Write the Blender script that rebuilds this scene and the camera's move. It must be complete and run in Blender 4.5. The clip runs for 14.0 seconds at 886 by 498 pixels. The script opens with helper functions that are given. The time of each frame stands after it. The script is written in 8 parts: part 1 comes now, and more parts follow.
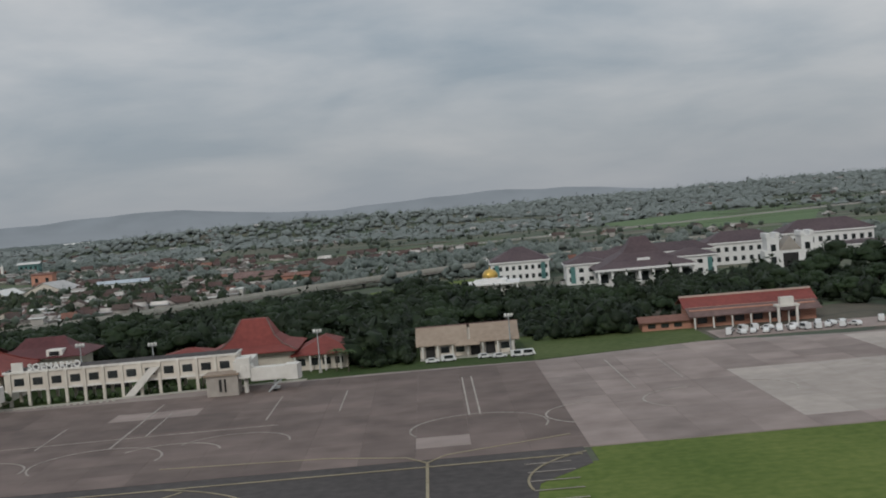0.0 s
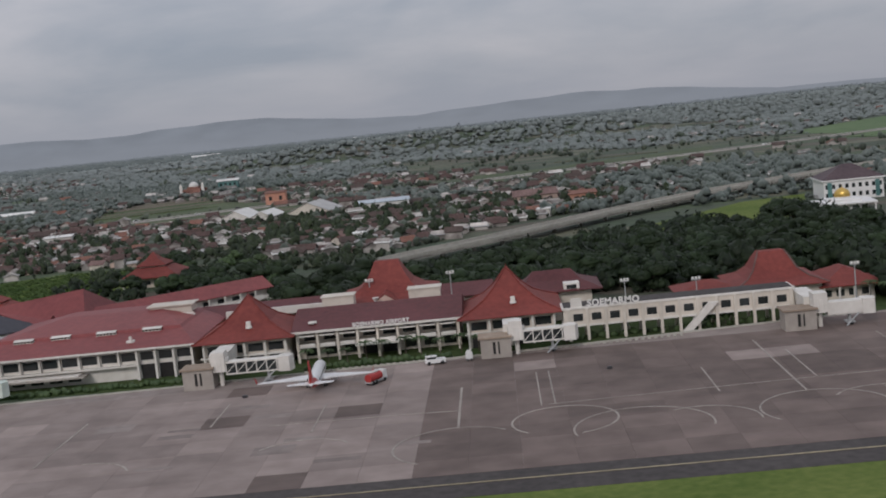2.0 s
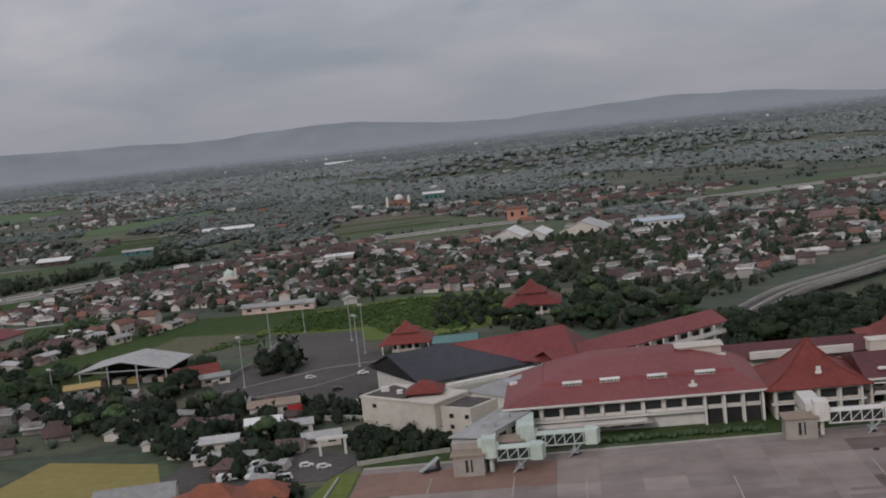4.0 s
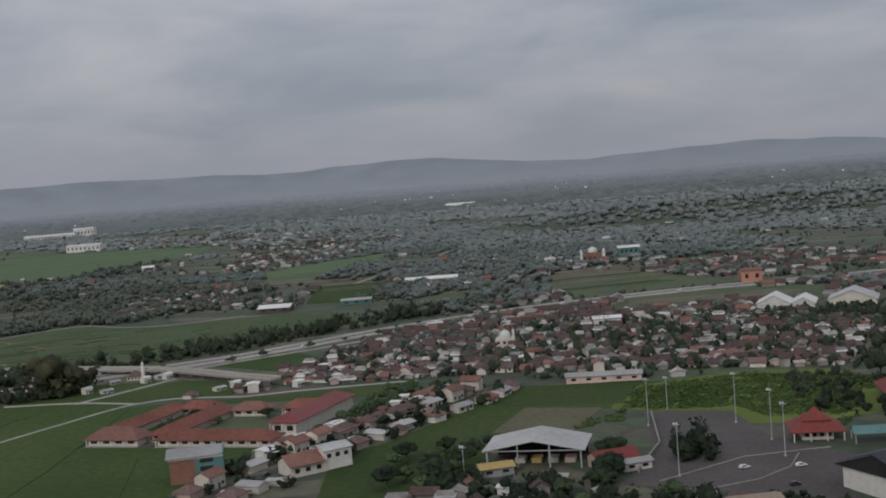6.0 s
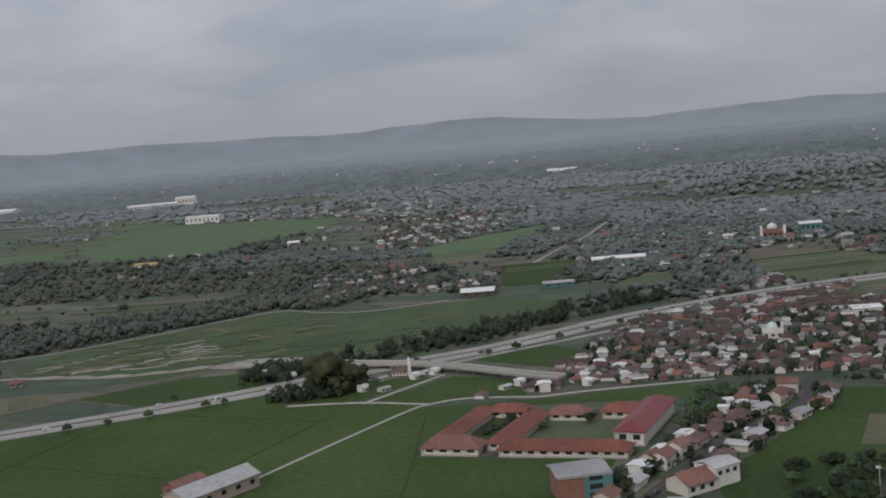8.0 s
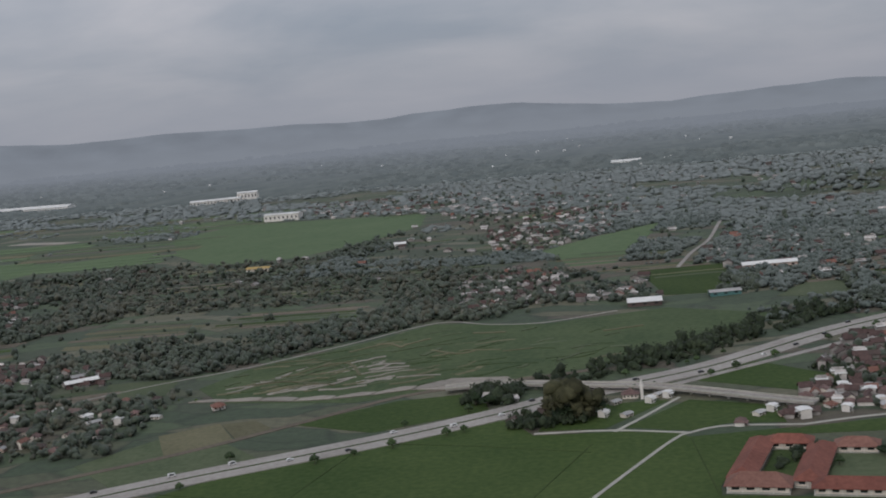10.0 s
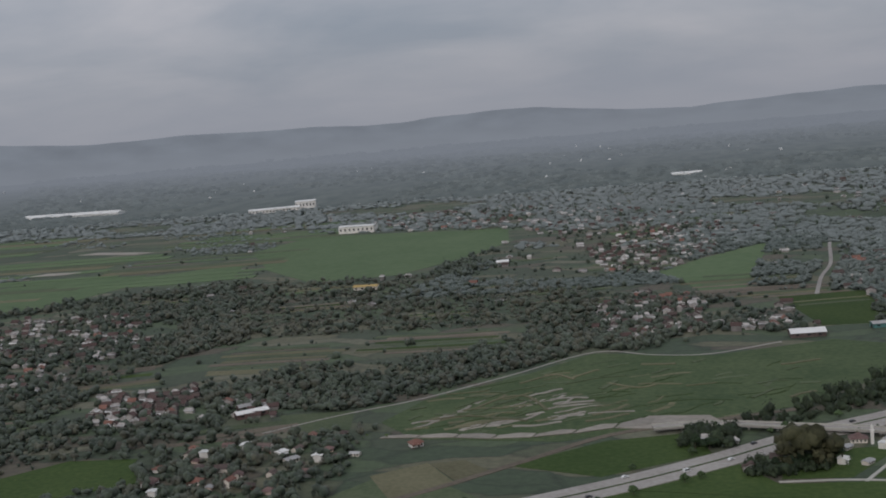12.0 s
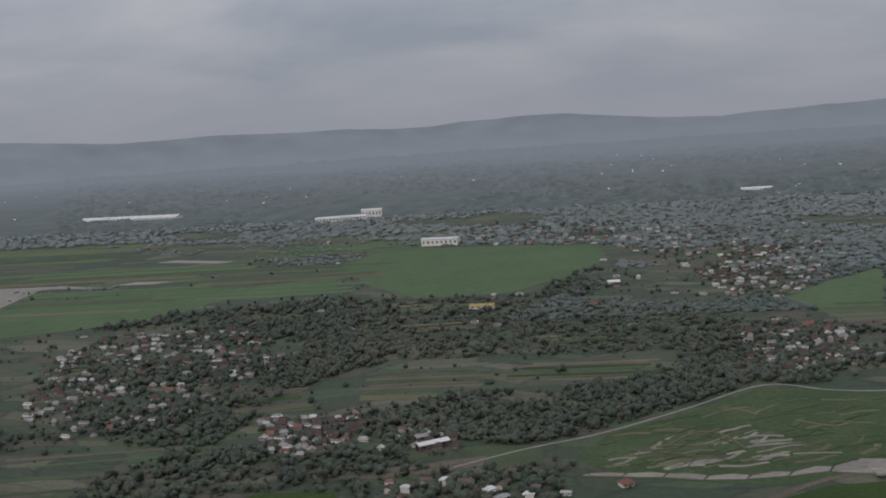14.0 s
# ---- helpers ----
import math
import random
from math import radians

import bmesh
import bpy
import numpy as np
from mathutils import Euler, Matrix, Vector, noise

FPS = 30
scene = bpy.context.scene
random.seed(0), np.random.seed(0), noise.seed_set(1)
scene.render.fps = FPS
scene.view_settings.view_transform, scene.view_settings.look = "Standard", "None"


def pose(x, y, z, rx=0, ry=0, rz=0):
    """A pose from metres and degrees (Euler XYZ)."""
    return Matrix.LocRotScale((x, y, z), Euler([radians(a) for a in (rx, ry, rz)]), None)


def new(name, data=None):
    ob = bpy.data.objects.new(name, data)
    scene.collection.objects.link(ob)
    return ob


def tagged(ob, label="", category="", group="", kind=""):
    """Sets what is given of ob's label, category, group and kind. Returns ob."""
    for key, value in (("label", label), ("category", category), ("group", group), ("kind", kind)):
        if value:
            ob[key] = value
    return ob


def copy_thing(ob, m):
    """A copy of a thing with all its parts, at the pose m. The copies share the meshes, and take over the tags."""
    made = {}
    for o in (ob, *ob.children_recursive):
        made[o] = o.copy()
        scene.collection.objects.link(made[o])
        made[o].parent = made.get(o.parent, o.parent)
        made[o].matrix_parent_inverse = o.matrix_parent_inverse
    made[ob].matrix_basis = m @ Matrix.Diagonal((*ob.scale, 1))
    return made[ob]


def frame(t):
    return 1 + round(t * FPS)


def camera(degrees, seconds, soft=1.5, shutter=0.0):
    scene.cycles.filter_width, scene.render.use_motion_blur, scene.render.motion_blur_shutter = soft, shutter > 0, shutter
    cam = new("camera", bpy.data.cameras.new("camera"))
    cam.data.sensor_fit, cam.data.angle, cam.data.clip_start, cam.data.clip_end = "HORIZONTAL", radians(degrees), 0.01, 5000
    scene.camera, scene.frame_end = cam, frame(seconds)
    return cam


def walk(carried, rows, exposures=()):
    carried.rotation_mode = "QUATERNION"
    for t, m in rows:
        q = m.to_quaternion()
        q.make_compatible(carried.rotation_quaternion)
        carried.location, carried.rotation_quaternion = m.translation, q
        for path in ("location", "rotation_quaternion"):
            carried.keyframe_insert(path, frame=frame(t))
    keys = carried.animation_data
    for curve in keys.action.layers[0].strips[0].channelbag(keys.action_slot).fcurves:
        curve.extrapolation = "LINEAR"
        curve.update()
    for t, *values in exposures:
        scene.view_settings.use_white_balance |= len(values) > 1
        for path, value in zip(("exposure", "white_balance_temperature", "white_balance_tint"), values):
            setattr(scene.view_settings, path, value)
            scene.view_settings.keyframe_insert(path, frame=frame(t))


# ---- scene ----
cam = camera(40.0, 14.0, soft=1.9)
# seconds, eye in metres, turn in degrees
PATH = [
    (0, 0, 0, 26.23, 87.37, 4.89, -0.86),
    (0.5, -17.65, -0.5, 28.98, 87.35, 5.2, -0.76),
    (1, -35.71, -0.95, 31.86, 87.59, 5.71, -0.27),
    (1.5, -54.11, -1.37, 34.88, 87.65, 5.71, 0.97),
    (2, -72.77, -1.75, 38.04, 83.09, 5.92, 2.1),
    (2.5, -91.65, -2.1, 41.34, 82.3, 5.63, 3.42),
    (3, -110.69, -2.44, 44.76, 82.42, 5.87, 4.38),
    (3.5, -129.82, -2.77, 48.32, 82.56, 5.87, 4.84),
    (3.7, -137.5, -2.89, 49.77, 82.91, 6.05, 5.09),
    (5.8, -217.96, -4.25, 66.15, 85.42, 4.51, 7.7),
    (6, -225.57, -4.39, 67.8, 85.42, 4.55, 8.17),
    (6.5, -244.5, -4.74, 71.99, 85.21, 4.56, 8.76),
    (7, -263.31, -5.1, 76.25, 84.97, 4.79, 9.52),
    (7.5, -281.97, -5.48, 80.57, 83.91, 4.85, 9.58),
    (8, -300.49, -5.88, 84.93, 83.54, 5.14, 9.99),
    (8.5, -318.85, -6.3, 89.33, 83.15, 5.44, 10.07),
    (9, -337.06, -6.73, 93.75, 82.85, 5.63, 10.19),
    (9.2, -344.31, -6.91, 95.52, 82.72, 5.69, 10.11),
    (11.3, -419.12, -8.94, 113.84, 82.84, 5.31, 10.1),
    (11.5, -426.16, -9.14, 115.54, 82.82, 5.17, 10.08),
    (12, -443.72, -9.65, 119.7, 82.81, 5.12, 10.14),
    (12.5, -461.26, -10.17, 123.75, 82.78, 4.92, 10.09),
    (13, -478.82, -10.68, 127.66, 82.85, 4.65, 10.2),
    (13.5, -496.45, -11.18, 131.41, 82.84, 4.38, 10.3),
    (14, -514.18, -11.67, 134.97, 82.93, 4.13, 10.6),
]
walk(cam, [(t, pose(x, y, z, a, b, c)) for t, x, y, z, a, b, c in PATH],
     [(0.0, 0.12, 6500, 7), (1.2, -0.06, 6540, 9), (2.0, 0.14, 6430, 14), (2.6, 0.0, 6460, 15), (3.5, -0.03, 6510, 15), (6.0, -0.06, 6390, 12), (8.5, 0.13, 6330, 13), (9.0, 0.07, 6330, 13),
      (11.5, 0.05, 6350, 13), (12.5, -0.10, 6350, 13), (14.0, -0.04, 6340, 13)])

# ---------------------------------------------------------------- light
world = bpy.data.worlds.new("overcast_sky")
scene.world = world
world.use_nodes = True
wn, wl = world.node_tree.nodes, world.node_tree.links
wn.clear()
SUN_UP, SUN_ROUND = radians(32), radians(200)


def wnode(kind, **values):
    n = wn.new(kind)
    for k, v in values.items():
        n.inputs[k].default_value = v
    return n


w_out = wn.new("ShaderNodeOutputWorld")
w_bg = wnode("ShaderNodeBackground", Strength=1.0)
w_sky = wn.new("ShaderNodeTexSky")
w_sky.sky_type = "NISHITA"
w_sky.sun_disc = False
w_sky.sun_elevation, w_sky.sun_rotation = SUN_UP, SUN_ROUND
w_co = wn.new("ShaderNodeTexCoord")
w_sep = wn.new("ShaderNodeSeparateXYZ")
wl.new(w_co.outputs["Generated"], w_sep.inputs[0])
# cloud sheet: the direction laid out on a flat layer overhead
w_up = wn.new("ShaderNodeMath")
w_up.operation = "ADD"
w_up.inputs[1].default_value = 0.22
wl.new(w_sep.outputs["Z"], w_up.inputs[0])
w_max = wn.new("ShaderNodeMath")
w_max.operation = "MAXIMUM"
w_max.inputs[1].default_value = 0.05
wl.new(w_up.outputs[0], w_max.inputs[0])
w_div = wn.new("ShaderNodeVectorMath")
w_div.operation = "DIVIDE"
w_cmb = wn.new("ShaderNodeCombineXYZ")
for k in "XYZ":
    wl.new(w_max.outputs[0], w_cmb.inputs[k])
wl.new(w_co.outputs["Generated"], w_div.inputs[0])
wl.new(w_cmb.outputs[0], w_div.inputs[1])
w_big = wnode("ShaderNodeTexNoise", Scale=1.25, Detail=6.0, Roughness=0.5, Distortion=0.35)
w_small = wnode("ShaderNodeTexNoise", Scale=3.6, Detail=6.0, Roughness=0.55)
wl.new(w_div.outputs[0], w_big.inputs["Vector"])
wl.new(w_div.outputs[0], w_small.inputs["Vector"])
w_mix = wn.new("ShaderNodeMix")
w_mix.inputs["Factor"].default_value = 0.16
wl.new(w_big.outputs["Fac"], w_mix.inputs["A"])
wl.new(w_small.outputs["Fac"], w_mix.inputs["B"])
w_ramp = wn.new("ShaderNodeValToRGB")
w_ramp.color_ramp.elements[0].position = 0.34
w_ramp.color_ramp.elements[0].color = (0.250, 0.300, 0.358, 1)
w_ramp.color_ramp.elements[1].position = 0.71
w_ramp.color_ramp.elements[1].color = (0.565, 0.556, 0.570, 1)
wl.new(w_mix.outputs["Result"], w_ramp.inputs["Fac"])
# thick grey murk low over the land
w_low = wn.new("ShaderNodeMapRange")
w_low.inputs["From Min"].default_value = -0.02
w_low.inputs["From Max"].default_value = 0.13
w_low.inputs["To Min"].default_value = 0.9
w_low.inputs["To Max"].default_value = 0.0
wl.new(w_sep.outputs["Z"], w_low.inputs["Value"])
w_murk = wn.new("ShaderNodeMix")
w_murk.data_type = "RGBA"
w_murk.inputs["B"].default_value = (0.292, 0.306, 0.340, 1)
wl.new(w_low.outputs["Result"], w_murk.inputs["Factor"])
wl.new(w_ramp.outputs["Color"], w_murk.inputs["A"])
w_blue = wn.new("ShaderNodeVectorMath")
w_blue.operation = "SCALE"
w_blue.inputs["Scale"].default_value = 0.06
wl.new(w_sky.outputs["Color"], w_blue.inputs[0])
w_all = wn.new("ShaderNodeMix")
w_all.data_type = "RGBA"
w_all.inputs["Factor"].default_value = 0.93
wl.new(w_blue.outputs[0], w_all.inputs["A"])
wl.new(w_murk.outputs["Result"], w_all.inputs["B"])
# an overcast sky is brighter overhead than low down
w_top = wn.new("ShaderNodeMapRange")
w_top.inputs["From Min"].default_value, w_top.inputs["From Max"].default_value = 0.32, 0.95
w_top.inputs["To Min"].default_value, w_top.inputs["To Max"].default_value = 1.0, 1.5
wl.new(w_sep.outputs["Z"], w_top.inputs["Value"])
w_gain = wn.new("ShaderNodeVectorMath")
w_gain.operation = "SCALE"
wl.new(w_all.outputs["Result"], w_gain.inputs[0])
wl.new(w_top.outputs["Result"], w_gain.inputs["Scale"])
wl.new(w_gain.outputs[0], w_bg.inputs["Color"])
wl.new(w_bg.outputs[0], w_out.inputs["Surface"])

sun = new("sun", bpy.data.lights.new("sun", "SUN"))
sun.data.energy, sun.data.angle, sun.data.color = 1.0, radians(14), (1.0, 0.95, 0.9)
sun.rotation_euler = (radians(90) - SUN_UP, 0, radians(180) - SUN_ROUND)
scene.view_settings.exposure = 0.0


# ---------------------------------------------------------------- materials
def surf(name, a, b, grain=2.0, patch=0.15, rough=0.8, bump=0.0, vary=0.12, metal=0.0, spec=0.3, island=False, sheen=0.0, up=0.0, panels=False):
    """A matt surface in two colours, mixed at a fine and a coarse scale, a little different on each object."""
    m = bpy.data.materials.new(name)
    m.use_nodes = True
    n, l = m.node_tree.nodes, m.node_tree.links
    bs = n["Principled BSDF"]
    co = n.new("ShaderNodeTexCoord")
    fine, wide = n.new("ShaderNodeTexNoise"), n.new("ShaderNodeTexNoise")
    fine.inputs["Scale"].default_value, wide.inputs["Scale"].default_value = grain, patch
    fine.inputs["Detail"].default_value, wide.inputs["Detail"].default_value = 5, 6
    geo = n.new("ShaderNodeNewGeometry")
    l.new(geo.outputs["Position"], fine.inputs["Vector"])
    l.new(geo.outputs["Position"], wide.inputs["Vector"])
    add = n.new("ShaderNodeMath")
    add.operation = "MULTIPLY_ADD"
    add.inputs[1].default_value = 0.5
    l.new(fine.outputs["Fac"], add.inputs[0])
    half = n.new("ShaderNodeMath")
    half.operation = "MULTIPLY"
    half.inputs[1].default_value = 0.5
    l.new(wide.outputs["Fac"], half.inputs[0])
    l.new(half.outputs[0], add.inputs[2])
    ramp = n.new("ShaderNodeValToRGB")
    ramp.color_ramp.elements[0].position, ramp.color_ramp.elements[1].position = 0.36, 0.64
    ramp.color_ramp.elements[0].color, ramp.color_ramp.elements[1].color = (*a, 1), (*b, 1)
    l.new(add.outputs[0], ramp.inputs["Fac"])
    hue = n.new("ShaderNodeHueSaturation")
    l.new(ramp.outputs["Color"], hue.inputs["Color"])
    rng = n.new("ShaderNodeMapRange")
    rng.inputs["To Min"].default_value, rng.inputs["To Max"].default_value = 1 - vary, 1 + vary
    if island:
        l.new(geo.outputs["Random Per Island"], rng.inputs["Value"])
    else:
        info, both, turn = n.new("ShaderNodeObjectInfo"), n.new("ShaderNodeMath"), n.new("ShaderNodeMath")
        turn.operation = "FRACT"
        l.new(info.outputs["Random"], both.inputs[0])
        if panels:
            l.new(geo.outputs["Random Per Island"], both.inputs[1])
        else:
            both.inputs[1].default_value = 0.0
        l.new(both.outputs[0], turn.inputs[0])
        l.new(turn.outputs[0], rng.inputs["Value"])
    l.new(rng.outputs["Result"], hue.inputs["Value"])
    l.new(hue.outputs["Color"], bs.inputs["Base Color"])
    bs.inputs["Roughness"].default_value = rough
    bs.inputs["Metallic"].default_value = metal
    bs.inputs["Specular IOR Level"].default_value = spec
    # sheen on land and woods stands in for haze at grazing views
    bs.inputs["Sheen Weight"].default_value = sheen
    bs.inputs["Sheen Roughness"].default_value = 0.6
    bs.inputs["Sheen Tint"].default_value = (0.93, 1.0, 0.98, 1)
    if bump:
        bp = n.new("ShaderNodeBump")
        bp.inputs["Strength"].default_value = bump
        bp.inputs["Distance"].default_value = 0.3
        l.new(fine.outputs["Fac"], bp.inputs["Height"])
        l.new(bp.outputs["Normal"], bs.inputs["Normal"])
    if up:
        # shading normals are bent towards the sky, so foliage sides read less dark
        lean, unit = n.new("ShaderNodeVectorMath"), n.new("ShaderNodeVectorMath")
        lean.operation, unit.operation = "MULTIPLY_ADD", "NORMALIZE"
        lean.inputs[1].default_value, lean.inputs[2].default_value = (1 - up, 1 - up, 1 - up), (0, 0, up)
        l.new(bp.outputs["Normal"] if bump else geo.outputs["Normal"], lean.inputs[0])
        l.new(lean.outputs[0], unit.inputs[0])
        l.new(unit.outputs[0], bs.inputs["Normal"])
    return m


M = {}
M["rice"] = surf("young_rice", (0.033, 0.061, 0.016), (0.068, 0.098, 0.031), 0.5, 0.022, 0.8, 0.3, 0.10, spec=0.1)
M["terrace"] = surf("terraced_rice", (0.038, 0.064, 0.024), (0.078, 0.104, 0.045), 0.4, 0.04, 0.85, 0.3, 0.10, spec=0.1, sheen=0.03)
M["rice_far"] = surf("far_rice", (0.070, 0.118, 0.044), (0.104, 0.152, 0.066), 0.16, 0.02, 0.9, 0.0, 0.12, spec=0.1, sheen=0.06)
M["rice_pale"] = surf("pale_rice", (0.056, 0.080, 0.037), (0.102, 0.120, 0.063), 0.5, 0.05, 0.8, 0.3, 0.14, spec=0.12, sheen=0.03)
M["ripe"] = surf("ripening_rice", (0.20, 0.165, 0.045), (0.27, 0.22, 0.07), 0.6, 0.06, 0.75, 0.2, 0.10)
M["plot"] = surf("drying_crop", (0.108, 0.104, 0.058), (0.168, 0.156, 0.094), 0.6, 0.06, 0.8, 0.2, 0.18, spec=0.1, sheen=0.02)
M["soil"] = surf("bare_soil", (0.100, 0.080, 0.058), (0.165, 0.136, 0.100), 0.5, 0.05, 0.85, 0.3, 0.20, sheen=0.02)
M["mud"] = surf("wet_mud", (0.190, 0.165, 0.132), (0.310, 0.278, 0.232), 0.4, 0.06, 0.5, 0.1, 0.15, spec=0.3)
M["water"] = surf("paddy_water", (0.10, 0.10, 0.09), (0.16, 0.155, 0.14), 0.2, 0.03, 0.08, 0.0, 0.1, spec=0.5)
M["airgrass"] = surf("mown_grass", (0.085, 0.128, 0.028), (0.160, 0.195, 0.054), 0.9, 0.07, 0.85, 0.4, 0.05, spec=0.1)
M["rough_grass"] = surf("rough_grass_patch", (0.060, 0.092, 0.030), (0.120, 0.145, 0.058), 0.8, 0.06, 0.85, 0.4, 0.1, spec=0.1)
M["verge"] = surf("rough_verge", (0.032, 0.056, 0.018), (0.066, 0.088, 0.034), 0.8, 0.06, 0.85, 0.4, 0.1, spec=0.1)
M["slab"] = surf("old_concrete", (0.108, 0.080, 0.070), (0.200, 0.152, 0.134), 0.22, 0.03, 0.75, 0.05, 0.14, panels=True)
M["slab_light"] = surf("new_concrete", (0.34, 0.295, 0.26), (0.44, 0.385, 0.345), 0.5, 0.06, 0.75, 0.05, 0.10, panels=True)
M["slab_mid"] = surf("grey_concrete", (0.205, 0.162, 0.146), (0.335, 0.272, 0.246), 0.22, 0.03, 0.75, 0.05, 0.17, panels=True)
M["slab_red"] = surf("red_stained_concrete", (0.22, 0.13, 0.10), (0.28, 0.17, 0.13), 0.5, 0.08, 0.75, 0.05, 0.10)
M["joint"] = surf("joint_filler", (0.20, 0.165, 0.15), (0.29, 0.245, 0.225), 0.5, 0.1, 0.85)
M["asphalt"] = surf("worn_asphalt", (0.048, 0.042, 0.040), (0.092, 0.080, 0.076), 0.9, 0.05, 0.8, 0.1, 0.06)
M["road"] = surf("pale_road", (0.25, 0.228, 0.205), (0.37, 0.345, 0.315), 0.7, 0.06, 0.75, 0.05, 0.06)
M["path"] = surf("concrete_path", (0.34, 0.33, 0.29), (0.45, 0.43, 0.38), 0.8, 0.1, 0.8, 0.05, 0.08)
M["paint"] = surf("worn_white_paint", (0.22, 0.19, 0.165), (0.40, 0.36, 0.315), 1.2, 0.15, 0.6, 0.0, 0.12)
M["paint_yellow"] = surf("worn_yellow_paint", (0.23, 0.19, 0.115), (0.36, 0.305, 0.20), 1.2, 0.15, 0.6, 0.0, 0.1)
M["white"] = surf("white_render", (0.60, 0.57, 0.52), (0.75, 0.72, 0.67), 0.7, 0.12, 0.7, 0.0, 0.06)
M["hall_white"] = surf("clean_white_render", (0.70, 0.69, 0.67), (0.80, 0.79, 0.77), 0.7, 0.12, 0.7, 0.0, 0.05)
M["cream"] = surf("cream_render", (0.56, 0.505, 0.435), (0.69, 0.635, 0.555), 0.7, 0.12, 0.7, 0.0, 0.06)
M["greyclad"] = surf("grey_cladding", (0.30, 0.27, 0.24), (0.40, 0.36, 0.32), 0.8, 0.15, 0.6, 0.0, 0.08)
M["redtile"] = surf("red_clay_tiles", (0.150, 0.032, 0.026), (0.232, 0.052, 0.041), 1.3, 0.12, 0.65, 0.15, 0.08)
M["redmetal"] = surf("red_sheet_roof", (0.172, 0.040, 0.040), (0.248, 0.063, 0.060), 1.0, 0.10, 0.5, 0.0, 0.06)
M["school_tile"] = surf("orange_red_tiles", (0.140, 0.050, 0.036), (0.235, 0.088, 0.062), 0.9, 0.10, 0.75, 0.2, 0.18)
M["maroon"] = surf("maroon_tiles", (0.082, 0.026, 0.027), (0.128, 0.040, 0.042), 1.2, 0.12, 0.6, 0.15, 0.06)
M["darkroof"] = surf("dark_purple_tiles", (0.060, 0.040, 0.046), (0.100, 0.068, 0.072), 1.2, 0.12, 0.6, 0.15, 0.06)
M["black"] = surf("black_sheet_roof", (0.026, 0.026, 0.034), (0.045, 0.044, 0.055), 0.8, 0.10, 0.5, 0.0, 0.04)
M["brownroof"] = surf("brown_tiles", (0.27, 0.205, 0.155), (0.36, 0.285, 0.22), 1.3, 0.12, 0.75, 0.15, 0.06)
M["clay"] = surf("weathered_clay_tiles", (0.098, 0.062, 0.056), (0.180, 0.116, 0.104), 1.2, 0.15, 0.8, 0.2, 0.35)
M["clay_orange"] = surf("orange_clay_tiles", (0.165, 0.080, 0.060), (0.240, 0.122, 0.094), 1.2, 0.15, 0.8, 0.2, 0.25)
M["clay_dark"] = surf("mossy_dark_tiles", (0.082, 0.062, 0.056), (0.140, 0.102, 0.090), 1.2, 0.15, 0.85, 0.2, 0.3)
M["tin"] = surf("galvanised_sheet", (0.29, 0.285, 0.275), (0.44, 0.43, 0.415), 0.9, 0.10, 0.5, 0.0, 0.22)
M["tin_white"] = surf("white_sheet_roof", (0.62, 0.61, 0.58), (0.76, 0.75, 0.72), 0.9, 0.10, 0.5, 0.0, 0.10)
M["tin_blue"] = surf("pale_blue_sheet", (0.36, 0.41, 0.46), (0.46, 0.51, 0.55), 0.9, 0.10, 0.5, 0.0, 0.08)
M["brick"] = surf("raw_brickwork", (0.22, 0.105, 0.075), (0.30, 0.155, 0.115), 2.0, 0.15, 0.85, 0.1, 0.10)
M["orange"] = surf("orange_paint", (0.42, 0.20, 0.14), (0.52, 0.27, 0.19), 0.9, 0.10, 0.7, 0.0, 0.08)
M["ochre"] = surf("ochre_sheet", (0.42, 0.30, 0.11), (0.52, 0.38, 0.16), 0.9, 0.10, 0.7, 0.0, 0.08)
M["pink"] = surf("pale_pink_render", (0.48, 0.36, 0.30), (0.60, 0.47, 0.40), 0.9, 0.10, 0.8, 0.0, 0.2)
M["teal"] = surf("teal_panel", (0.07, 0.17, 0.165), (0.11, 0.24, 0.225), 0.9, 0.10, 0.35, 0.0, 0.08, spec=0.5)
M["mint"] = surf("pale_mint_paint", (0.46, 0.54, 0.47), (0.58, 0.65, 0.58), 0.9, 0.10, 0.6, 0.0, 0.08)
M["steel"] = surf("grey_painted_steel", (0.30, 0.31, 0.31), (0.42, 0.43, 0.43), 1.2, 0.15, 0.5, 0.0, 0.06)
# near-black panels carry the shade of openings; also used for dark doors
M["dark"] = surf("dark_recess", (0.020, 0.019, 0.019), (0.035, 0.033, 0.032), 1.2, 0.15, 0.8)
M["frame"] = surf("brown_window_frame", (0.085, 0.075, 0.062), (0.12, 0.105, 0.088), 1.2, 0.15, 0.6)
M["glass"] = surf("dark_window_glass", (0.020, 0.024, 0.024), (0.035, 0.041, 0.042), 0.8, 0.1, 0.06, 0.0, 0.2, spec=0.5)
M["gold"] = surf("gold_leaf", (0.62, 0.40, 0.10), (0.75, 0.50, 0.15), 1.0, 0.2, 0.3, 0.0, 0.0, metal=0.9)
M["red"] = surf("red_paint", (0.36, 0.035, 0.035), (0.45, 0.055, 0.05), 1.0, 0.2, 0.4, 0.0, 0.08)
M["plane"] = surf("white_aircraft_paint", (0.68, 0.68, 0.68), (0.78, 0.78, 0.78), 0.8, 0.2, 0.3, 0.0, 0.0, spec=0.5)
M["rubber"] = surf("black_rubber", (0.018, 0.018, 0.018), (0.03, 0.03, 0.03), 3.0, 0.3, 0.8)
M["car_white"] = surf("white_car_paint", (0.66, 0.66, 0.65), (0.74, 0.74, 0.73), 1.0, 0.2, 0.3, 0.0, 0.06, spec=0.5)
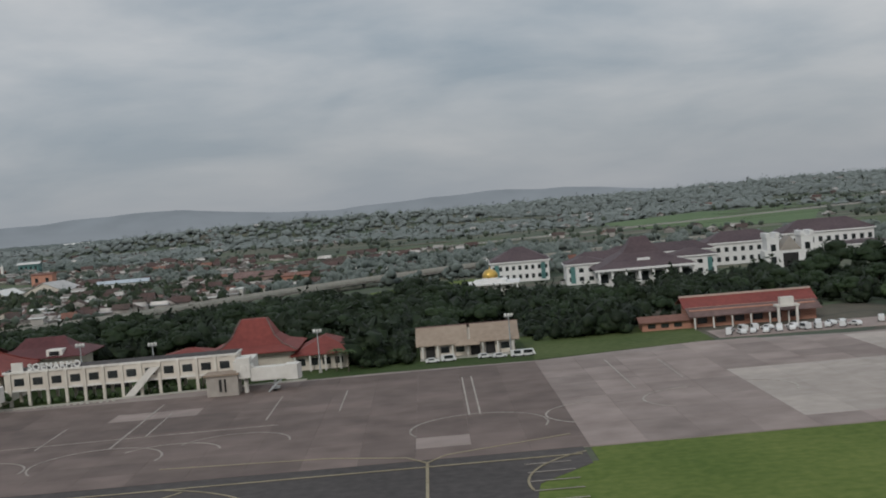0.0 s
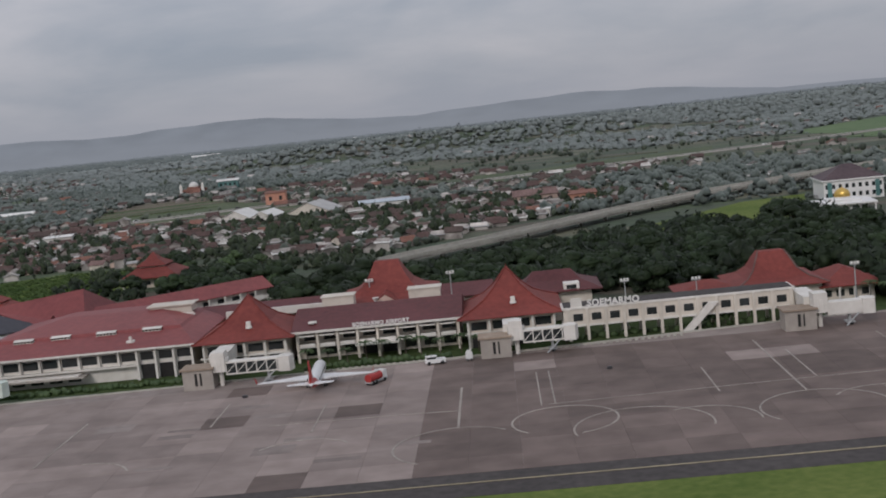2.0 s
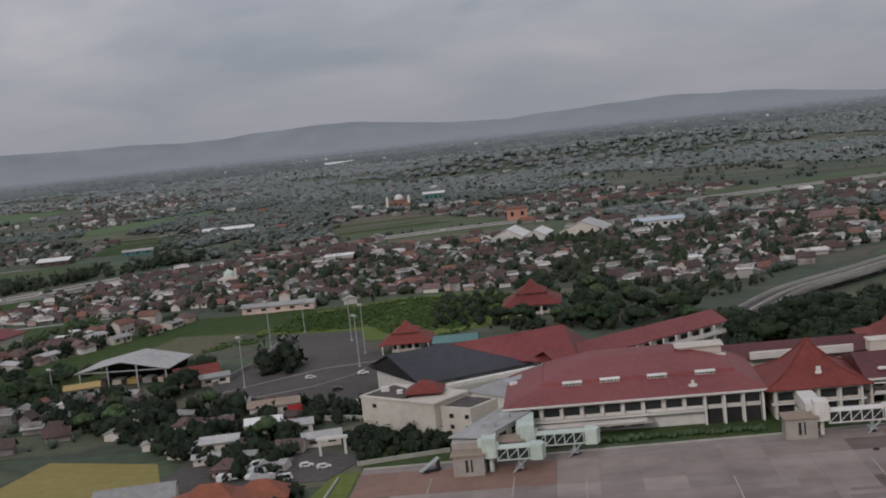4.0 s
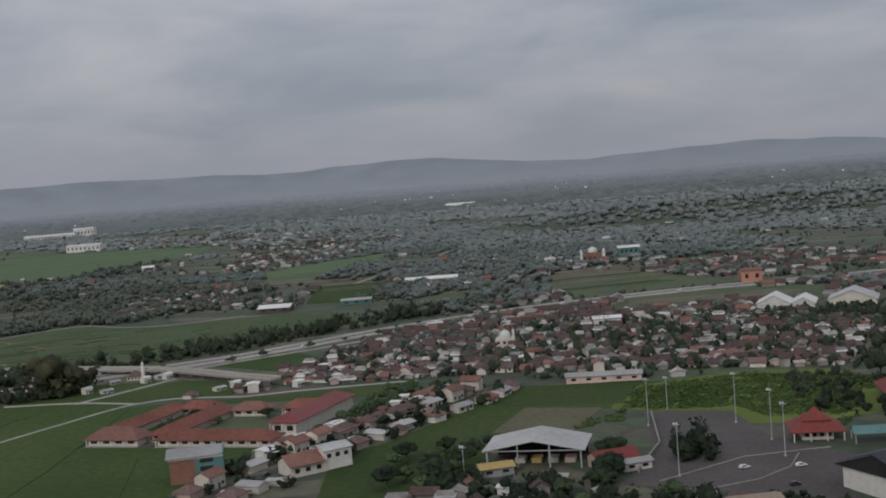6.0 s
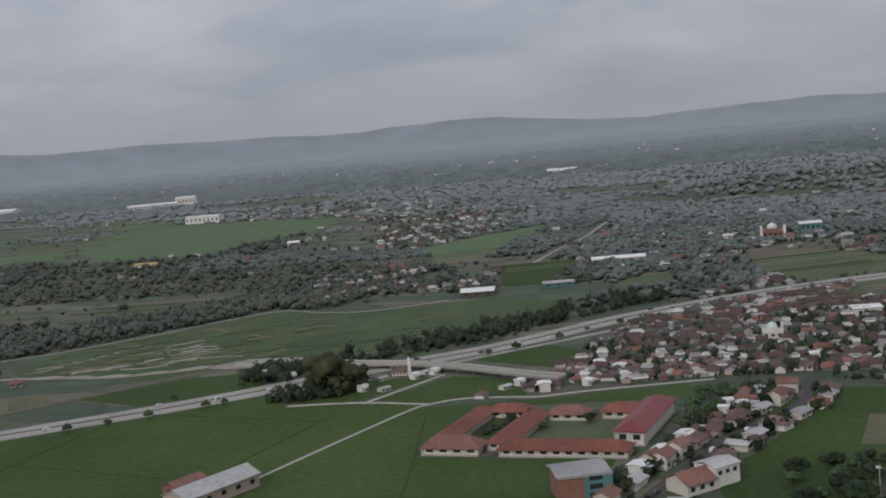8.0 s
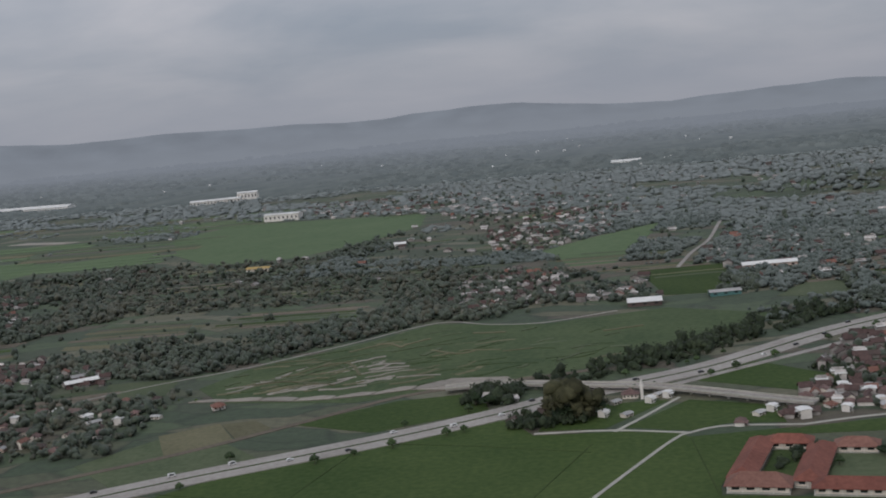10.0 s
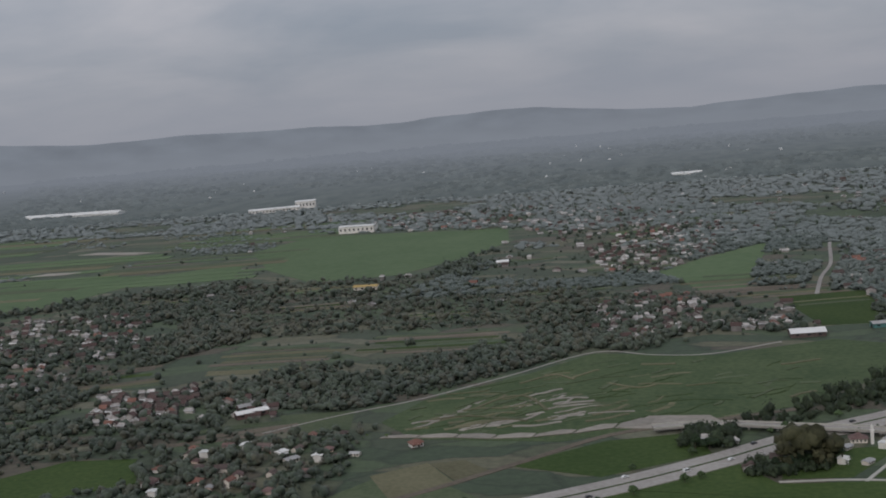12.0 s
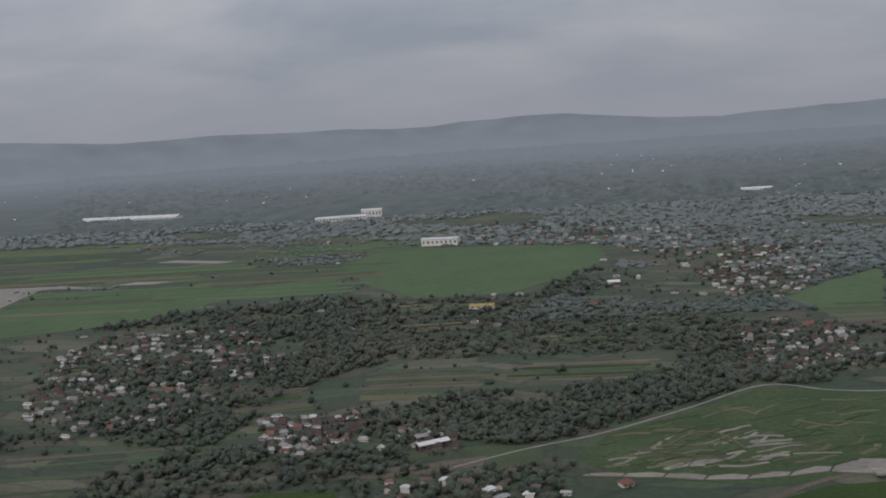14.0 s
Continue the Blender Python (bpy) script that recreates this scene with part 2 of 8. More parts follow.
M["car_dark"] = surf("dark_car_paint", (0.04, 0.04, 0.045), (0.07, 0.07, 0.075), 1.0, 0.2, 0.3, 0.0, 0.4, spec=0.5)
M["bark"] = surf("grey_bark", (0.06, 0.048, 0.036), (0.11, 0.09, 0.07), 3.0, 0.5, 0.9, 0.2)
M["leaf"] = surf("dark_foliage", (0.009, 0.018, 0.007), (0.024, 0.040, 0.015), 0.9, 0.12, 0.6, 0.4, 0.28, spec=0.2, up=0.25)
M["leaf_town"] = surf("town_tree_foliage", (0.016, 0.026, 0.013), (0.042, 0.056, 0.028), 0.9, 0.12, 0.6, 0.3, 0.35, spec=0.2, island=True, up=0.35)
M["lot"] = surf("weathered_asphalt", (0.062, 0.054, 0.050), (0.108, 0.095, 0.088), 0.9, 0.06, 0.8, 0.1, 0.06)
M["orange_tile"] = surf("bright_orange_tiles", (0.215, 0.070, 0.040), (0.310, 0.108, 0.064), 1.2, 0.12, 0.7, 0.2, 0.08)
M["leaf_mid"] = surf("green_foliage", (0.028, 0.052, 0.017), (0.058, 0.092, 0.032), 0.9, 0.12, 0.6, 0.4, 0.28, spec=0.35)
M["woods"] = surf("woodland_foliage", (0.026, 0.040, 0.026), (0.072, 0.086, 0.056), 0.9, 0.014, 0.85, 0.3, 0.36, spec=0.15, island=True, sheen=0.18, up=0.55)
# haze put into the leaf colour: paler, bluer copies for farther woods
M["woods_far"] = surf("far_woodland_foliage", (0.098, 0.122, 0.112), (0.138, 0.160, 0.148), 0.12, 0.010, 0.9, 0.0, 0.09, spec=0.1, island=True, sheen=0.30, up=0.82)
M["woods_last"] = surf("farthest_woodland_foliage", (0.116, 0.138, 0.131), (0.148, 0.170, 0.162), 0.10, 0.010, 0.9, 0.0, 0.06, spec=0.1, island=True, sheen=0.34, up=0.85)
M["farwall"] = surf("far_house_walls", (0.13, 0.115, 0.105), (0.50, 0.47, 0.44), 0.3, 0.05, 0.8, 0.0, 0.45, island=True)
M["woods_brown"] = surf("dry_woodland_foliage", (0.044, 0.048, 0.032), (0.094, 0.093, 0.062), 0.9, 0.012, 0.85, 0.25, 0.30, spec=0.15, island=True, sheen=0.17, up=0.55)
# middle-distance woods, lightened in colour for the haze before them
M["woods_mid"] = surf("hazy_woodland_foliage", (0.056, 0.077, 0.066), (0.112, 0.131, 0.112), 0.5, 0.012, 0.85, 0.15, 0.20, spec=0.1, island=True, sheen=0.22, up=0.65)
M["leaf_mass"] = surf("dark_tree_mass", (0.008, 0.015, 0.007), (0.022, 0.034, 0.015), 0.9, 0.12, 0.6, 0.4, 0.35, spec=0.2, island=True, up=0.25)
M["leaf_olive"] = surf("olive_brown_foliage", (0.030, 0.032, 0.016), (0.072, 0.070, 0.036), 0.9, 0.12, 0.7, 0.3, 0.3, spec=0.15, island=True, up=0.3)
M["scrub"] = surf("scrub_foliage", (0.038, 0.070, 0.019), (0.080, 0.120, 0.036), 0.6, 0.04, 0.8, 0.3, 0.25, spec=0.15, island=True)
M["farwhite"] = surf("far_pale_roofs", (0.42, 0.42, 0.41), (0.66, 0.66, 0.64), 0.08, 0.03, 0.6, 0.0, 0.25, island=True)



def countryside(name):
    """Open land as a quilt of small plots: greens, olive, stubble and earth, drawn out along the slope, with dark banks."""
    m = bpy.data.materials.new(name)
    m.use_nodes = True
    n, l = m.node_tree.nodes, m.node_tree.links
    b = n["Principled BSDF"]
    geo = n.new("ShaderNodeNewGeometry")
    mp = n.new("ShaderNodeMapping")
    mp.inputs["Rotation"].default_value = (0, 0, 0.16)
    mp.inputs["Scale"].default_value = (0.030, 0.085, 0.0)
    warp = n.new("ShaderNodeTexNoise")
    warp.inputs["Scale"].default_value, warp.inputs["Detail"].default_value = 0.012, 4
    off = n.new("ShaderNodeVectorMath")
    off.operation = "MULTIPLY_ADD"
    off.inputs[1].default_value = (70, 70, 0)
    l.new(geo.outputs["Position"], warp.inputs["Vector"])
    l.new(warp.outputs["Color"], off.inputs[0])
    l.new(geo.outputs["Position"], off.inputs[2])
    l.new(off.outputs[0], mp.inputs["Vector"])
    cell, edge = n.new("ShaderNodeTexVoronoi"), n.new("ShaderNodeTexVoronoi")
    for v in (cell, edge):
        v.voronoi_dimensions = "2D"
        v.inputs["Scale"].default_value = 1.0
        v.inputs["Randomness"].default_value = 0.8
        l.new(mp.outputs[0], v.inputs["Vector"])
    edge.feature = "DISTANCE_TO_EDGE"
    ramp = n.new("ShaderNodeValToRGB")
    ramp.color_ramp.interpolation = "CONSTANT"
    tones = ((0.0, (0.040, 0.062, 0.029)), (0.20, (0.060, 0.086, 0.038)), (0.40, (0.070, 0.079, 0.041)), (0.55, (0.046, 0.062, 0.032)), (0.72, (0.110, 0.106, 0.062)), (0.84, (0.088, 0.074, 0.050)), (0.94, (0.128, 0.126, 0.080)))
    for k, (at, c) in enumerate(tones):
        e = ramp.color_ramp.elements[k] if k < 2 else ramp.color_ramp.elements.new(at)
        e.position, e.color = at, (*c, 1)
    one = n.new("ShaderNodeSeparateColor")
    l.new(cell.outputs["Color"], one.inputs[0])
    l.new(one.outputs[0], ramp.inputs["Fac"])
    fine = n.new("ShaderNodeTexNoise")
    fine.inputs["Scale"].default_value, fine.inputs["Detail"].default_value, fine.inputs["Roughness"].default_value = 0.30, 7, 0.65
    l.new(geo.outputs["Position"], fine.inputs["Vector"])
    tone = n.new("ShaderNodeMapRange")
    tone.inputs["From Min"].default_value, tone.inputs["From Max"].default_value = 0.3, 0.7
    tone.inputs["To Min"].default_value, tone.inputs["To Max"].default_value = 0.66, 1.22
    l.new(fine.outputs["Fac"], tone.inputs["Value"])
    bank = n.new("ShaderNodeMapRange")
    bank.inputs["From Min"].default_value, bank.inputs["From Max"].default_value = 0.0, 0.09
    bank.inputs["To Min"].default_value, bank.inputs["To Max"].default_value = 0.62, 1.0
    l.new(edge.outputs["Distance"], bank.inputs["Value"])
    mul = n.new("ShaderNodeMath")
    mul.operation = "MULTIPLY"
    l.new(tone.outputs["Result"], mul.inputs[0])
    l.new(bank.outputs["Result"], mul.inputs[1])
    hue = n.new("ShaderNodeHueSaturation")
    l.new(ramp.outputs["Color"], hue.inputs["Color"])
    l.new(mul.outputs[0], hue.inputs["Value"])
    l.new(hue.outputs["Color"], b.inputs["Base Color"])
    b.inputs["Roughness"].default_value = 0.75
    b.inputs["Specular IOR Level"].default_value = 0.15
    # pale sheen veil imitates haze over the open land
    b.inputs["Sheen Weight"].default_value, b.inputs["Sheen Roughness"].default_value = 0.07, 0.6
    b.inputs["Sheen Tint"].default_value = (0.93, 1.0, 0.98, 1)
    bp = n.new("ShaderNodeBump")
    bp.inputs["Strength"].default_value, bp.inputs["Distance"].default_value = 0.3, 0.4
    l.new(fine.outputs["Fac"], bp.inputs["Height"])
    l.new(bp.outputs["Normal"], b.inputs["Normal"])
    return m


M["country"] = countryside("quilt_of_small_plots")


# ---------------------------------------------------------------- shapes
class Shape:
    """Gathers vertices and faces for one mesh."""

    def __init__(self):
        self.v, self.f = [], []

    def add(self, vs, fs):
        k = len(self.v)
        self.v += [tuple(p) for p in vs]
        self.f += [tuple(i + k for i in f) for f in fs]
        return self

    def box(self, x0, y0, z0, x1, y1, z1):
        return self.add([(x0, y0, z0), (x1, y0, z0), (x1, y1, z0), (x0, y1, z0), (x0, y0, z1), (x1, y0, z1), (x1, y1, z1), (x0, y1, z1)],
                        [(3, 2, 1, 0), (4, 5, 6, 7), (0, 1, 5, 4), (1, 2, 6, 5), (2, 3, 7, 6), (3, 0, 4, 7)])

    def prism(self, pts, z0, z1):
        n = len(pts)
        vs = [(x, y, z0) for x, y in pts] + [(x, y, z1) for x, y in pts]
        fs = [tuple(range(n))[::-1], tuple(range(n, 2 * n))] + [(i, (i + 1) % n, n + (i + 1) % n, n + i) for i in range(n)]
        return self.add(vs, fs)

    def rings(self, rings):
        """Rectangles (x0, y0, x1, y1, z) joined from bottom to top into a closed roof."""
        vs, fs = [], []
        for x0, y0, x1, y1, z in rings:
            vs += [(x0, y0, z), (x1, y0, z), (x1, y1, z), (x0, y1, z)]
        for k in range(len(rings) - 1):
            for i in range(4):
                j = (i + 1) % 4
                fs.append((4 * k + i, 4 * k + j, 4 * k + 4 + j, 4 * k + 4 + i))
        e = 4 * (len(rings) - 1)
        fs += [(3, 2, 1, 0), (e, e + 1, e + 2, e + 3)]
        return self.add(vs, fs)

    def hip(self, x0, y0, x1, y1, z0, z1, t=0.15, run=None):
        w, d = x1 - x0, y1 - y0
        r = min(w, d) / 2 if run is None else run
        e = 0.04
        if w >= d:
            top = (x0 + r, (y0 + y1) / 2 - e, x1 - r, (y0 + y1) / 2 + e, z1)
        else:
            top = ((x0 + x1) / 2 - e, y0 + r, (x0 + x1) / 2 + e, y1 - r, z1)
        return self.rings([(x0, y0, x1, y1, z0 - t), (x0, y0, x1, y1, z0), top])

    def gable(self, x0, y0, x1, y1, z0, z1, t=0.14, along="x"):
        if along == "x":
            ym = (y0 + y1) / 2
            sec = [(y0, z0 - t), (y0, z0), (ym, z1), (y1, z0), (y1, z0 - t), (ym, z1 - t)]
            vs = [(x0, y, z) for y, z in sec] + [(x1, y, z) for y, z in sec]
        else:
            xm = (x0 + x1) / 2
            sec = [(x0, z0 - t), (x0, z0), (xm, z1), (x1, z0), (x1, z0 - t), (xm, z1 - t)]
            vs = [(x, y1, z) for x, z in sec] + [(x, y0, z) for x, z in sec]
        fs = [(i, (i + 1) % 6, 6 + (i + 1) % 6, 6 + i) for i in range(6)]
        fs += [(0, 5, 2, 1), (5, 4, 3, 2), (6, 7, 8, 11), (11, 8, 9, 10)]
        return self.add(vs, fs)

    def gable_wall(self, x0, y0, x1, y1, z0, z1, z2, along="x"):
        """A room box with its gable ends up to z2."""
        self.box(x0, y0, z0, x1, y1, z1)
        if along == "x":
            ym = (y0 + y1) / 2
            return self.add([(x0, y0, z1), (x0, y1, z1), (x0, ym, z2), (x1, y0, z1), (x1, y1, z1), (x1, ym, z2)],
                            [(0, 2, 1), (3, 4, 5), (0, 3, 5, 2), (1, 2, 5, 4)])
        xm = (x0 + x1) / 2
        return self.add([(x0, y0, z1), (x1, y0, z1), (xm, y0, z2), (x0, y1, z1), (x1, y1, z1), (xm, y1, z2)],
                        [(0, 1, 2), (3, 5, 4), (0, 2, 5, 3), (1, 4, 5, 2)])

    def cyl(self, x, y, z0, z1, r0, r1=None, n=10):
        r1 = r0 if r1 is None else r1
        c = [(math.cos(2 * math.pi * i / n), math.sin(2 * math.pi * i / n)) for i in range(n)]
        vs = [(x + r0 * a, y + r0 * b, z0) for a, b in c] + [(x + r1 * a, y + r1 * b, z1) for a, b in c]
        return self.add(vs, [tuple(range(n))[::-1], tuple(range(n, 2 * n))] + [(i, (i + 1) % n, n + (i + 1) % n, n + i) for i in range(n)])

    def tube(self, p, q, r0, r1=None, n=6):
        r1 = r0 if r1 is None else r1
        p, q = Vector(p), Vector(q)
        d = (q - p).normalized()
        u = d.orthogonal().normalized()
        w = d.cross(u)
        vs = []
        for c, r in ((p, r0), (q, r1)):
            vs += [c + r * (math.cos(2 * math.pi * i / n) * u + math.sin(2 * math.pi * i / n) * w) for i in range(n)]
        return self.add(vs, [tuple(range(n))[::-1], tuple(range(n, 2 * n))] + [(i, (i + 1) % n, n + (i + 1) % n, n + i) for i in range(n)])

    def turned(self, axis_pts, n=16):
        """A body round the local y axis from (y, radius, z of centre) stations."""
        vs, fs = [], []
        for y, r, z in axis_pts:
            vs += [(r * math.cos(2 * math.pi * i / n), y, z + r * math.sin(2 * math.pi * i / n)) for i in range(n)]
        for k in range(len(axis_pts) - 1):
            fs += [(k * n + i, k * n + (i + 1) % n, (k + 1) * n + (i + 1) % n, (k + 1) * n + i) for i in range(n)]
        fs += [tuple(range(n)), tuple(range((len(axis_pts) - 1) * n, len(axis_pts) * n))[::-1]]
        return self.add(vs, fs)

    def dome(self, x, y, z, r, h, n=14, k=6):
        rows = []
        for j in range(k):
            a = math.pi / 2 * j / k
            rows.append((z + h * math.sin(a), r * math.cos(a) * (1 + 0.10 * math.sin(math.pi * j / k))))
        vs = [(x + q * math.cos(2 * math.pi * i / n), y + q * math.sin(2 * math.pi * i / n), zz) for zz, q in rows for i in range(n)] + [(x, y, z + h * 1.12)]
        fs = [(j * n + i, j * n + (i + 1) % n, (j + 1) * n + (i + 1) % n, (j + 1) * n + i) for j in range(k - 1) for i in range(n)]
        fs += [((k - 1) * n + i, (k - 1) * n + (i + 1) % n, k * n) for i in range(n)] + [tuple(range(n))[::-1]]
        return self.add(vs, fs)

    def strip(self, pts, width, z0, z1):
        """A band of that width along points, with thickness."""
        ps = [Vector(p) for p in pts]
        left, right = [], []
        for i, p in enumerate(ps):
            d = (ps[min(i + 1, len(ps) - 1)] - ps[max(i - 1, 0)]).normalized()
            nrm = Vector((-d.y, d.x))
            left.append(p + nrm * width / 2)
            right.append(p - nrm * width / 2)
        n = len(ps)
        vs = [(p.x, p.y, z1) for p in left] + [(p.x, p.y, z1) for p in right] + [(p.x, p.y, z0) for p in left] + [(p.x, p.y, z0) for p in right]
        fs = []
        for i in range(n - 1):
            fs += [(i, n + i, n + i + 1, i + 1), (2 * n + i + 1, 3 * n + i + 1, 3 * n + i, 2 * n + i), (i, i + 1, 2 * n + i + 1, 2 * n + i), (n + i + 1, n + i, 3 * n + i, 3 * n + i + 1)]
        fs += [(0, 2 * n, 3 * n, n), (n - 1, 2 * n - 1, 4 * n - 1, 3 * n - 1)]
        return self.add(vs, fs)

    def mesh(self, name, material):
        me = bpy.data.meshes.new(name)
        me.from_pydata(self.v, [], self.f)
        me.materials.append(material)
        me.update()
        return me


def thing(name, x, y, z, turn, label, category, group="", kind=""):
    ob = new(name)
    ob.empty_display_size = 0.5
    ob.matrix_basis = pose(x, y, z, 0, 0, turn)
    return tagged(ob, label, category, group, kind)


def part(name, shape, material, parent, label=""):
    ob = new(name, shape.mesh(name, material) if isinstance(shape, Shape) else shape)
    ob.parent = parent
    if label:
        ob["label"] = label
    return ob


def placed(name, mesh, parent, x, y, z, turn=0, size=(1, 1, 1)):
    ob = new(name, mesh)
    ob.parent = parent
    ob.matrix_basis = pose(x, y, z, 0, 0, turn) @ Matrix.Diagonal((*size, 1))
    return ob


def single(name, shape, material, label, category, kind="", group=""):
    return tagged(new(name, shape.mesh(name, material)), label, category, group, kind)


def smooth(pts, steps=6):
    """Catmull-Rom through points in the plan."""
    out, p = [], [Vector(q) for q in pts]
    p = [2 * p[0] - p[1]] + p + [2 * p[-1] - p[-2]]
    for i in range(1, len(p) - 2):
        for s in range(steps):
            t = s / steps
            out.append(0.5 * (2 * p[i] + (p[i + 1] - p[i - 1]) * t + (2 * p[i - 1] - 5 * p[i] + 4 * p[i + 1] - p[i + 2]) * t * t + (3 * p[i] - p[i - 1] - 3 * p[i + 1] + p[i + 2]) * t ** 3))
    return out + [p[-2]]


def inside(x, y, poly):
    hit, j = False, len(poly) - 1
    for i in range(len(poly)):
        (a, b), (c, d) = poly[i], poly[j]
        if (b > y) != (d > y) and x < (c - a) * (y - b) / (d - b) + a:
            hit = not hit
        j = i
    return hit


# window: frame with a pane set back in it, one metre square, facing -y
def window_meshes():
    fr = Shape()
    fr.box(-0.5, -0.05, 0, -0.43, 0.05, 1).box(0.43, -0.05, 0, 0.5, 0.05, 1).box(-0.43, -0.05, 0, 0.43, 0.05, 0.08).box(-0.43, -0.05, 0.92, 0.43, 0.05, 1)
    fr.box(-0.03, -0.045, 0.08, 0.03, 0.045, 0.92).box(-0.43, -0.04, 0.60, 0.43, 0.04, 0.65)
    pn = Shape().box(-0.43, -0.012, 0.08, 0.43, 0.012, 0.92)
    return fr.mesh("window_frame", M["frame"]), pn.mesh("pane", M["glass"])


W_FRAME, W_PANE = window_meshes()


def window(parent, x, y, z, w, h, turn=0):
    fr = placed("window", W_FRAME, parent, x, y, z, turn, (w, 1, h))
    placed("pane", W_PANE, fr, 0, 0, 0)
    return fr


# ---------------------------------------------------------------- ground
land = Shape()
for i in range(24):
    for j in range(16):
        xs, ys = [-4800 + 400 * (i + a) for a in (0, 1)], [-5000 + 400 * (j + a) for a in (0, 1)]
        land.add([(xs[0], ys[0], 0), (xs[1], ys[0], 0), (xs[1], ys[1], 0), (xs[0], ys[1], 0)], [(0, 1, 2, 3)])
single("ground", land, M["country"], "rough green countryside ground reaching the horizon", "ground", "structure")


def rise(x, y):
    """Height of the low wooded hills beyond the town."""
    h = 0.0
    for cx, cy, top, rx, ry in ((-230, 1010, 9, 75, 60), (-130, 1010, 8, 70, 60), (-30, 1015, 10, 90, 65), (80, 1100, 6, 110, 90), (240, 1120, 7, 180, 100), (460, 1160, 9, 210, 120)):
        h = h + top * np.exp(-((x - cx) / rx) ** 2 - ((y - cy) / ry) ** 2)
    return np.maximum(0.0, h - 0.7)


hill = Shape()
hx, hy = np.linspace(-520, 760, 65), np.linspace(850, 1450, 41)
hill.add([(a, b, float(rise(a, b)) - 0.02) for b in hy for a in hx], [(j * 65 + i, j * 65 + i + 1, (j + 1) * 65 + i + 1, (j + 1) * 65 + i) for j in range(40) for i in range(64)])
single("ground_hills", hill, M["country"], "low rounded hills beyond the town", "hills", "structure")


def sheet(name, pts, z, material, label, category):
    """A level piece of ground, its edge let into the land."""
    return single(name, Shape().prism(pts, z - 0.25, z), material, label, category, "structure")


def rect(x0, y0, x1, y1):
    return [(x0, y0), (x1, y0), (x1, y1), (x0, y1)]


# airfield
sheet("grass_airfield_south", rect(-188, -160, 420, 113), 0.03, M["airgrass"], "mown green grass beside the taxiway", "grass")
sheet("grass_airfield_west", rect(-900, -70, -188.2, 66), 0.028, M["airgrass"], "mown green grass along the runway", "grass")
sheet("runway", rect(-900, -24, 600, 6), 0.05, M["asphalt"], "long dark asphalt runway", "runway")
sheet("shoulder", rect(-183, 112, 13.5, 119.4), 0.06, M["asphalt"], "dark asphalt shoulder along the concrete apron", "taxiway")
sheet("taxiway", [(-13, 6), (6, 6), (6.5, 95), (8, 106), (13.5, 112.2), (-24, 112.2), (-15, 104)], 0.055, M["asphalt"], "dark asphalt taxiway joining the apron", "taxiway")
sheet("grass_apron_north", [(-183.5, 172.2), (-150, 176.5), (-121, 174.2), (-70, 176.6), (-10, 183), (15, 182), (42, 187), (42, 208), (-10, 208), (-60, 215), (-183, 205)], 0.04, M["verge"], "grass and planting in front of the terminal", "grass")
sheet("grass_east", [(14.5, 182.4), (43, 187.5), (43, 212), (14, 212)], 0.07, M["rough_grass"], "bright mown grass patch beside the apron", "grass")
sheet("grass_apron_south", [(14.2, 112), (420, 112), (420, 119), (14.2, 119)], 0.035, M["airgrass"], "mown green grass along the light concrete", "grass")
sheet("grass_west", [(-196, 120), (-183.4, 120), (-183.4, 171), (-187, 171)], 0.06, M["airgrass"], "strip of green grass along the apron edge", "grass")

# painted markings
def marking(pts, width, material=M["paint"], label="worn painted line on the apron"):
    single("apron_marking", Shape().strip(pts, width, 0.09, 0.125), material, label, "marking", "structure")


def arc(cx, cy, r, a0, a1, n=26, squash=1.0):
    return [(cx + r * math.cos(radians(a0 + (a1 - a0) * i / n)), cy + squash * r * math.sin(radians(a0 + (a1 - a0) * i / n))) for i in range(n + 1)]


marking([(-182, 116.2), (13, 116.2)], 0.28, M["paint_yellow"], "yellow edge line along the asphalt shoulder")
marking([(-2, 10), (-2, 112), (-2, 118)], 0.3, M["paint_yellow"], "yellow taxiway centre line")
for pts in (arc(3.8, 134.3, 7.7, -20, 205), arc(18, 137, 6.4, 95, 235), arc(-38.5, 132.6, 7.2, -15, 215), arc(-31, 133.5, 6.0, 10, 150), arc(-67.5, 136.5, 6.2, -75, 225), arc(-59, 131.2, 7.8, -15, 195),
            arc(-80, 130, 7.2, 40, 235), arc(-52, 131, 6.0, -10, 120), arc(-24, 136, 6.5, 0, 160), arc(30, 141, 6.5, 90, 235), arc(36, 143, 6.0, -30, 80), arc(-124, 129.6, 6.4, 95, 20), arc(-98, 132, 6.0, 30, 150)):
    marking(pts, 0.24)
for x, y0, y1, w in ((3.0, 141.5, 171, 0.22), (4.3, 141.5, 171, 0.22), (-38.8, 139.6, 169.5, 0.26), (-36, 146, 162, 0.2), (-48.4, 143, 156, 0.2), (-69.9, 144, 162, 0.2), (-68.2, 144, 162, 0.2),
                     (-80, 137, 157, 0.3), (-130.6, 136, 156, 0.24), (-22, 150, 168, 0.2), (-13, 152, 168, 0.2), (-98, 141, 155, 0.2), (-112, 148, 160, 0.2), (-150, 140, 160, 0.2),
                     (24, 150, 176, 0.2), (-160, 146, 163, 0.2), (-172, 140, 165, 0.2), (31, 155, 172, 0.2)):
    marking([(x, y0), (x, (y0 + y1) / 2), (x, y1)], w)
marking([(-69, 144.2), (-52, 145), (-38, 145.6), (-20, 146)], 0.2)
marking([(-104, 146), (-88, 145.6), (-80, 145)], 0.2)
marking([(-2, 118), (-4, 121), (-12, 124), (-30, 126)], 0.26, M["paint_yellow"], "yellow taxi curve on the concrete")
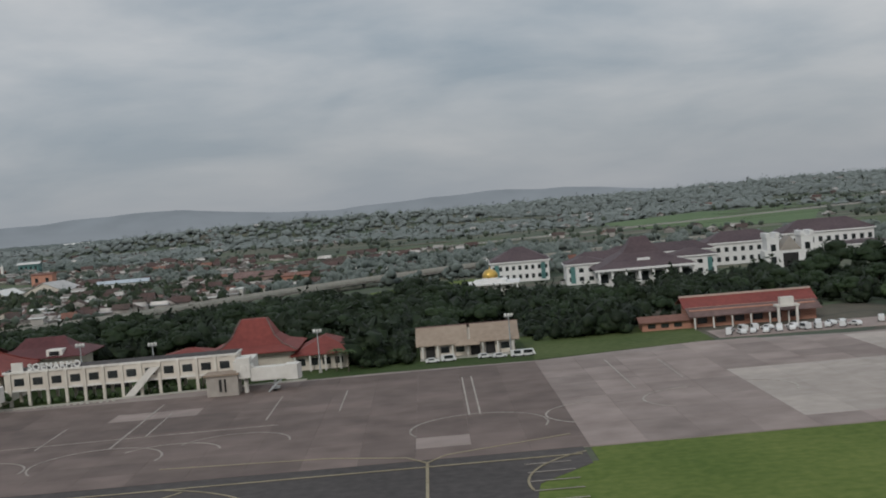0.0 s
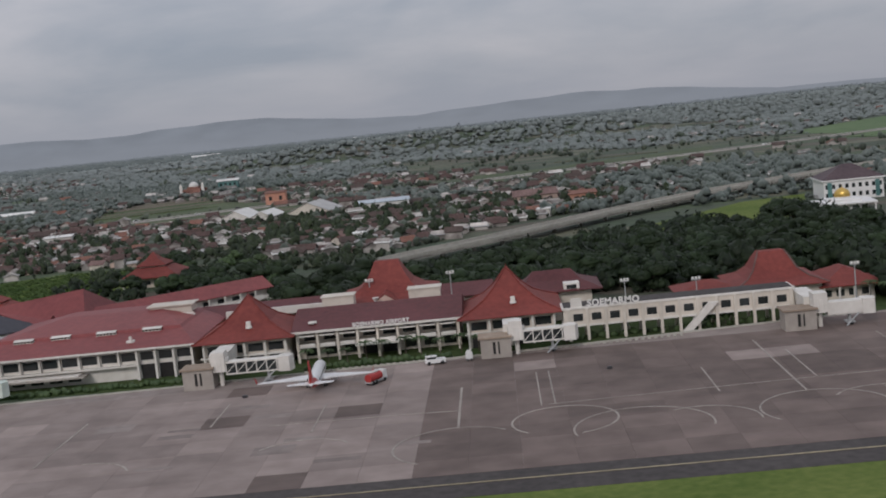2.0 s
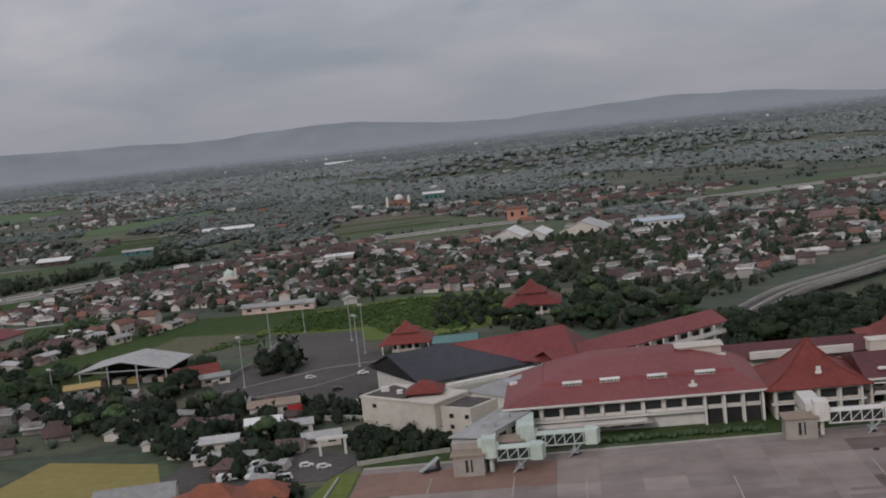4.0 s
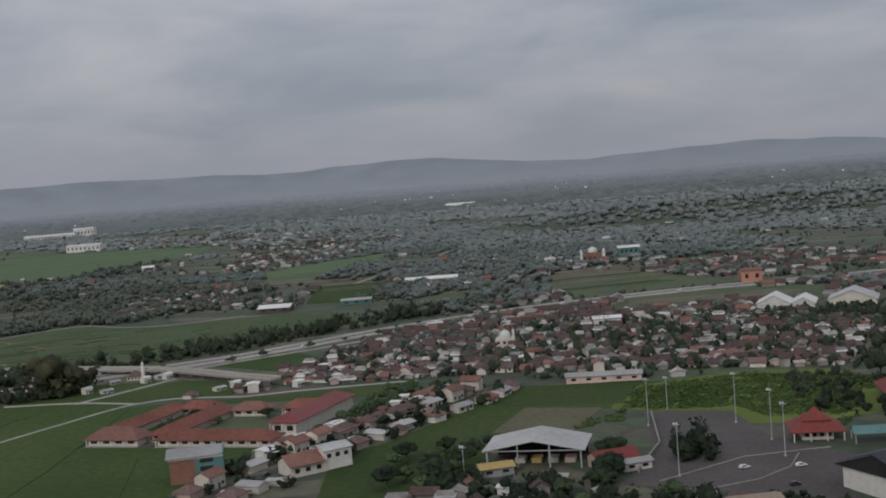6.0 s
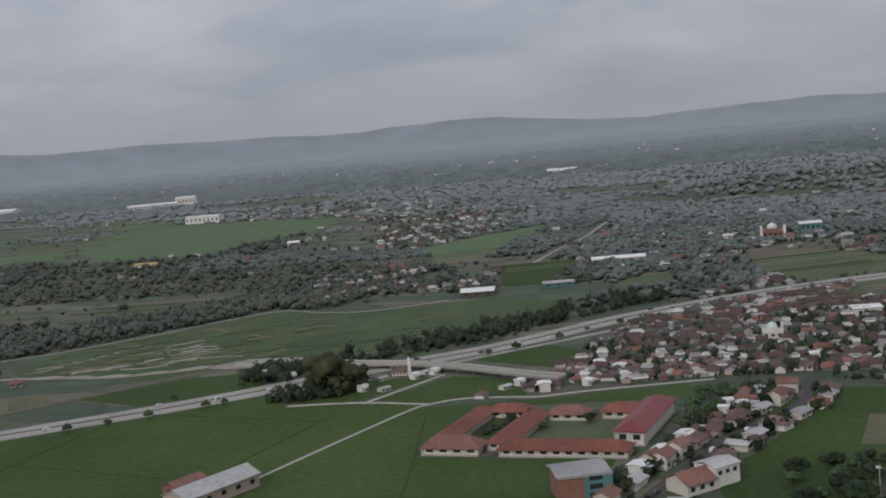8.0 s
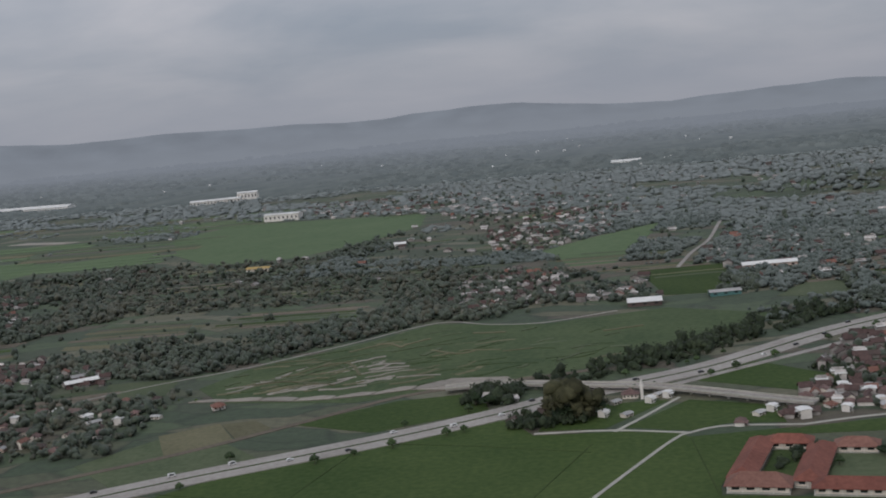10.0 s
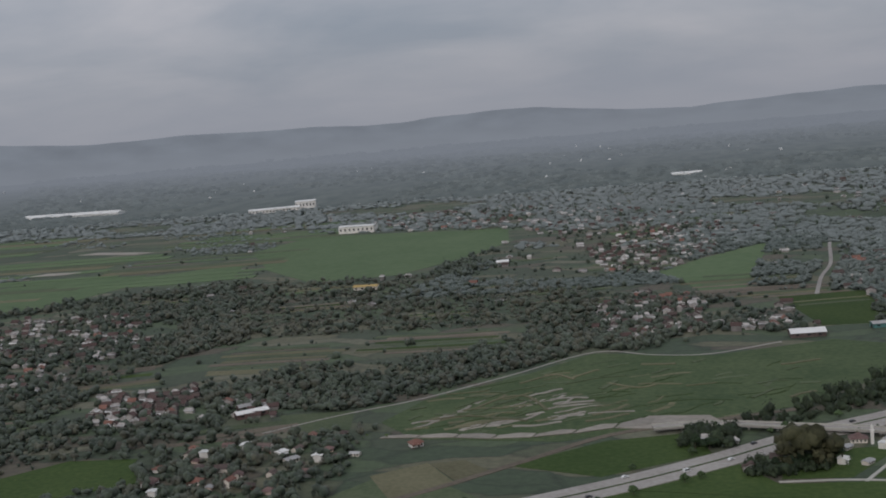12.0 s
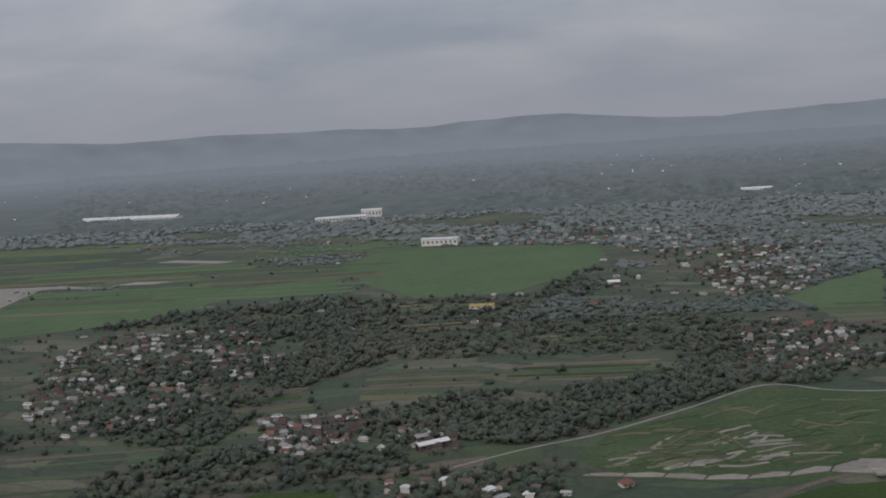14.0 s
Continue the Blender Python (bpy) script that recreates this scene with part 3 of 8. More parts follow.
marking([(-2, 118), (0, 121), (8, 124), (13, 126)], 0.26, M["paint_yellow"], "yellow taxi curve on the concrete")
marking(arc(20, 106, 13, 120, 190), 0.24, M["paint_yellow"], "yellow edge curve of the taxiway")
for k in range(5):
    marking([(7.2, 100 + 3.4 * k), (11.6, 100 + 3.4 * k)], 0.22)
marking(arc(-33, 100, 17, -10, 70), 0.24, M["paint_yellow"], "yellow edge curve of the taxiway")
for k in range(2):
    marking([(-27 - 6.5 * k, 112.6), (-25.4 - 6.5 * k, 114.6)], 0.3, M["paint_yellow"], "yellow holding mark beside the grass")

# roads
def road(name, pts, width, z, material, label, category="road", kerb=0.0):
    ob = single(name, Shape().strip(smooth(pts), width, -0.2, z), material, label, category, "structure")
    return ob


TOLL = [(-620, 244), (-560, 284), (-519, 311), (-490, 328), (-460, 346), (-432, 366), (-406, 387), (-370, 410), (-348, 430), (-322, 457), (-290, 482), (-254, 505), (-205, 526), (-171, 535), (-130, 545), (-50, 572), (60, 615), (200, 680), (420, 800)]
road("road_toll", TOLL, 13.0, 0.30, M["road"], "pale concrete toll road through the rice fields")
road("road_median", TOLL, 0.8, 0.42, M["verge"], "planted strip down the middle of the toll road", "verge")
road("road_side", [(-640, 262), (-540, 330), (-500, 366), (-470, 396), (-440, 408), (-405, 420)], 3.2, 0.14, M["soil"], "rough earth track beside the mud field", "track")
road("road_frontage", [(-376, 393), (-341, 421), (-310, 446), (-280, 468), (-240, 492)], 3.0, 0.18, M["road"], "narrow service road beside the toll road")
road("road_village", [(-341, 340), (-325, 345), (-300, 350), (-290, 352)], 1.3, 0.12, M["path"], "narrow pale path along the paddies", "path")
road("road_street", [(-316, 226), (-309, 246), (-300, 266), (-288, 291), (-270, 318), (-264, 340), (-262, 352)], 3.0, 0.13, M["asphalt"], "narrow grey village street between houses")
road("path_field", [(-403, 270), (-388, 306), (-377, 331), (-372, 337), (-362, 342), (-341, 340)], 1.1, 0.22, M["path"], "pale concrete path across the rice field", "path")
road("path_field_west", [(-418, 342.5), (-395, 342.5), (-372, 336.5)], 1.1, 0.225, M["path"], "pale concrete path across the rice field", "path")
road("path_mosque", [(-394, 341), (-385, 357), (-375, 376)], 1.1, 0.23, M["path"], "pale concrete path to the small mosque", "path")
road("path_rice", [(-600, 415), (-575, 437), (-547, 457), (-515, 490), (-481, 527), (-455, 516), (-431, 513), (-400, 530)], 1.0, 0.15, M["road"], "pale track along the edge of the rice", "path")
road("road_far", [(-372, 640), (-363, 693), (-352, 740), (-342, 822), (-330, 900)], 2.2, 0.2, M["road"], "pale far road among houses")
road("road_loop", [(-14, 425), (-22, 405), (-20, 388), (-8, 377)], 5.0, 0.25, M["asphalt"], "curving grey slip road of the junction")

# fields
FIELDS = []


def field(pts, material, label, z=0.06):
    FIELDS.append(pts)
    sheet("field", pts, z, M[material], label, "field")


field([(-560, 180), (-320, 180), (-322, 236), (-316, 276), (-366, 283), (-366, 290), (-354, 330), (-342, 338), (-373, 333), (-378, 341), (-418, 341), (-428, 360), (-470, 343), (-505, 315), (-528, 288), (-560, 262)], "rice", "wide bright green paddy field of young rice")
field([(-353, 331), (-300, 331), (-285, 338), (-300, 347), (-340, 338)], "rice", "green paddy strip behind the school")
field([(-417, 345), (-397, 345), (-378, 374), (-405, 372), (-415, 357)], "rice", "small green paddy beside the path")
field([(-391, 345), (-372, 339), (-361, 345), (-345, 343), (-346, 362), (-372, 373)], "rice", "small green paddy beside the path")
field([(-371, 398), (-338, 378), (-322, 392), (-352, 424)], "rice", "green paddy inside the road junction")
field([(-272, 326), (-223, 337), (-229, 306), (-260, 308)], "rice", "green paddy below the village", 0.08)
field([(-290, 226), (-266, 232), (-258, 262), (-249, 276), (-236, 298), (-271, 304), (-284, 276), (-295, 262)], "rice", "bright green paddy beside the street")
field([(-260, 280), (-241, 277), (-234, 302), (-254, 306)], "plot", "brown stubble plot beside the paddy", 0.09)
field([(-232, 300), (-228, 326), (-200, 340), (-172, 338), (-158, 318), (-166, 286), (-185, 276), (-201, 278), (-203, 292), (-224, 297)], "airgrass", "rough green grass under the scrub", 0.075)
field([(-262, 645), (-225, 615), (-185, 566), (-176, 546), (-205, 537), (-250, 519), (-262, 560)], "rice_pale", "open green fields beside the toll road", 0.047)
field([(-556, 424), (-538, 400), (-486, 391), (-444, 406), (-405, 424), (-360, 470), (-330, 500), (-378, 530), (-430, 510), (-482, 524), (-508, 490), (-545, 455)], "terrace", "broad terraced green rice field below the woods")
field([(-500, 330), (-536, 368), (-560, 330), (-534, 304)], "rice_pale", "pale plots beside the toll road")
field([(-532, 334), (-516, 352), (-528, 372), (-545, 360)], "plot", "square of pale drying crop beside the road", 0.09)
field([(-514, 350), (-505, 361), (-516, 374), (-527, 371)], "plot", "square of pale drying crop beside the road", 0.09)
field([(-500, 366), (-470, 352), (-436, 372), (-440, 396), (-470, 390)], "rice", "green field between the two roads")
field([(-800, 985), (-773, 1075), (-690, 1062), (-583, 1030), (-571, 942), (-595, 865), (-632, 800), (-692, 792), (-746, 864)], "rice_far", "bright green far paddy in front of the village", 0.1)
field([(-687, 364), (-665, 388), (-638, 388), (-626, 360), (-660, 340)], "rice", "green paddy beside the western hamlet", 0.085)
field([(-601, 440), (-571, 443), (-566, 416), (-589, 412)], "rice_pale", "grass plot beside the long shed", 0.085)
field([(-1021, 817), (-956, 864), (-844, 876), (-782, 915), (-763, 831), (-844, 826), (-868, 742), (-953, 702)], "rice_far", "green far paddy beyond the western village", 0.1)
field([(-254, 296), (-227, 303), (-190, 312), (-180, 330), (-260, 335), (-285, 310)], "rice", "green paddy below the village", 0.07)
field([(-36, 298), (-18, 286), (2, 300), (18, 362), (-2, 356), (-33, 322)], "airgrass", "green field beside the elevated road")
field([(-89, 600), (-57, 600), (43, 650), (30, 578), (-30, 550), (-74, 528)], "rice_pale", "pale green field beyond the main road", 0.09)
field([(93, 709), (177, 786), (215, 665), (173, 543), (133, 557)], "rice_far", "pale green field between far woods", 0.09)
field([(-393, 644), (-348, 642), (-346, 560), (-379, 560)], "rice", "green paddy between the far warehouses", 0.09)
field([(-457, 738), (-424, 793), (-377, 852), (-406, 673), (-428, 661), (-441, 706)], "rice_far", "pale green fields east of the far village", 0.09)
field([(-330, 540), (-300, 530), (-292, 560), (-310, 580)], "rice_pale", "pale green plots beside the toll road", 0.1)
plots_at = [(-252, 606, 84, 7.5, 9, 0.35), (-300, 585, 34, 6, 4, 0.3), (-236, 560, 56, 5, 4, 0.3)]
field([(-240, 470), (-150, 480), (-140, 520), (-220, 530)], "rice_pale", "strip fields inside the town", 0.1)
field([(-240, 190), (-219, 184), (-212, 165), (-200, 140), (-250, 140)], "ripe", "square of golden ripe rice beside the airfield", 0.08)
field([(100, 430), (260, 470), (300, 560), (140, 520)], "rice_pale", "pale field behind the white halls", 0.09)
rng = random.Random(88)
laid = 0


def plots(cx, cy, w, d, n, turn, seed, kinds=("plot", "soil", "rice_pale", "soil", "rice"), label="narrow strip plot among the trees"):
    """A group of long narrow plots side by side, with grass between."""
    global laid
    r = random.Random(seed)
    c_, s_ = math.cos(turn), math.sin(turn)
    y = -d * n / 2
    for k in range(n):
        q, x0, x1 = d * r.uniform(0.5, 1.0), -w / 2 + r.uniform(-0.15, 0.15) * w, w / 2 + r.uniform(-0.15, 0.15) * w
        bow = r.uniform(-0.4, 0.4) * d
        local = [(x0, y), (0, y + bow), (x1, y + r.uniform(-0.3, 0.3)), (x1, y + q), (0, y + q + bow), (x0, y + q)]
        y += d
        if r.random() < 0.2:
            continue
        laid += 1
        FIELDS.append([(cx + p * c_ - t * s_, cy + p * s_ + t * c_) for p, t in local])
        sheet("field", FIELDS[-1], 0.05 + 0.0013 * laid, M[r.choice(kinds)], label, "field")


for cx, cy, w, d, n, turn in ((-638, 550, 56, 6.4, 10, 0.04), (-560, 566, 62, 5.0, 10, 0.02), (-745, 415, 80, 6.0, 10, 0.2), (-706, 520, 34, 6.0, 8, 0.3), (-615, 420, 46, 6.0, 6, 0.35),
                              (-575, 640, 40, 5, 4, 0.15), (-500, 660, 44, 5, 5, 0.1), (-690, 600, 30, 4.5, 4, 0.1), (-430, 590, 36, 4, 3, 0.2), (-365, 625, 40, 5, 5, 0.15), (-405, 690, 60, 7, 9, 0.05), (-385, 655, 50, 6, 5, 0.1), (-780, 740, 60, 7, 5, 0.1),
                              (-560, 720, 44, 6, 4, 0.1), (-190, 500, 60, 4, 4, 0.2), *plots_at, (-470, 780, 50, 7, 4, 0.0), (-660, 690, 44, 6, 4, 0.12), (-250, 690, 50, 6, 4, -0.1), (-840, 600, 30, 5, 4, 0.2)):
    plots(cx, cy, w, d, n, turn, int(-cx * 7 + cy))
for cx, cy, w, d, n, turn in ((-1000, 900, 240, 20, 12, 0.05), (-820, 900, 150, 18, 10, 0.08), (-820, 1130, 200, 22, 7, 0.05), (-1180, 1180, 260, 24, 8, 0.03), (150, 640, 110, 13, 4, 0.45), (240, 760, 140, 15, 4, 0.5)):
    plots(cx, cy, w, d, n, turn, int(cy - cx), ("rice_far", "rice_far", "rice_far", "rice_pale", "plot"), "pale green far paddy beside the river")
for k in range(26):
    cx, cy = rng.uniform(-1100, 160), rng.uniform(600, 1330)
    if not (-0.62 * cy - 480 < cx < 0.36 * cy) or any(inside(cx, cy, p) for p in FIELDS):
        continue
    plots(cx, cy, rng.uniform(24, 70), rng.uniform(5, 10), rng.choice((1, 2, 2, 3)), rng.uniform(-0.1, 0.3), k, ("rice_far", "rice_far", "rice_pale", "plot"), "small field strip among the far woods")
# flooded terraces, their mud and their winding banks
TERR = FIELDS[10]


def contour(r, x, y, length, steps=7):
    """A winding line along the slope."""
    pts, a = [], r.uniform(0.25, 0.75)
    for k in range(steps):
        pts.append((x, y))
        a += r.uniform(-0.45, 0.45)
        a = min(1.3, max(-0.25, a))
        x, y = x + length / steps * math.cos(a), y + length / steps * math.sin(a)
    return pts


rng = random.Random(4)
PALE = [(-545, 425), (-524, 447), (-500, 458), (-480, 440), (-470, 425), (-490, 414), (-520, 408), (-545, 408)]
made = 0
for k in range(900):
    cx, cy = rng.uniform(-550, -400), rng.uniform(396, 505)
    dense = inside(cx, cy, PALE)
    if made > 120 or not inside(cx, cy, TERR) or (not dense and rng.random() < 0.82):
        continue
    pts = contour(rng, cx, cy, rng.uniform(7, 22))
    if not all(inside(px, py, TERR) for px, py in pts):
        continue
    made += 1
    kind = rng.choice(("rice_pale", "plot", "plot", "mud", "mud")) if dense else rng.choice(("rice_pale", "rice_pale", "plot"))
    single("field", Shape().strip(smooth(pts, 3), rng.uniform(0.6, 2.6), -0.1, 0.09 + 0.002 * made), M[kind], "winding muddy paddy terrace", "field", "structure")
for pts, w in (([(-523, 437), (-514, 452), (-506, 455), (-500, 447), (-494, 432)], 2.2), ([(-519, 434), (-511, 446), (-505, 448), (-499, 440)], 1.6), ([(-509, 475), (-496, 487), (-487, 478)], 2.6), ([(-473, 469), (-461, 460), (-454, 463)], 2.4),
                 ([(-530, 440), (-522, 450), (-512, 462), (-498, 470)], 1.4), ([(-505, 425), (-492, 436), (-478, 440), (-466, 436)], 1.3), ([(-490, 470), (-478, 478), (-466, 480)], 1.5), ([(-535, 425), (-524, 428), (-512, 424), (-500, 418)], 1.8)):
    made += 1
    single("field", Shape().strip(smooth(pts, 6), 0.62 * w, -0.1, 0.09 + 0.002 * made), M["plot" if w > 1.7 else "rice_pale"], "winding muddy paddy terrace", "field", "structure")
# row of flooded mud plots along the foot of the slope, with banks between
foot = [(-552, 404), (-538, 403), (-524, 402), (-510, 399), (-496, 399), (-482, 402), (-468, 407), (-455, 411), (-441, 409)]
for k, ((x0, y0), (x1, y1)) in enumerate(zip(foot, foot[1:])):
    q = (3.0, 4.0, 4.6, 4.4, 4.2, 5.0, 7.0, 5.0)[k]
    sheet("field", [(x0 + 0.3, y0 - q * 0.5), (x1 - 0.2, y1 - q * 0.5), (x1 + 1.2, y1 + q * 0.45), (x0 * 0.3 + x1 * 0.7, y0 * 0.3 + y1 * 0.7 + q * 0.8), (x0 + 2.2, y0 + q * 0.35)], 0.36 + 0.01 * k, M["mud"], "flooded plot of grey mud at the foot of the terraces", "field")
sheet("field", [(-466, 404), (-456, 418), (-435, 416), (-430, 405), (-447, 400)], 0.34, M["mud"], "bare pale earth field beside the bridge", "field")
for pts in ([(-1000, 1058), (-930, 1032), (-915, 1040), (-985, 1070)], [(-976, 920), (-941, 918), (-930, 930), (-965, 935)], [(-1024, 815), (-1040, 911), (-1030, 915), (-960, 900), (-1030, 930), (-1140, 930), (-1160, 815)]):
    sheet("water", pts, 0.2, M["mud"], "still brown flood water among the fields", "water")
# paddy banks
banks = Shape()
for x0, y0, x1, y1 in ((-545, 262, -330, 205), (-520, 300, -415, 268), (-470, 341, -400, 322), (-440, 200, -400, 330), (-360, 190, -372, 330), (-500, 210, -470, 335), (-330, 200, -345, 270)):
    banks.strip([(x0, y0), ((x0 + x1) / 2 + 2, (y0 + y1) / 2 + 1), (x1, y1)], 0.35, 0, 0.16)
rng = random.Random(14)
for k in range(30):
    pts = contour(rng, rng.uniform(-545, -400), rng.uniform(396, 500), rng.uniform(12, 34))
    if all(inside(px, py, TERR) for px, py in pts):
        banks.strip(smooth(pts, 4), rng.uniform(0.25, 0.5), 0, 0.2)
single("paddy_bank", banks, M["verge"], "low grassy banks between the paddies", "bank", "stuff")

# ---------------------------------------------------------------- elevated road
VIA = smooth([(-112, 262), (-99, 284), (-80, 303), (-62, 322), (-43, 343), (-24, 361), (-6, 376), (20, 395), (60, 420), (120, 450)], 5)
viaduct = thing("viaduct", 0, 0, 0, 0, "long grey concrete elevated road on piers", "bridge", "", "structure")
deck = Shape()
deck.strip(VIA, 7.0, 1.5, 2.1)
part("deck", deck, M["road"], viaduct)
for side in (-1, 1):
    off = []
    for i, p in enumerate(VIA):
        d = (VIA[min(i + 1, len(VIA) - 1)] - VIA[max(i - 1, 0)]).normalized()
        off.append(p + Vector((-d.y, d.x)) * 3.35 * side)
    part("parapet", Shape().strip(off, 0.3, 1.7, 2.85), M["path"], viaduct)
part("median", Shape().strip(VIA, 0.5, 2.1, 2.6), M["path"], viaduct)
for side in (-1, 1):
    off = []
    for i, p in enumerate(VIA):
        d = (VIA[min(i + 1, len(VIA) - 1)] - VIA[max(i - 1, 0)]).normalized()
        off.append(p + Vector((-d.y, d.x)) * 1.72 * side)
    part("carriageway", Shape().strip(off, 2.7, 2.08, 2.115), M["lot"], viaduct, "worn grey asphalt carriageway")
pier_mesh = Shape().box(-1.8, -0.3, 1.1, 1.8, 0.3, 1.5).box(-0.5, -0.3, 0, 0.5, 0.3, 1.1).mesh("pier", M["path"])
for i in range(2, len(VIA) - 1, 2):
    d = VIA[i + 1] - VIA[i - 1]
    placed("pier", pier_mesh, viaduct, VIA[i].x, VIA[i].y, 0, math.degrees(math.atan2(d.y, d.x)) + 90)

OVER = smooth([(-470, 394), (-445, 399), (-427, 398), (-405, 392), (-386, 386.5), (-371, 379), (-357, 370), (-343, 361), (-322, 350)], 5)
overpass = thing("overpass", 0, 0, 0, 0, "grey concrete bridge over the toll road", "bridge", "", "structure")
part("deck", Shape().strip(OVER[3:-3], 4.6, 1.4, 2.0), M["road"], overpass)
for side in (-1, 1):
    off = []
    for i, p in enumerate(OVER):
        d = (OVER[min(i + 1, len(OVER) - 1)] - OVER[max(i - 1, 0)]).normalized()
        off.append(p + Vector((-d.y, d.x)) * 2.2 * side)
    part("parapet", Shape().strip(off[3:-3], 0.25, 2.0, 2.5), M["path"], overpass)
for i in range(5, len(OVER) - 4, 2):
    d = OVER[i + 1] - OVER[i - 1]
    placed("pier", pier_mesh, overpass, OVER[i].x, OVER[i].y, 0, math.degrees(math.atan2(d.y, d.x)) + 90, (0.8, 1, 0.95))


# ---------------------------------------------------------------- terminal
def roof_vent(parent, x, y, z, tilt):
    v = part("roof_vent", Shape().box(-1.6, -0.5, 0, 1.6, 0.5, 0.12).box(-1.6, -0.5, 0.42, 1.6, 0.5, 0.5), M["white"], parent, "white louvred roof vent")
    v.matrix_basis = pose(x, y, z, tilt, 0, 0)
    for k in range(6):
        placed("slat", SLAT, v, -1.4 + 0.56 * k, 0, 0.12)
    return v


SLAT = Shape().box(-0.1, -0.45, 0, 0.1, 0.45, 0.3).mesh("slat", M["frame"])

# west wing
ww = thing("terminal_wing", 0, 0, 0, 0, "white two-storey terminal wing with a broad red roof", "terminal")
part("wall", Shape().box(-160, 183, 0, -122.5, 199, 4.95), M["white"], ww)
part("roof", Shape().rings([(-162, 181.6, -121.5, 205, 4.95), (-162, 181.6, -121.5, 205, 5.1), (-156, 189.0, -125.2, 205, 6.6), (-155.6, 189.3, -125.6, 205, 7.0), (-148, 199.6, -131, 205, 8.3), (-148, 200.5, -131, 205, 8.35)]), M["redmetal"], ww, "broad red sheet roof")
part("fascia", Shape().box(-162.1, 181.45, 4.82, -121.6, 181.6, 5.12), M["white"], ww)
part("ledge", Shape().box(-160.2, 181.9, 2.25, -131, 183, 2.5), M["white"], ww)
part("lower_roof", Shape().box(-160.2, 180.6, 1.75, -140, 183, 1.95), M["white"], ww)
part("canopy", Shape().box(-157, 180.2, 1.5, -139, 182.9, 1.72), M["greyclad"], ww)
for k in range(9):
    x = -159.2 + 3.15 * k
    window(ww, x + 1.5, 182.95, 2.85, 2.8, 1.55)
    part("pillar", Shape().box(x - 0.13, 182.4, 2.5, x + 0.13, 183, 4.95), M["white"], ww)
for k in range(5):
    window(ww, -153.5 + 3.0 * k, 182.95, 0.45, 2.4, 1.05)
for k in range(4):
    x = -131 + 2.9 * k
    part("pillar", Shape().box(x - 0.18, 182.0, 0, x + 0.18, 182.5, 4.9), M["white"], ww)
    if k < 3:
        window(ww, x + 1.45, 182.95, 2.85, 2.5, 1.55)
        part("gate_opening", Shape().box(x + 0.3, 182.9, 0, x + 2.6, 182.99, 2.3), M["dark"], ww, "dark open baggage gate")
for x, y, z in ((-151, 188.6, 6.45), (-145, 188.9, 6.5), (-137.5, 188.9, 6.5), (-130, 188.9, 6.5)):
    roof_vent(ww, x, y, z, 10)
part("plant_room", Shape().box(-133.2, 199.4, 7.4, -126, 203, 8.6).box(-133.6, 199, 8.6, -125.6, 203.4, 8.8), M["cream"], ww, "cream roof plant room")
part("balcony", Shape().box(-133.6, 198.6, 6.9, -125.4, 199.3, 7.1).box(-133.6, 198.5, 7.1, -125.4, 198.6, 7.5), M["white"], ww)
part("sign_disc", Shape().cyl(-132.4, 184.6, 5.65, 5.95, 0.7, 0.7, 14).box(-132.6, 184.4, 5.9, -132.2, 184.8, 6.6), M["white"], ww)

# apron-side gate house in the west, with the skew white link
wl_ = thing("terminal_link", 0, 0, 0, 0, "white angled link building with dark windows", "terminal")
part("wall", Shape().prism([(-169, 170.5), (-164.5, 169), (-157.5, 182.9), (-161, 188)], 1.3, 4.4), M["white"], wl_)
part("undercroft", Shape().prism([(-168.6, 171), (-165.2, 170), (-160.2, 182), (-161, 187)], 0, 1.3), M["greyclad"], wl_)
part("roof", Shape().prism([(-169.6, 170), (-164.2, 168.4), (-157.1, 182.7), (-160.8, 188.6)], 4.4, 4.62), M["tin"], wl_, "grey flat sheet roof")
part("roof_unit", Shape().box(-164.8, 173.4, 4.62, -162.8, 174.8, 5.3), M["steel"], wl_)
part("roof_unit", Shape().box(-162.6, 178.2, 4.62, -160.9, 179.6, 5.2), M["steel"], wl_)
for k in range(4):
    u = (k + 0.5) / 4
    window(wl_, -164.45 + 6.9 * u, 168.95 + 13.9 * u, 2.4, 2.4, 1.3, 63)
part("tower_block", Shape().box(-169, 167.6, 0, -165.2, 170.6, 4.2), M["greyclad"], wl_)

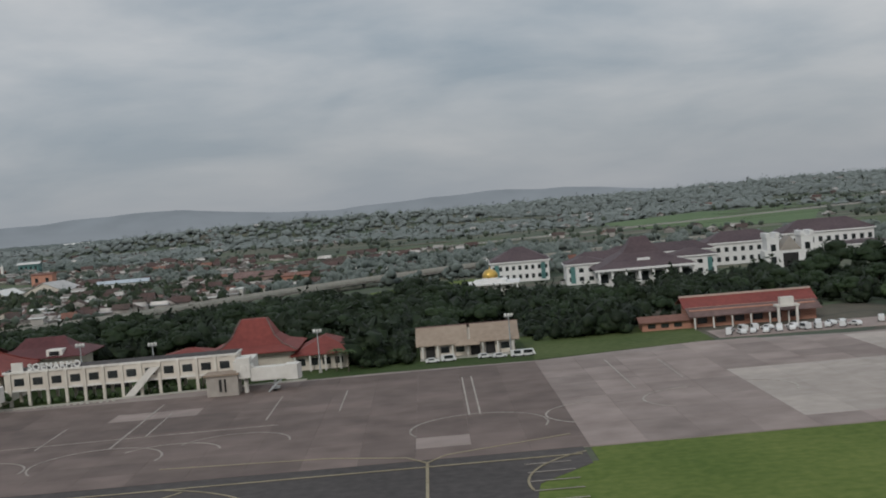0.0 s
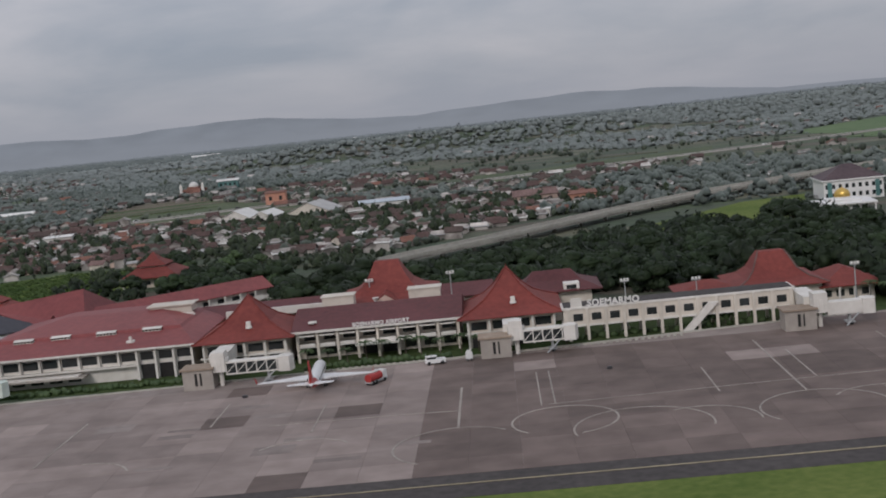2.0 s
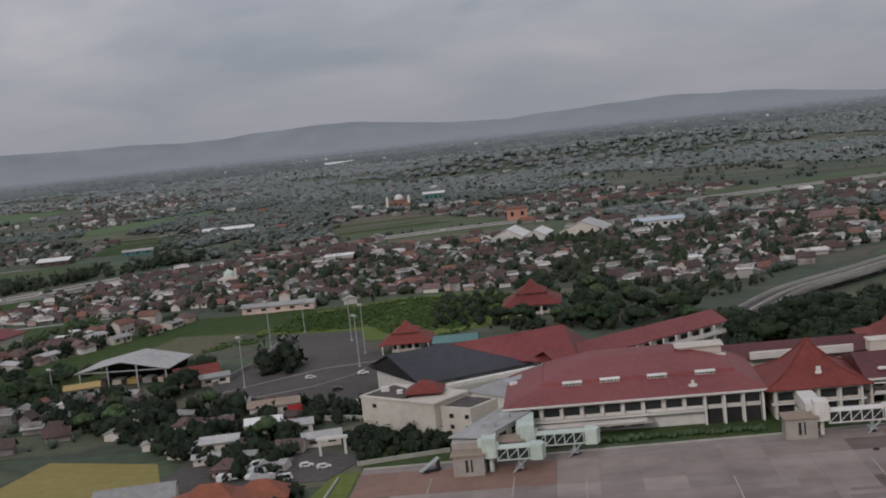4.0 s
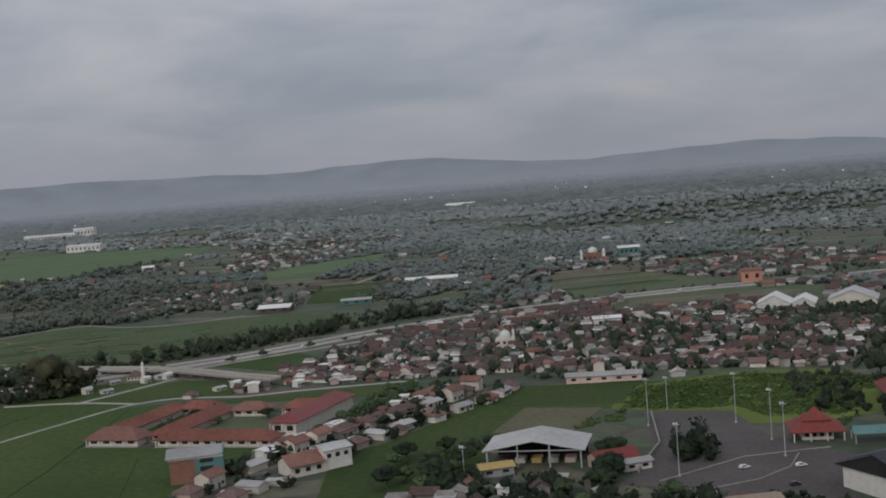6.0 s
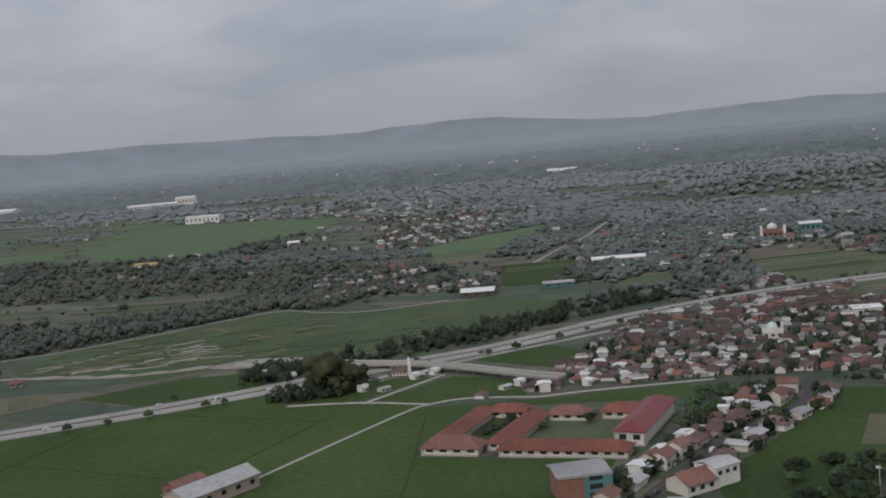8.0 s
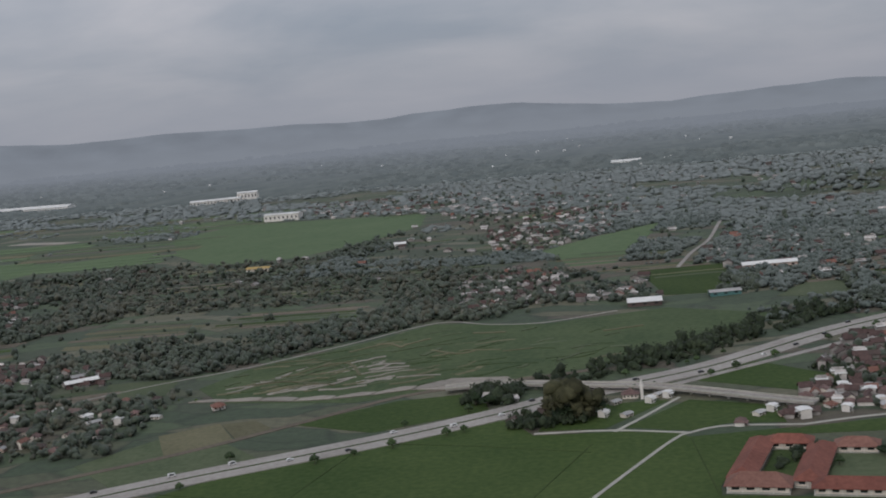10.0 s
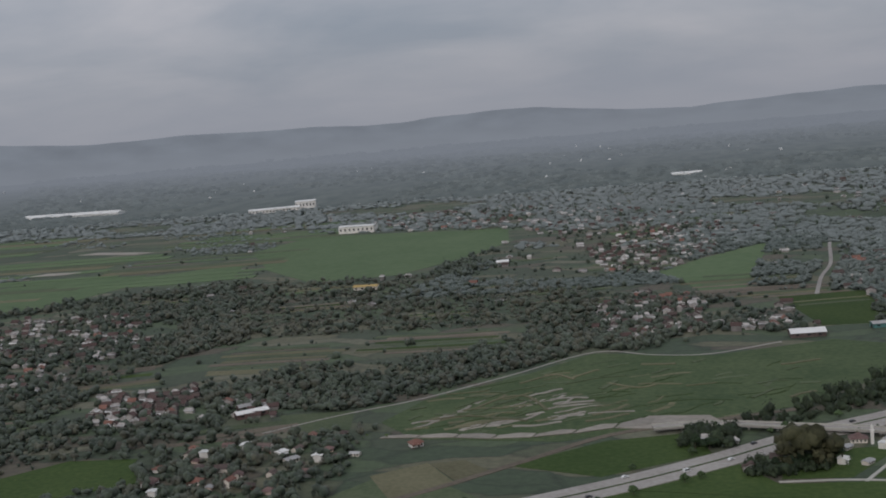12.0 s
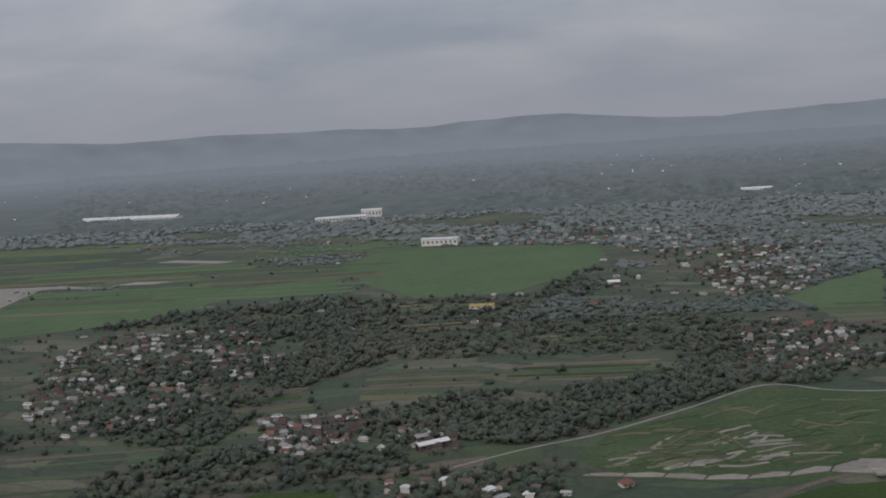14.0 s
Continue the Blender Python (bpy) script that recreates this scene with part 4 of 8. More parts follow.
# pavilions with steep tiled peaks
def pavilion(name, cx, cy, half, eave, apex, label):
    p = thing(name, cx, cy, 0, 0, label, "pavilion", "terminal pavilions")
    h = half
    part("wall", Shape().box(-h + 1.4, -h + 1.6, 0, h - 1.4, h - 1.6, eave - 0.15), M["cream"], p)
    part("roof", Shape().rings([(-h, -h, h, h, eave - 0.14), (-h, -h, h, h, eave), (-h * 0.70, -h * 0.70, h * 0.70, h * 0.70, eave + 1.05), (-h * 0.47, -h * 0.47, h * 0.47, h * 0.47, eave + 2.1), (-h * 0.26, -h * 0.26, h * 0.26, h * 0.26, eave + 3.7), (-0.05, -0.05, 0.05, 0.05, apex)]), M["redtile"], p, "steep curved red tile roof")
    ridge = Shape()
    for sx, sy in ((-1, -1), (1, -1), (1, 1), (-1, 1)):
        prof = [(h, eave), (h * 0.70, eave + 1.05), (h * 0.47, eave + 2.1), (h * 0.26, eave + 3.7), (0.05, apex)]
        for (a, za), (b, zb) in zip(prof, prof[1:]):
            ridge.tube((sx * a, sy * a, za + 0.04), (sx * b, sy * b, zb + 0.04), 0.13, 0.13, 5)
    part("ridge_tiles", ridge, M["redtile"], p)
    part("finial", Shape().cyl(0, 0, apex - 0.1, apex + 0.5, 0.12, 0.03, 6), M["redtile"], p)
    for k in range(5):
        x = -h + 1.6 + (2 * h - 3.2) * k / 4
        part("pillar", Shape().box(x - 0.16, -h + 0.7, 0, x + 0.16, -h + 1.02, eave - 0.1), M["white"], p)
        if k < 4:
            window(p, x + (2 * h - 3.2) / 8, -h + 1.55, 2.6, (2 * h - 3.2) / 4 - 0.5, 1.5)
            part("opening", Shape().box(x + 0.45, -h + 1.5, 0, x + (2 * h - 3.2) / 4 - 0.45, -h + 1.59, 2.1), M["dark"], p)
    part("balcony", Shape().box(-h + 1.0, -h + 0.75, 2.2, h - 1.0, -h + 1.6, 2.45), M["white"], p)
    part("emblem", Shape().cyl(0.6, -h * 0.62, eave + 1.45, eave + 1.75, 0.55, 0.5, 12).box(0.25, -h * 0.66, eave + 1.75, 0.95, -h * 0.60, eave + 2.5), M["white"], p, "white emblem on the roof")
    return p


pavilion("terminal_pavilion", -114, 189.2, 8.0, 4.75, 10.7, "square terminal pavilion under a steep red roof")
pavilion("terminal_pavilion", -72.6, 189.2, 8.2, 4.75, 11.2, "square terminal pavilion under a steep red roof")

# central block
cb = thing("terminal_hall", 0, 0, 0, 0, "two-storey terminal hall with columns and balconies", "terminal")
part("wall", Shape().box(-106.2, 186.4, 0, -80.6, 198, 4.8), M["cream"], cb)
part("roof", Shape().rings([(-106.8, 182.9, -80.0, 201, 4.85), (-106.8, 182.9, -80.0, 201, 5.0), (-106.8, 191.8, -80.0, 192.0, 7.2)]), M["maroon"], cb, "long dark maroon tile roof")
part("fascia", Shape().box(-106.8, 182.75, 4.7, -80.0, 182.9, 5.05), M["white"], cb)
part("floor_slab", Shape().box(-106.2, 183.4, 2.25, -80.6, 186.4, 2.45), M["white"], cb)
for k in range(9):
    x = -105.9 + 3.14 * k
    part("pillar", Shape().box(x - 0.2, 183.2, 0, x + 0.2, 183.6, 4.8), M["cream"], cb)
    if k < 8:
        window(cb, x + 1.57, 186.35, 2.75, 2.4, 1.6)
        part("balcony", Shape().box(x + 0.4, 182.9, 2.45, x + 2.75, 183.05, 3.0), M["white"], cb)
        part("awning", Shape().box(x + 0.35, 182.85, 4.15, x + 2.8, 184.2, 4.32), M["white"], cb)
        if k in (3, 4):
            part("opening", Shape().box(x + 0.3, 186.2, 0, x + 2.85, 186.39, 2.2), M["dark"], cb, "dark glazed entrance")
        else:
            window(cb, x + 1.57, 186.35, 0.35, 2.2, 1.5)
part("entrance_canopy", Shape().box(-96.7, 181.2, 2.3, -90.0, 183.3, 2.55), M["white"], cb)
for x in (-100.5, -86.2):
    part("plant_room", Shape().box(x - 2.6, 194.5, 6.4, x + 2.6, 197.5, 8.2).box(x - 2.8, 194.3, 8.2, x + 2.8, 197.7, 8.35), M["cream"], cb, "cream rooftop tank housing")
part("dish", Shape().cyl(-94.4, 195.5, 6.6, 7.3, 0.15, 0.6, 12), M["white"], cb)
part("sign_disc", Shape().cyl(-103.6, 185.6, 5.75, 6.0, 0.7, 0.7, 14), M["white"], cb)


def letters(name, words, x, y, z, size, parent, material, label):
    c = bpy.data.curves.new(name, "FONT")
    c.body, c.size, c.extrude, c.align_x = words, size, 0.06, "LEFT"
    c.space_character, c.offset = 1.1, 0.035 * size
    ob = new(name, c)
    c.materials.append(material)
    ob.parent = parent
    ob.matrix_basis = pose(x, y, z, 90, 0, 0)
    ob["label"] = label
    return ob


letters("sign_letters", "SOEMARMO AIRPORT", -97.0, 182.6, 5.15, 0.84, cb, M["tin_white"], "white letters standing on the eave")

# joglo hall behind the centre
jg = thing("joglo_hall", -93, 207, 0, 0, "tall red joglo roof hall behind the terminal", "hall", "joglo halls")
part("wall", Shape().box(-6.6, -6.4, 0, 6.6, 6.4, 6.2), M["cream"], jg)
part("roof", Shape().rings([(-8.4, -8.2, 8.4, 8.2, 6.0), (-8.4, -8.2, 8.4, 8.2, 6.15), (-6.0, -5.6, 6.0, 5.6, 6.9), (-4.2, -3.7, 4.2, 3.7, 8.2), (-3.1, -2.5, 3.1, 2.5, 9.8), (-2.4, -1.5, 2.4, 1.5, 11.2), (-2.1, -0.8, 2.1, 0.8, 11.9), (-1.9, -0.12, 1.9, 0.12, 12.0)]), M["redtile"], jg, "tall flaring red tile roof")
part("porch_roof", Shape().gable(-2.2, -10, 2.2, -5.5, 6.1, 7.6, 0.14, "y"), M["redtile"], jg)
part("porch_gable", Shape().add([(-1.9, -9.9, 6.1), (1.9, -9.9, 6.1), (0, -9.9, 7.4), (-1.9, -9.6, 6.1), (1.9, -9.6, 6.1), (0, -9.6, 7.4)], [(0, 1, 2), (5, 4, 3), (0, 3, 4, 1), (1, 4, 5, 2), (2, 5, 3, 0)]), M["pink"], jg, "pale pink porch gable")
part("gutter", Shape().box(-8.6, -8.4, 5.9, 8.6, -8.2, 6.1), M["white"], jg)

# hip roof block east of it
he = thing("terminal_annex", -65, 203, 0, 0, "terminal annex under a dark maroon hip roof", "terminal")
part("wall", Shape().box(-6.2, -4.6, 0, 6.2, 4.6, 5.2), M["cream"], he)
part("roof", Shape().rings([(-8, -6, 8, 6, 5.0), (-8, -6, 8, 6, 5.15), (-4.6, -2.4, 4.6, 2.4, 6.5), (-3.2, -0.1, 3.2, 0.1, 8.0)]), M["maroon"], he)
part("dormer", Shape().box(1.6, -5.6, 5.0, 4.2, -3.2, 6.3), M["white"], he, "white dormer box")
window(he, 2.9, -5.65, 5.3, 1.9, 0.8)
lw = thing("terminal_roof_range", 0, 0, 0, 0, "low maroon roofed range behind the terminal", "terminal")
part("wall", Shape().box(-128, 204, 0, -76, 213, 5.0), M["cream"], lw)
part("roof", Shape().gable(-129, 203, -75, 214, 5.0, 6.6), M["maroon"], lw)
part("parapet", Shape().box(-121, 202.2, 5.0, -104, 203, 6.2), M["white"], lw)

# elevated corridor
ec = thing("terminal_corridor", 0, 0, 0, 0, "long cream elevated corridor on square pillars", "corridor")
part("wall", Shape().box(-64.6, 180.6, 2.25, -30, 185.2, 4.9), M["cream"], ec)
part("cornice", Shape().box(-64.8, 180.4, 4.9, -29.8, 185.4, 5.2), M["white"], ec)
part("sill_band", Shape().box(-64.7, 180.45, 2.2, -29.9, 185.3, 2.5), M["white"], ec)
for k in range(13):
    x = -63.8 + 2.78 * k
    part("pillar", Shape().box(x - 0.22, 180.3, 0, x + 0.22, 180.75, 4.9), M["cream"], ec)
    part("pillar", Shape().box(x - 0.22, 184.8, 0, x + 0.22, 185.2, 2.25), M["cream"], ec)
    if k < 12:
        window(ec, x + 1.39, 180.55, 2.95, 1.7, 1.3)
part("roof", Shape().box(-64.5, 180.75, 5.2, -30.1, 185.25, 5.27), M["asphalt"], ec, "dark flat felt roof")
letters("sign_letters", "SOEMARMO", -60.9, 180.5, 5.25, 1.36, ec, M["tin_white"], "white letters standing on the corridor roof")
part("sign_frame", Shape().box(-61.2, 180.9, 5.2, -53.2, 181.0, 5.35).box(-63.4, 180.7, 5.2, -61.7, 180.9, 6.5), M["white"], ec)
part("stair", Shape().add([(-47, 179.6, 0), (-45.6, 179.6, 0), (-41.4, 179.6, 4.2), (-42.8, 179.6, 4.2), (-47, 180.3, 0), (-45.6, 180.3, 0), (-41.4, 180.3, 4.2), (-42.8, 180.3, 4.2)], [(0, 1, 2, 3), (7, 6, 5, 4), (0, 4, 5, 1), (1, 5, 6, 2), (2, 6, 7, 3), (3, 7, 4, 0)]), M["white"], ec, "white outside stair")
# this dark wall puts the bay's shade into its colour
part("back_wall", Shape().box(-58, 192, 0, -49, 192.4, 2.6), M["dark"], ec, "dark open loading bay")

# joglo at the east end
je = thing("joglo_hall", -29.4, 198, 0, 0, "east terminal hall with a red joglo roof and low wings", "hall", "joglo halls")
part("wall", Shape().box(-6.5, -6.5, 0, 6.5, 6.5, 3.8), M["cream"], je)
part("roof", Shape().rings([(-7.4, -8.0, 7.4, 8.0, 3.6), (-7.4, -8.0, 7.4, 8.0, 3.75), (-4.9, -5.0, 4.9, 5.0, 4.6), (-3.5, -3.2, 3.5, 3.2, 5.8), (-2.7, -2.0, 2.7, 2.0, 7.4), (-2.1, -0.9, 2.1, 0.9, 8.5), (-1.9, -0.1, 1.9, 0.1, 8.6)]), M["redtile"], je, "tall flaring red tile roof")
part("wing_roof", Shape().hip(6.0, -7.0, 16.6, 6.5, 2.7, 5.0), M["redtile"], je)
part("wing_wall", Shape().box(6.5, -5.4, 0, 15.0, 5.2, 2.6), M["cream"], je)
part("wing_roof", Shape().hip(-16.2, -5.0, -5.0, 5.0, 3.3, 4.7), M["redtile"], je)
part("wing_wall", Shape().box(-15, -4.0, 0, -6.5, 4.0, 3.2), M["cream"], je)
hipline = Shape()
for sx in (-1, 1):
    prof = [(7.4, 8.0, 3.75), (4.9, 5.0, 4.6), (3.5, 3.2, 5.8), (2.7, 2.0, 7.4), (2.1, 0.9, 8.5)]
    for a, b in zip(prof, prof[1:]):
        hipline.tube((sx * a[0], -a[1], a[2] + 0.05), (sx * b[0], -b[1], b[2] + 0.05), 0.14, 0.14, 5)
part("ridge_tiles", hipline, M["clay"], je)
for k in range(4):
    window(je, 7.6 + 2.0 * k, -5.45, 0.7, 1.5, 1.3)
    part("pillar", Shape().box(6.6 + 2.4 * k, -6.8, 0, 6.9 + 2.4 * k, -6.5, 2.6), M["white"], je)


# jet bridges
def jet_bridge(x, y, reach, label, skin, fence=True):
    j = thing("jet_bridge", x, y, 0, 0, label, "jet bridge", "jet bridges")
    part("tower", Shape().box(-3.1, -1.7, 0, 1.4, 1.7, 3.0), M["greyclad"], j, "grey panelled bridge tower")
    part("tower_cap", Shape().box(-3.4, -2.0, 3.0, 1.6, 2.0, 3.25), M["brownroof"], j)
    part("opening", Shape().box(-1.3, -1.78, 0.7, -0.3, -1.69, 2.5), M["dark"], j)
    part("louvre", Shape().box(-0.9, -1.84, 0.7, -0.55, -1.78, 2.5), M["greyclad"], j)
    part("link", Shape().add([(1.2, -1.2, 2.3), (3.2, -1.2, 2.3), (3.2, 1.2, 2.3), (1.2, 1.2, 2.3), (1.2, -1.2, 5.2), (3.2, -1.2, 5.2), (3.2, 1.2, 5.2), (1.2, 1.2, 5.2)], [(3, 2, 1, 0), (4, 5, 6, 7), (0, 1, 5, 4), (1, 2, 6, 5), (2, 3, 7, 6), (3, 0, 4, 7)]), skin, j)
    part("corridor", Shape().box(0.4, 1.2, 2.4, 2.9, 9.5, 4.4), skin, j)
    part("rotunda", Shape().cyl(2.3, 0, 0, 2.3, 0.35, 0.35, 10).cyl(2.3, 0, 2.3, 4.2, 1.3, 1.3, 14), skin, j)
    part("tunnel_floor", Shape().box(3.2, -0.9, 1.75, reach, 0.9, 1.95), skin, j)
    part("tunnel_roof", Shape().box(3.2, -0.95, 3.45, reach, 0.95, 3.65), skin, j)
    part("tunnel_glass", Shape().box(3.2, -0.8, 1.95, reach, 0.8, 3.45), M["glass"], j)
    n = max(3, int((reach - 3) / 1.5))
    for k in range(n + 1):
        u = 3.3 + (reach - 3.5) * k / n
        part("post", Shape().box(u - 0.07, -0.92, 1.95, u + 0.07, -0.8, 3.45), skin, j)
        if k < n:
            part("brace", Shape().tube((u, -0.86, 1.98), (u + (reach - 3.5) / n, -0.86, 3.42), 0.06, 0.06, 5), skin, j)
    part("cab", Shape().prism([(reach, -1.1), (reach + 1.7, -1.2), (reach + 2.2, 0.2), (reach + 1.4, 1.4), (reach, 1.1)], 1.6, 3.8), skin, j)
    part("cab_opening", Shape().box(reach + 0.4, 1.25, 1.8, reach + 1.5, 1.55, 3.5), M["dark"], j)
    leg = part("leg", Shape().box(reach - 1.9, -0.25, 0.5, reach - 1.5, 0.25, 1.75).box(reach - 2.3, -0.9, 0.4, reach - 1.1, 0.9, 0.62), M["steel"], j)
    for s in (-0.7, 0.7):
        part("wheel", Shape().tube((reach - 1.7, s - 0.14, 0.32), (reach - 1.7, s + 0.14, 0.32), 0.32, 0.32, 12), M["rubber"], leg)
    part("stair", Shape().tube((reach - 0.6, -1.0, 1.8), (reach - 2.6, -1.5, 0.1), 0.12, 0.12, 5), M["steel"], j)
    return j


jet_bridge(-118, 172.4, 11.0, "white jet bridge with glazed truss sides", M["white"])
jet_bridge(-74.3, 175.2, 9.2, "white jet bridge with glazed truss sides", M["white"])
jd = jet_bridge(-30.2, 174.4, 8.2, "white solid-sided jet bridge beside its tower", M["white"])
part("tunnel_skin", Shape().box(3.15, -0.98, 1.9, 8.2, -0.93, 3.5), M["white"], jd)
jet_bridge(-165.6, 166.4, 8.0, "pale mint jet bridge with open sides", M["mint"])
jet_bridge(-160.2, 172.0, 10.5, "pale mint jet bridge with open sides", M["mint"])

# hedge beds, kerb and barrier along the front
kerb = Shape()
for x0, x1, y0, y1 in ((-183, -121, 171.9, 174.0), (-121, -70, 174.2, 176.6), (-70, -20, 176.6, 181.8)):
    kerb.strip([(x0, y0), ((x0 + x1) / 2, (y0 + y1) / 2), (x1, y1)], 0.3, 0, 0.28)
single("kerb", kerb, M["path"], "pale concrete kerb along the apron", "kerb", "structure")
bar = Shape().box(0, -0.1, 0.0, 0.5, 0.1, 0.12).box(0.02, -0.06, 0.12, 0.48, 0.06, 0.34).mesh("barrier", M["path"])
for k in range(60):
    if 20 <= k <= 24:
        continue
    x = -104 + 0.95 * k
    ob = new("barrier", bar)
    ob.matrix_basis = pose(x, 175.0 + (x + 104) * 0.035, 0.1)
    tagged(ob, "white concrete barrier block on the apron edge", "barrier", "barrier blocks")


# ---------------------------------------------------------------- aircraft and apron vehicles
def aircraft(x, y, turn):
    a = thing("airliner", x, y, 0, turn, "parked white airliner with a red tail", "airplane")
    part("fuselage", Shape().turned([(9.3, 0.06, 1.45), (9.0, 0.35, 1.48), (8.4, 0.66, 1.55), (7.4, 0.90, 1.62), (6.0, 0.98, 1.66), (-2.5, 0.98, 1.66), (-5.0, 0.84, 1.78), (-7.2, 0.52, 2.0), (-8.7, 0.22, 2.15), (-9.1, 0.05, 2.2)], 18), M["plane"], a)
    for s in (-1, 1):
        part("wing", Shape().add([(s * 0.7, 1.9, 1.25), (s * 8.7, -2.1, 1.75), (s * 8.7, -2.8, 1.75), (s * 3.0, -1.6, 1.4), (s * 0.7, -1.5, 1.25), (s * 0.7, 1.9, 1.5), (s * 8.7, -2.1, 1.83), (s * 8.7, -2.8, 1.83), (s * 3.0, -1.6, 1.6), (s * 0.7, -1.5, 1.5)],
                                 [(0, 1, 2, 3, 4), (9, 8, 7, 6, 5), (0, 5, 6, 1), (1, 6, 7, 2), (2, 7, 8, 3), (3, 8, 9, 4), (4, 9, 5, 0)]), M["plane"], a)
        part("winglet", Shape().add([(s * 8.65, -2.1, 1.8), (s * 8.65, -2.8, 1.8), (s * 8.95, -3.0, 2.8), (s * 8.95, -2.7, 2.8), (s * 8.75, -2.1, 1.8), (s * 8.75, -2.8, 1.8), (s * 9.02, -3.0, 2.8), (s * 9.02, -2.7, 2.8)], [(0, 1, 2, 3), (7, 6, 5, 4), (0, 4, 5, 1), (1, 5, 6, 2), (2, 6, 7, 3), (3, 7, 4, 0)]), M["red"], a)
        part("tailplane", Shape().add([(s * 0.3, -6.6, 2.1), (s * 3.4, -8.3, 2.35), (s * 3.4, -8.9, 2.35), (s * 0.3, -8.4, 2.1), (s * 0.3, -6.6, 2.25), (s * 3.4, -8.3, 2.42), (s * 3.4, -8.9, 2.42), (s * 0.3, -8.4, 2.25)], [(0, 1, 2, 3), (7, 6, 5, 4), (0, 4, 5, 1), (1, 5, 6, 2), (2, 6, 7, 3), (3, 7, 4, 0)]), M["plane"], a)
        eng = part("engine", Shape().turned([(1.5, 0.42, 0), (1.3, 0.52, 0), (0.2, 0.54, 0), (-0.9, 0.36, 0)], 14), M["plane"], a)
        eng.location = (s * 2.55, 0.9, 0.85)
        part("intake", Shape().turned([(1.52, 0.36, 0), (1.46, 0.36, 0)], 14), M["dark"], eng)
        part("pylon", Shape().box(s * 2.55 - 0.08, -0.3, 1.2, s * 2.55 + 0.08, 1.4, 1.5), M["plane"], a)
        gear = part("landing_gear", Shape().tube((s * 1.3, -0.9, 0.3), (s * 1.3, -0.9, 1.3), 0.09), M["steel"], a)
        for o in (-0.18, 0.18):
            part("wheel", Shape().tube((s * 1.3 + o - 0.09, -0.9, 0.27), (s * 1.3 + o + 0.09, -0.9, 0.27), 0.27, 0.27, 12), M["rubber"], gear)
    part("fin", Shape().add([(-0.12, -5.4, 2.3), (0.12, -5.4, 2.3), (0.12, -8.5, 2.3), (-0.12, -8.5, 2.3), (-0.05, -7.9, 5.7), (0.05, -7.9, 5.7), (0.05, -9.2, 5.7), (-0.05, -9.2, 5.7)], [(3, 2, 1, 0), (4, 5, 6, 7), (0, 1, 5, 4), (1, 2, 6, 5), (2, 3, 7, 6), (3, 0, 4, 7)]), M["red"], a, "red tail fin")
    part("tail_band", Shape().turned([(-5.6, 0.80, 1.83), (-7.2, 0.545, 2.0), (-8.2, 0.34, 2.1)], 18), M["red"], a, "red band round the tail")
    nose = part("nose_gear", Shape().tube((0, 7.0, 0.25), (0, 7.0, 1.0), 0.07), M["steel"], a)
    part("wheel", Shape().tube((-0.15, 7.0, 0.22), (0.15, 7.0, 0.22), 0.22, 0.22, 12), M["rubber"], nose)
    part("cockpit_glass", Shape().box(-0.45, 8.05, 1.95, 0.45, 8.45, 2.12), M["glass"], a)
    part("window_band", Shape().box(-0.99, -4.5, 1.85, 0.99, 6.5, 2.0), M["glass"], a, "row of small dark cabin windows")
    return a


aircraft(-100.8, 166.6, 3).scale = (0.93, 0.93, 0.93)


def wheels(parent, xs, half, r):
    for x in xs:
        for s in (-1, 1):
            part("wheel", Shape().tube((x, s * half - 0.07, r), (x, s * half + 0.07, r), r, r, 10), M["rubber"], parent)


def car(name, paint, label, long=2.2, high=0.78, van=False):
    c = thing(name, 0, 0, -50, 0, label, "car", "parked vehicles")
    w = 0.45
    if van:
        body = Shape().prism([(-long / 2, 0.18), (long / 2, 0.18), (long / 2, 0.5), (long / 2 - 0.3, high + 0.25), (-long / 2, high + 0.25)], -w, w)
    else:
        body = Shape().prism([(-long / 2, 0.18), (long / 2, 0.18), (long / 2, 0.42), (long / 2 - 0.5, 0.48), (long / 2 - 0.8, high), (-long / 2 + 0.35, high), (-long / 2, 0.5)], -w, w)
    body.v = [(x, z, y) for x, y, z in body.v]
    body.f = [f[::-1] for f in body.f]
    part("body", body, paint, c)
    top = high + (0.2 if van else -0.05)
    part("window_band", Shape().box(-long / 2 + 0.45, -w - 0.012, 0.5, long / 2 - (0.45 if van else 0.85), w + 0.012, top), M["glass"], c)
    wheels(c, (-long / 2 + 0.4, long / 2 - 0.4), w - 0.03, 0.17)
    return c


CARS = [car("car", M["car_white"], "white parked car on the hard standing"), car("van", M["car_white"], "white parked van on the hard standing", 2.3, 0.8, True), car("car", M["car_dark"], "dark car on the road")]


def park(kind, x, y, turn=0, z=0.12):
    return copy_thing(CARS[kind], pose(x, y, z, 0, 0, turn))


tr = thing("fuel_truck", -92.2, 164.6, 0.1, 60, "red and white service truck beside the aircraft wing", "truck")
part("chassis", Shape().box(-1.9, -0.55, 0.3, 1.9, 0.55, 0.5), M["steel"], tr)
part("tank", Shape().tube((-1.8, 0, 1.0), (0.9, 0, 1.0), 0.6, 0.6, 14), M["red"], tr)
part("cab", Shape().box(1.0, -0.6, 0.5, 1.9, 0.6, 1.6), M["car_white"], tr, "white cab")
part("windscreen", Shape().box(1.9, -0.5, 1.0, 1.915, 0.5, 1.5), M["glass"], tr)
part("ladder", Shape().box(-0.6, -0.2, 1.6, 0.4, 0.2, 1.85), M["car_white"], tr)
wheels(tr, (-1.3, -0.6, 1.4), 0.5, 0.28)
tg = thing("apron_tug", -84.2, 173.4, 0.1, 8, "pale airport tug with a dark cab", "vehicle")
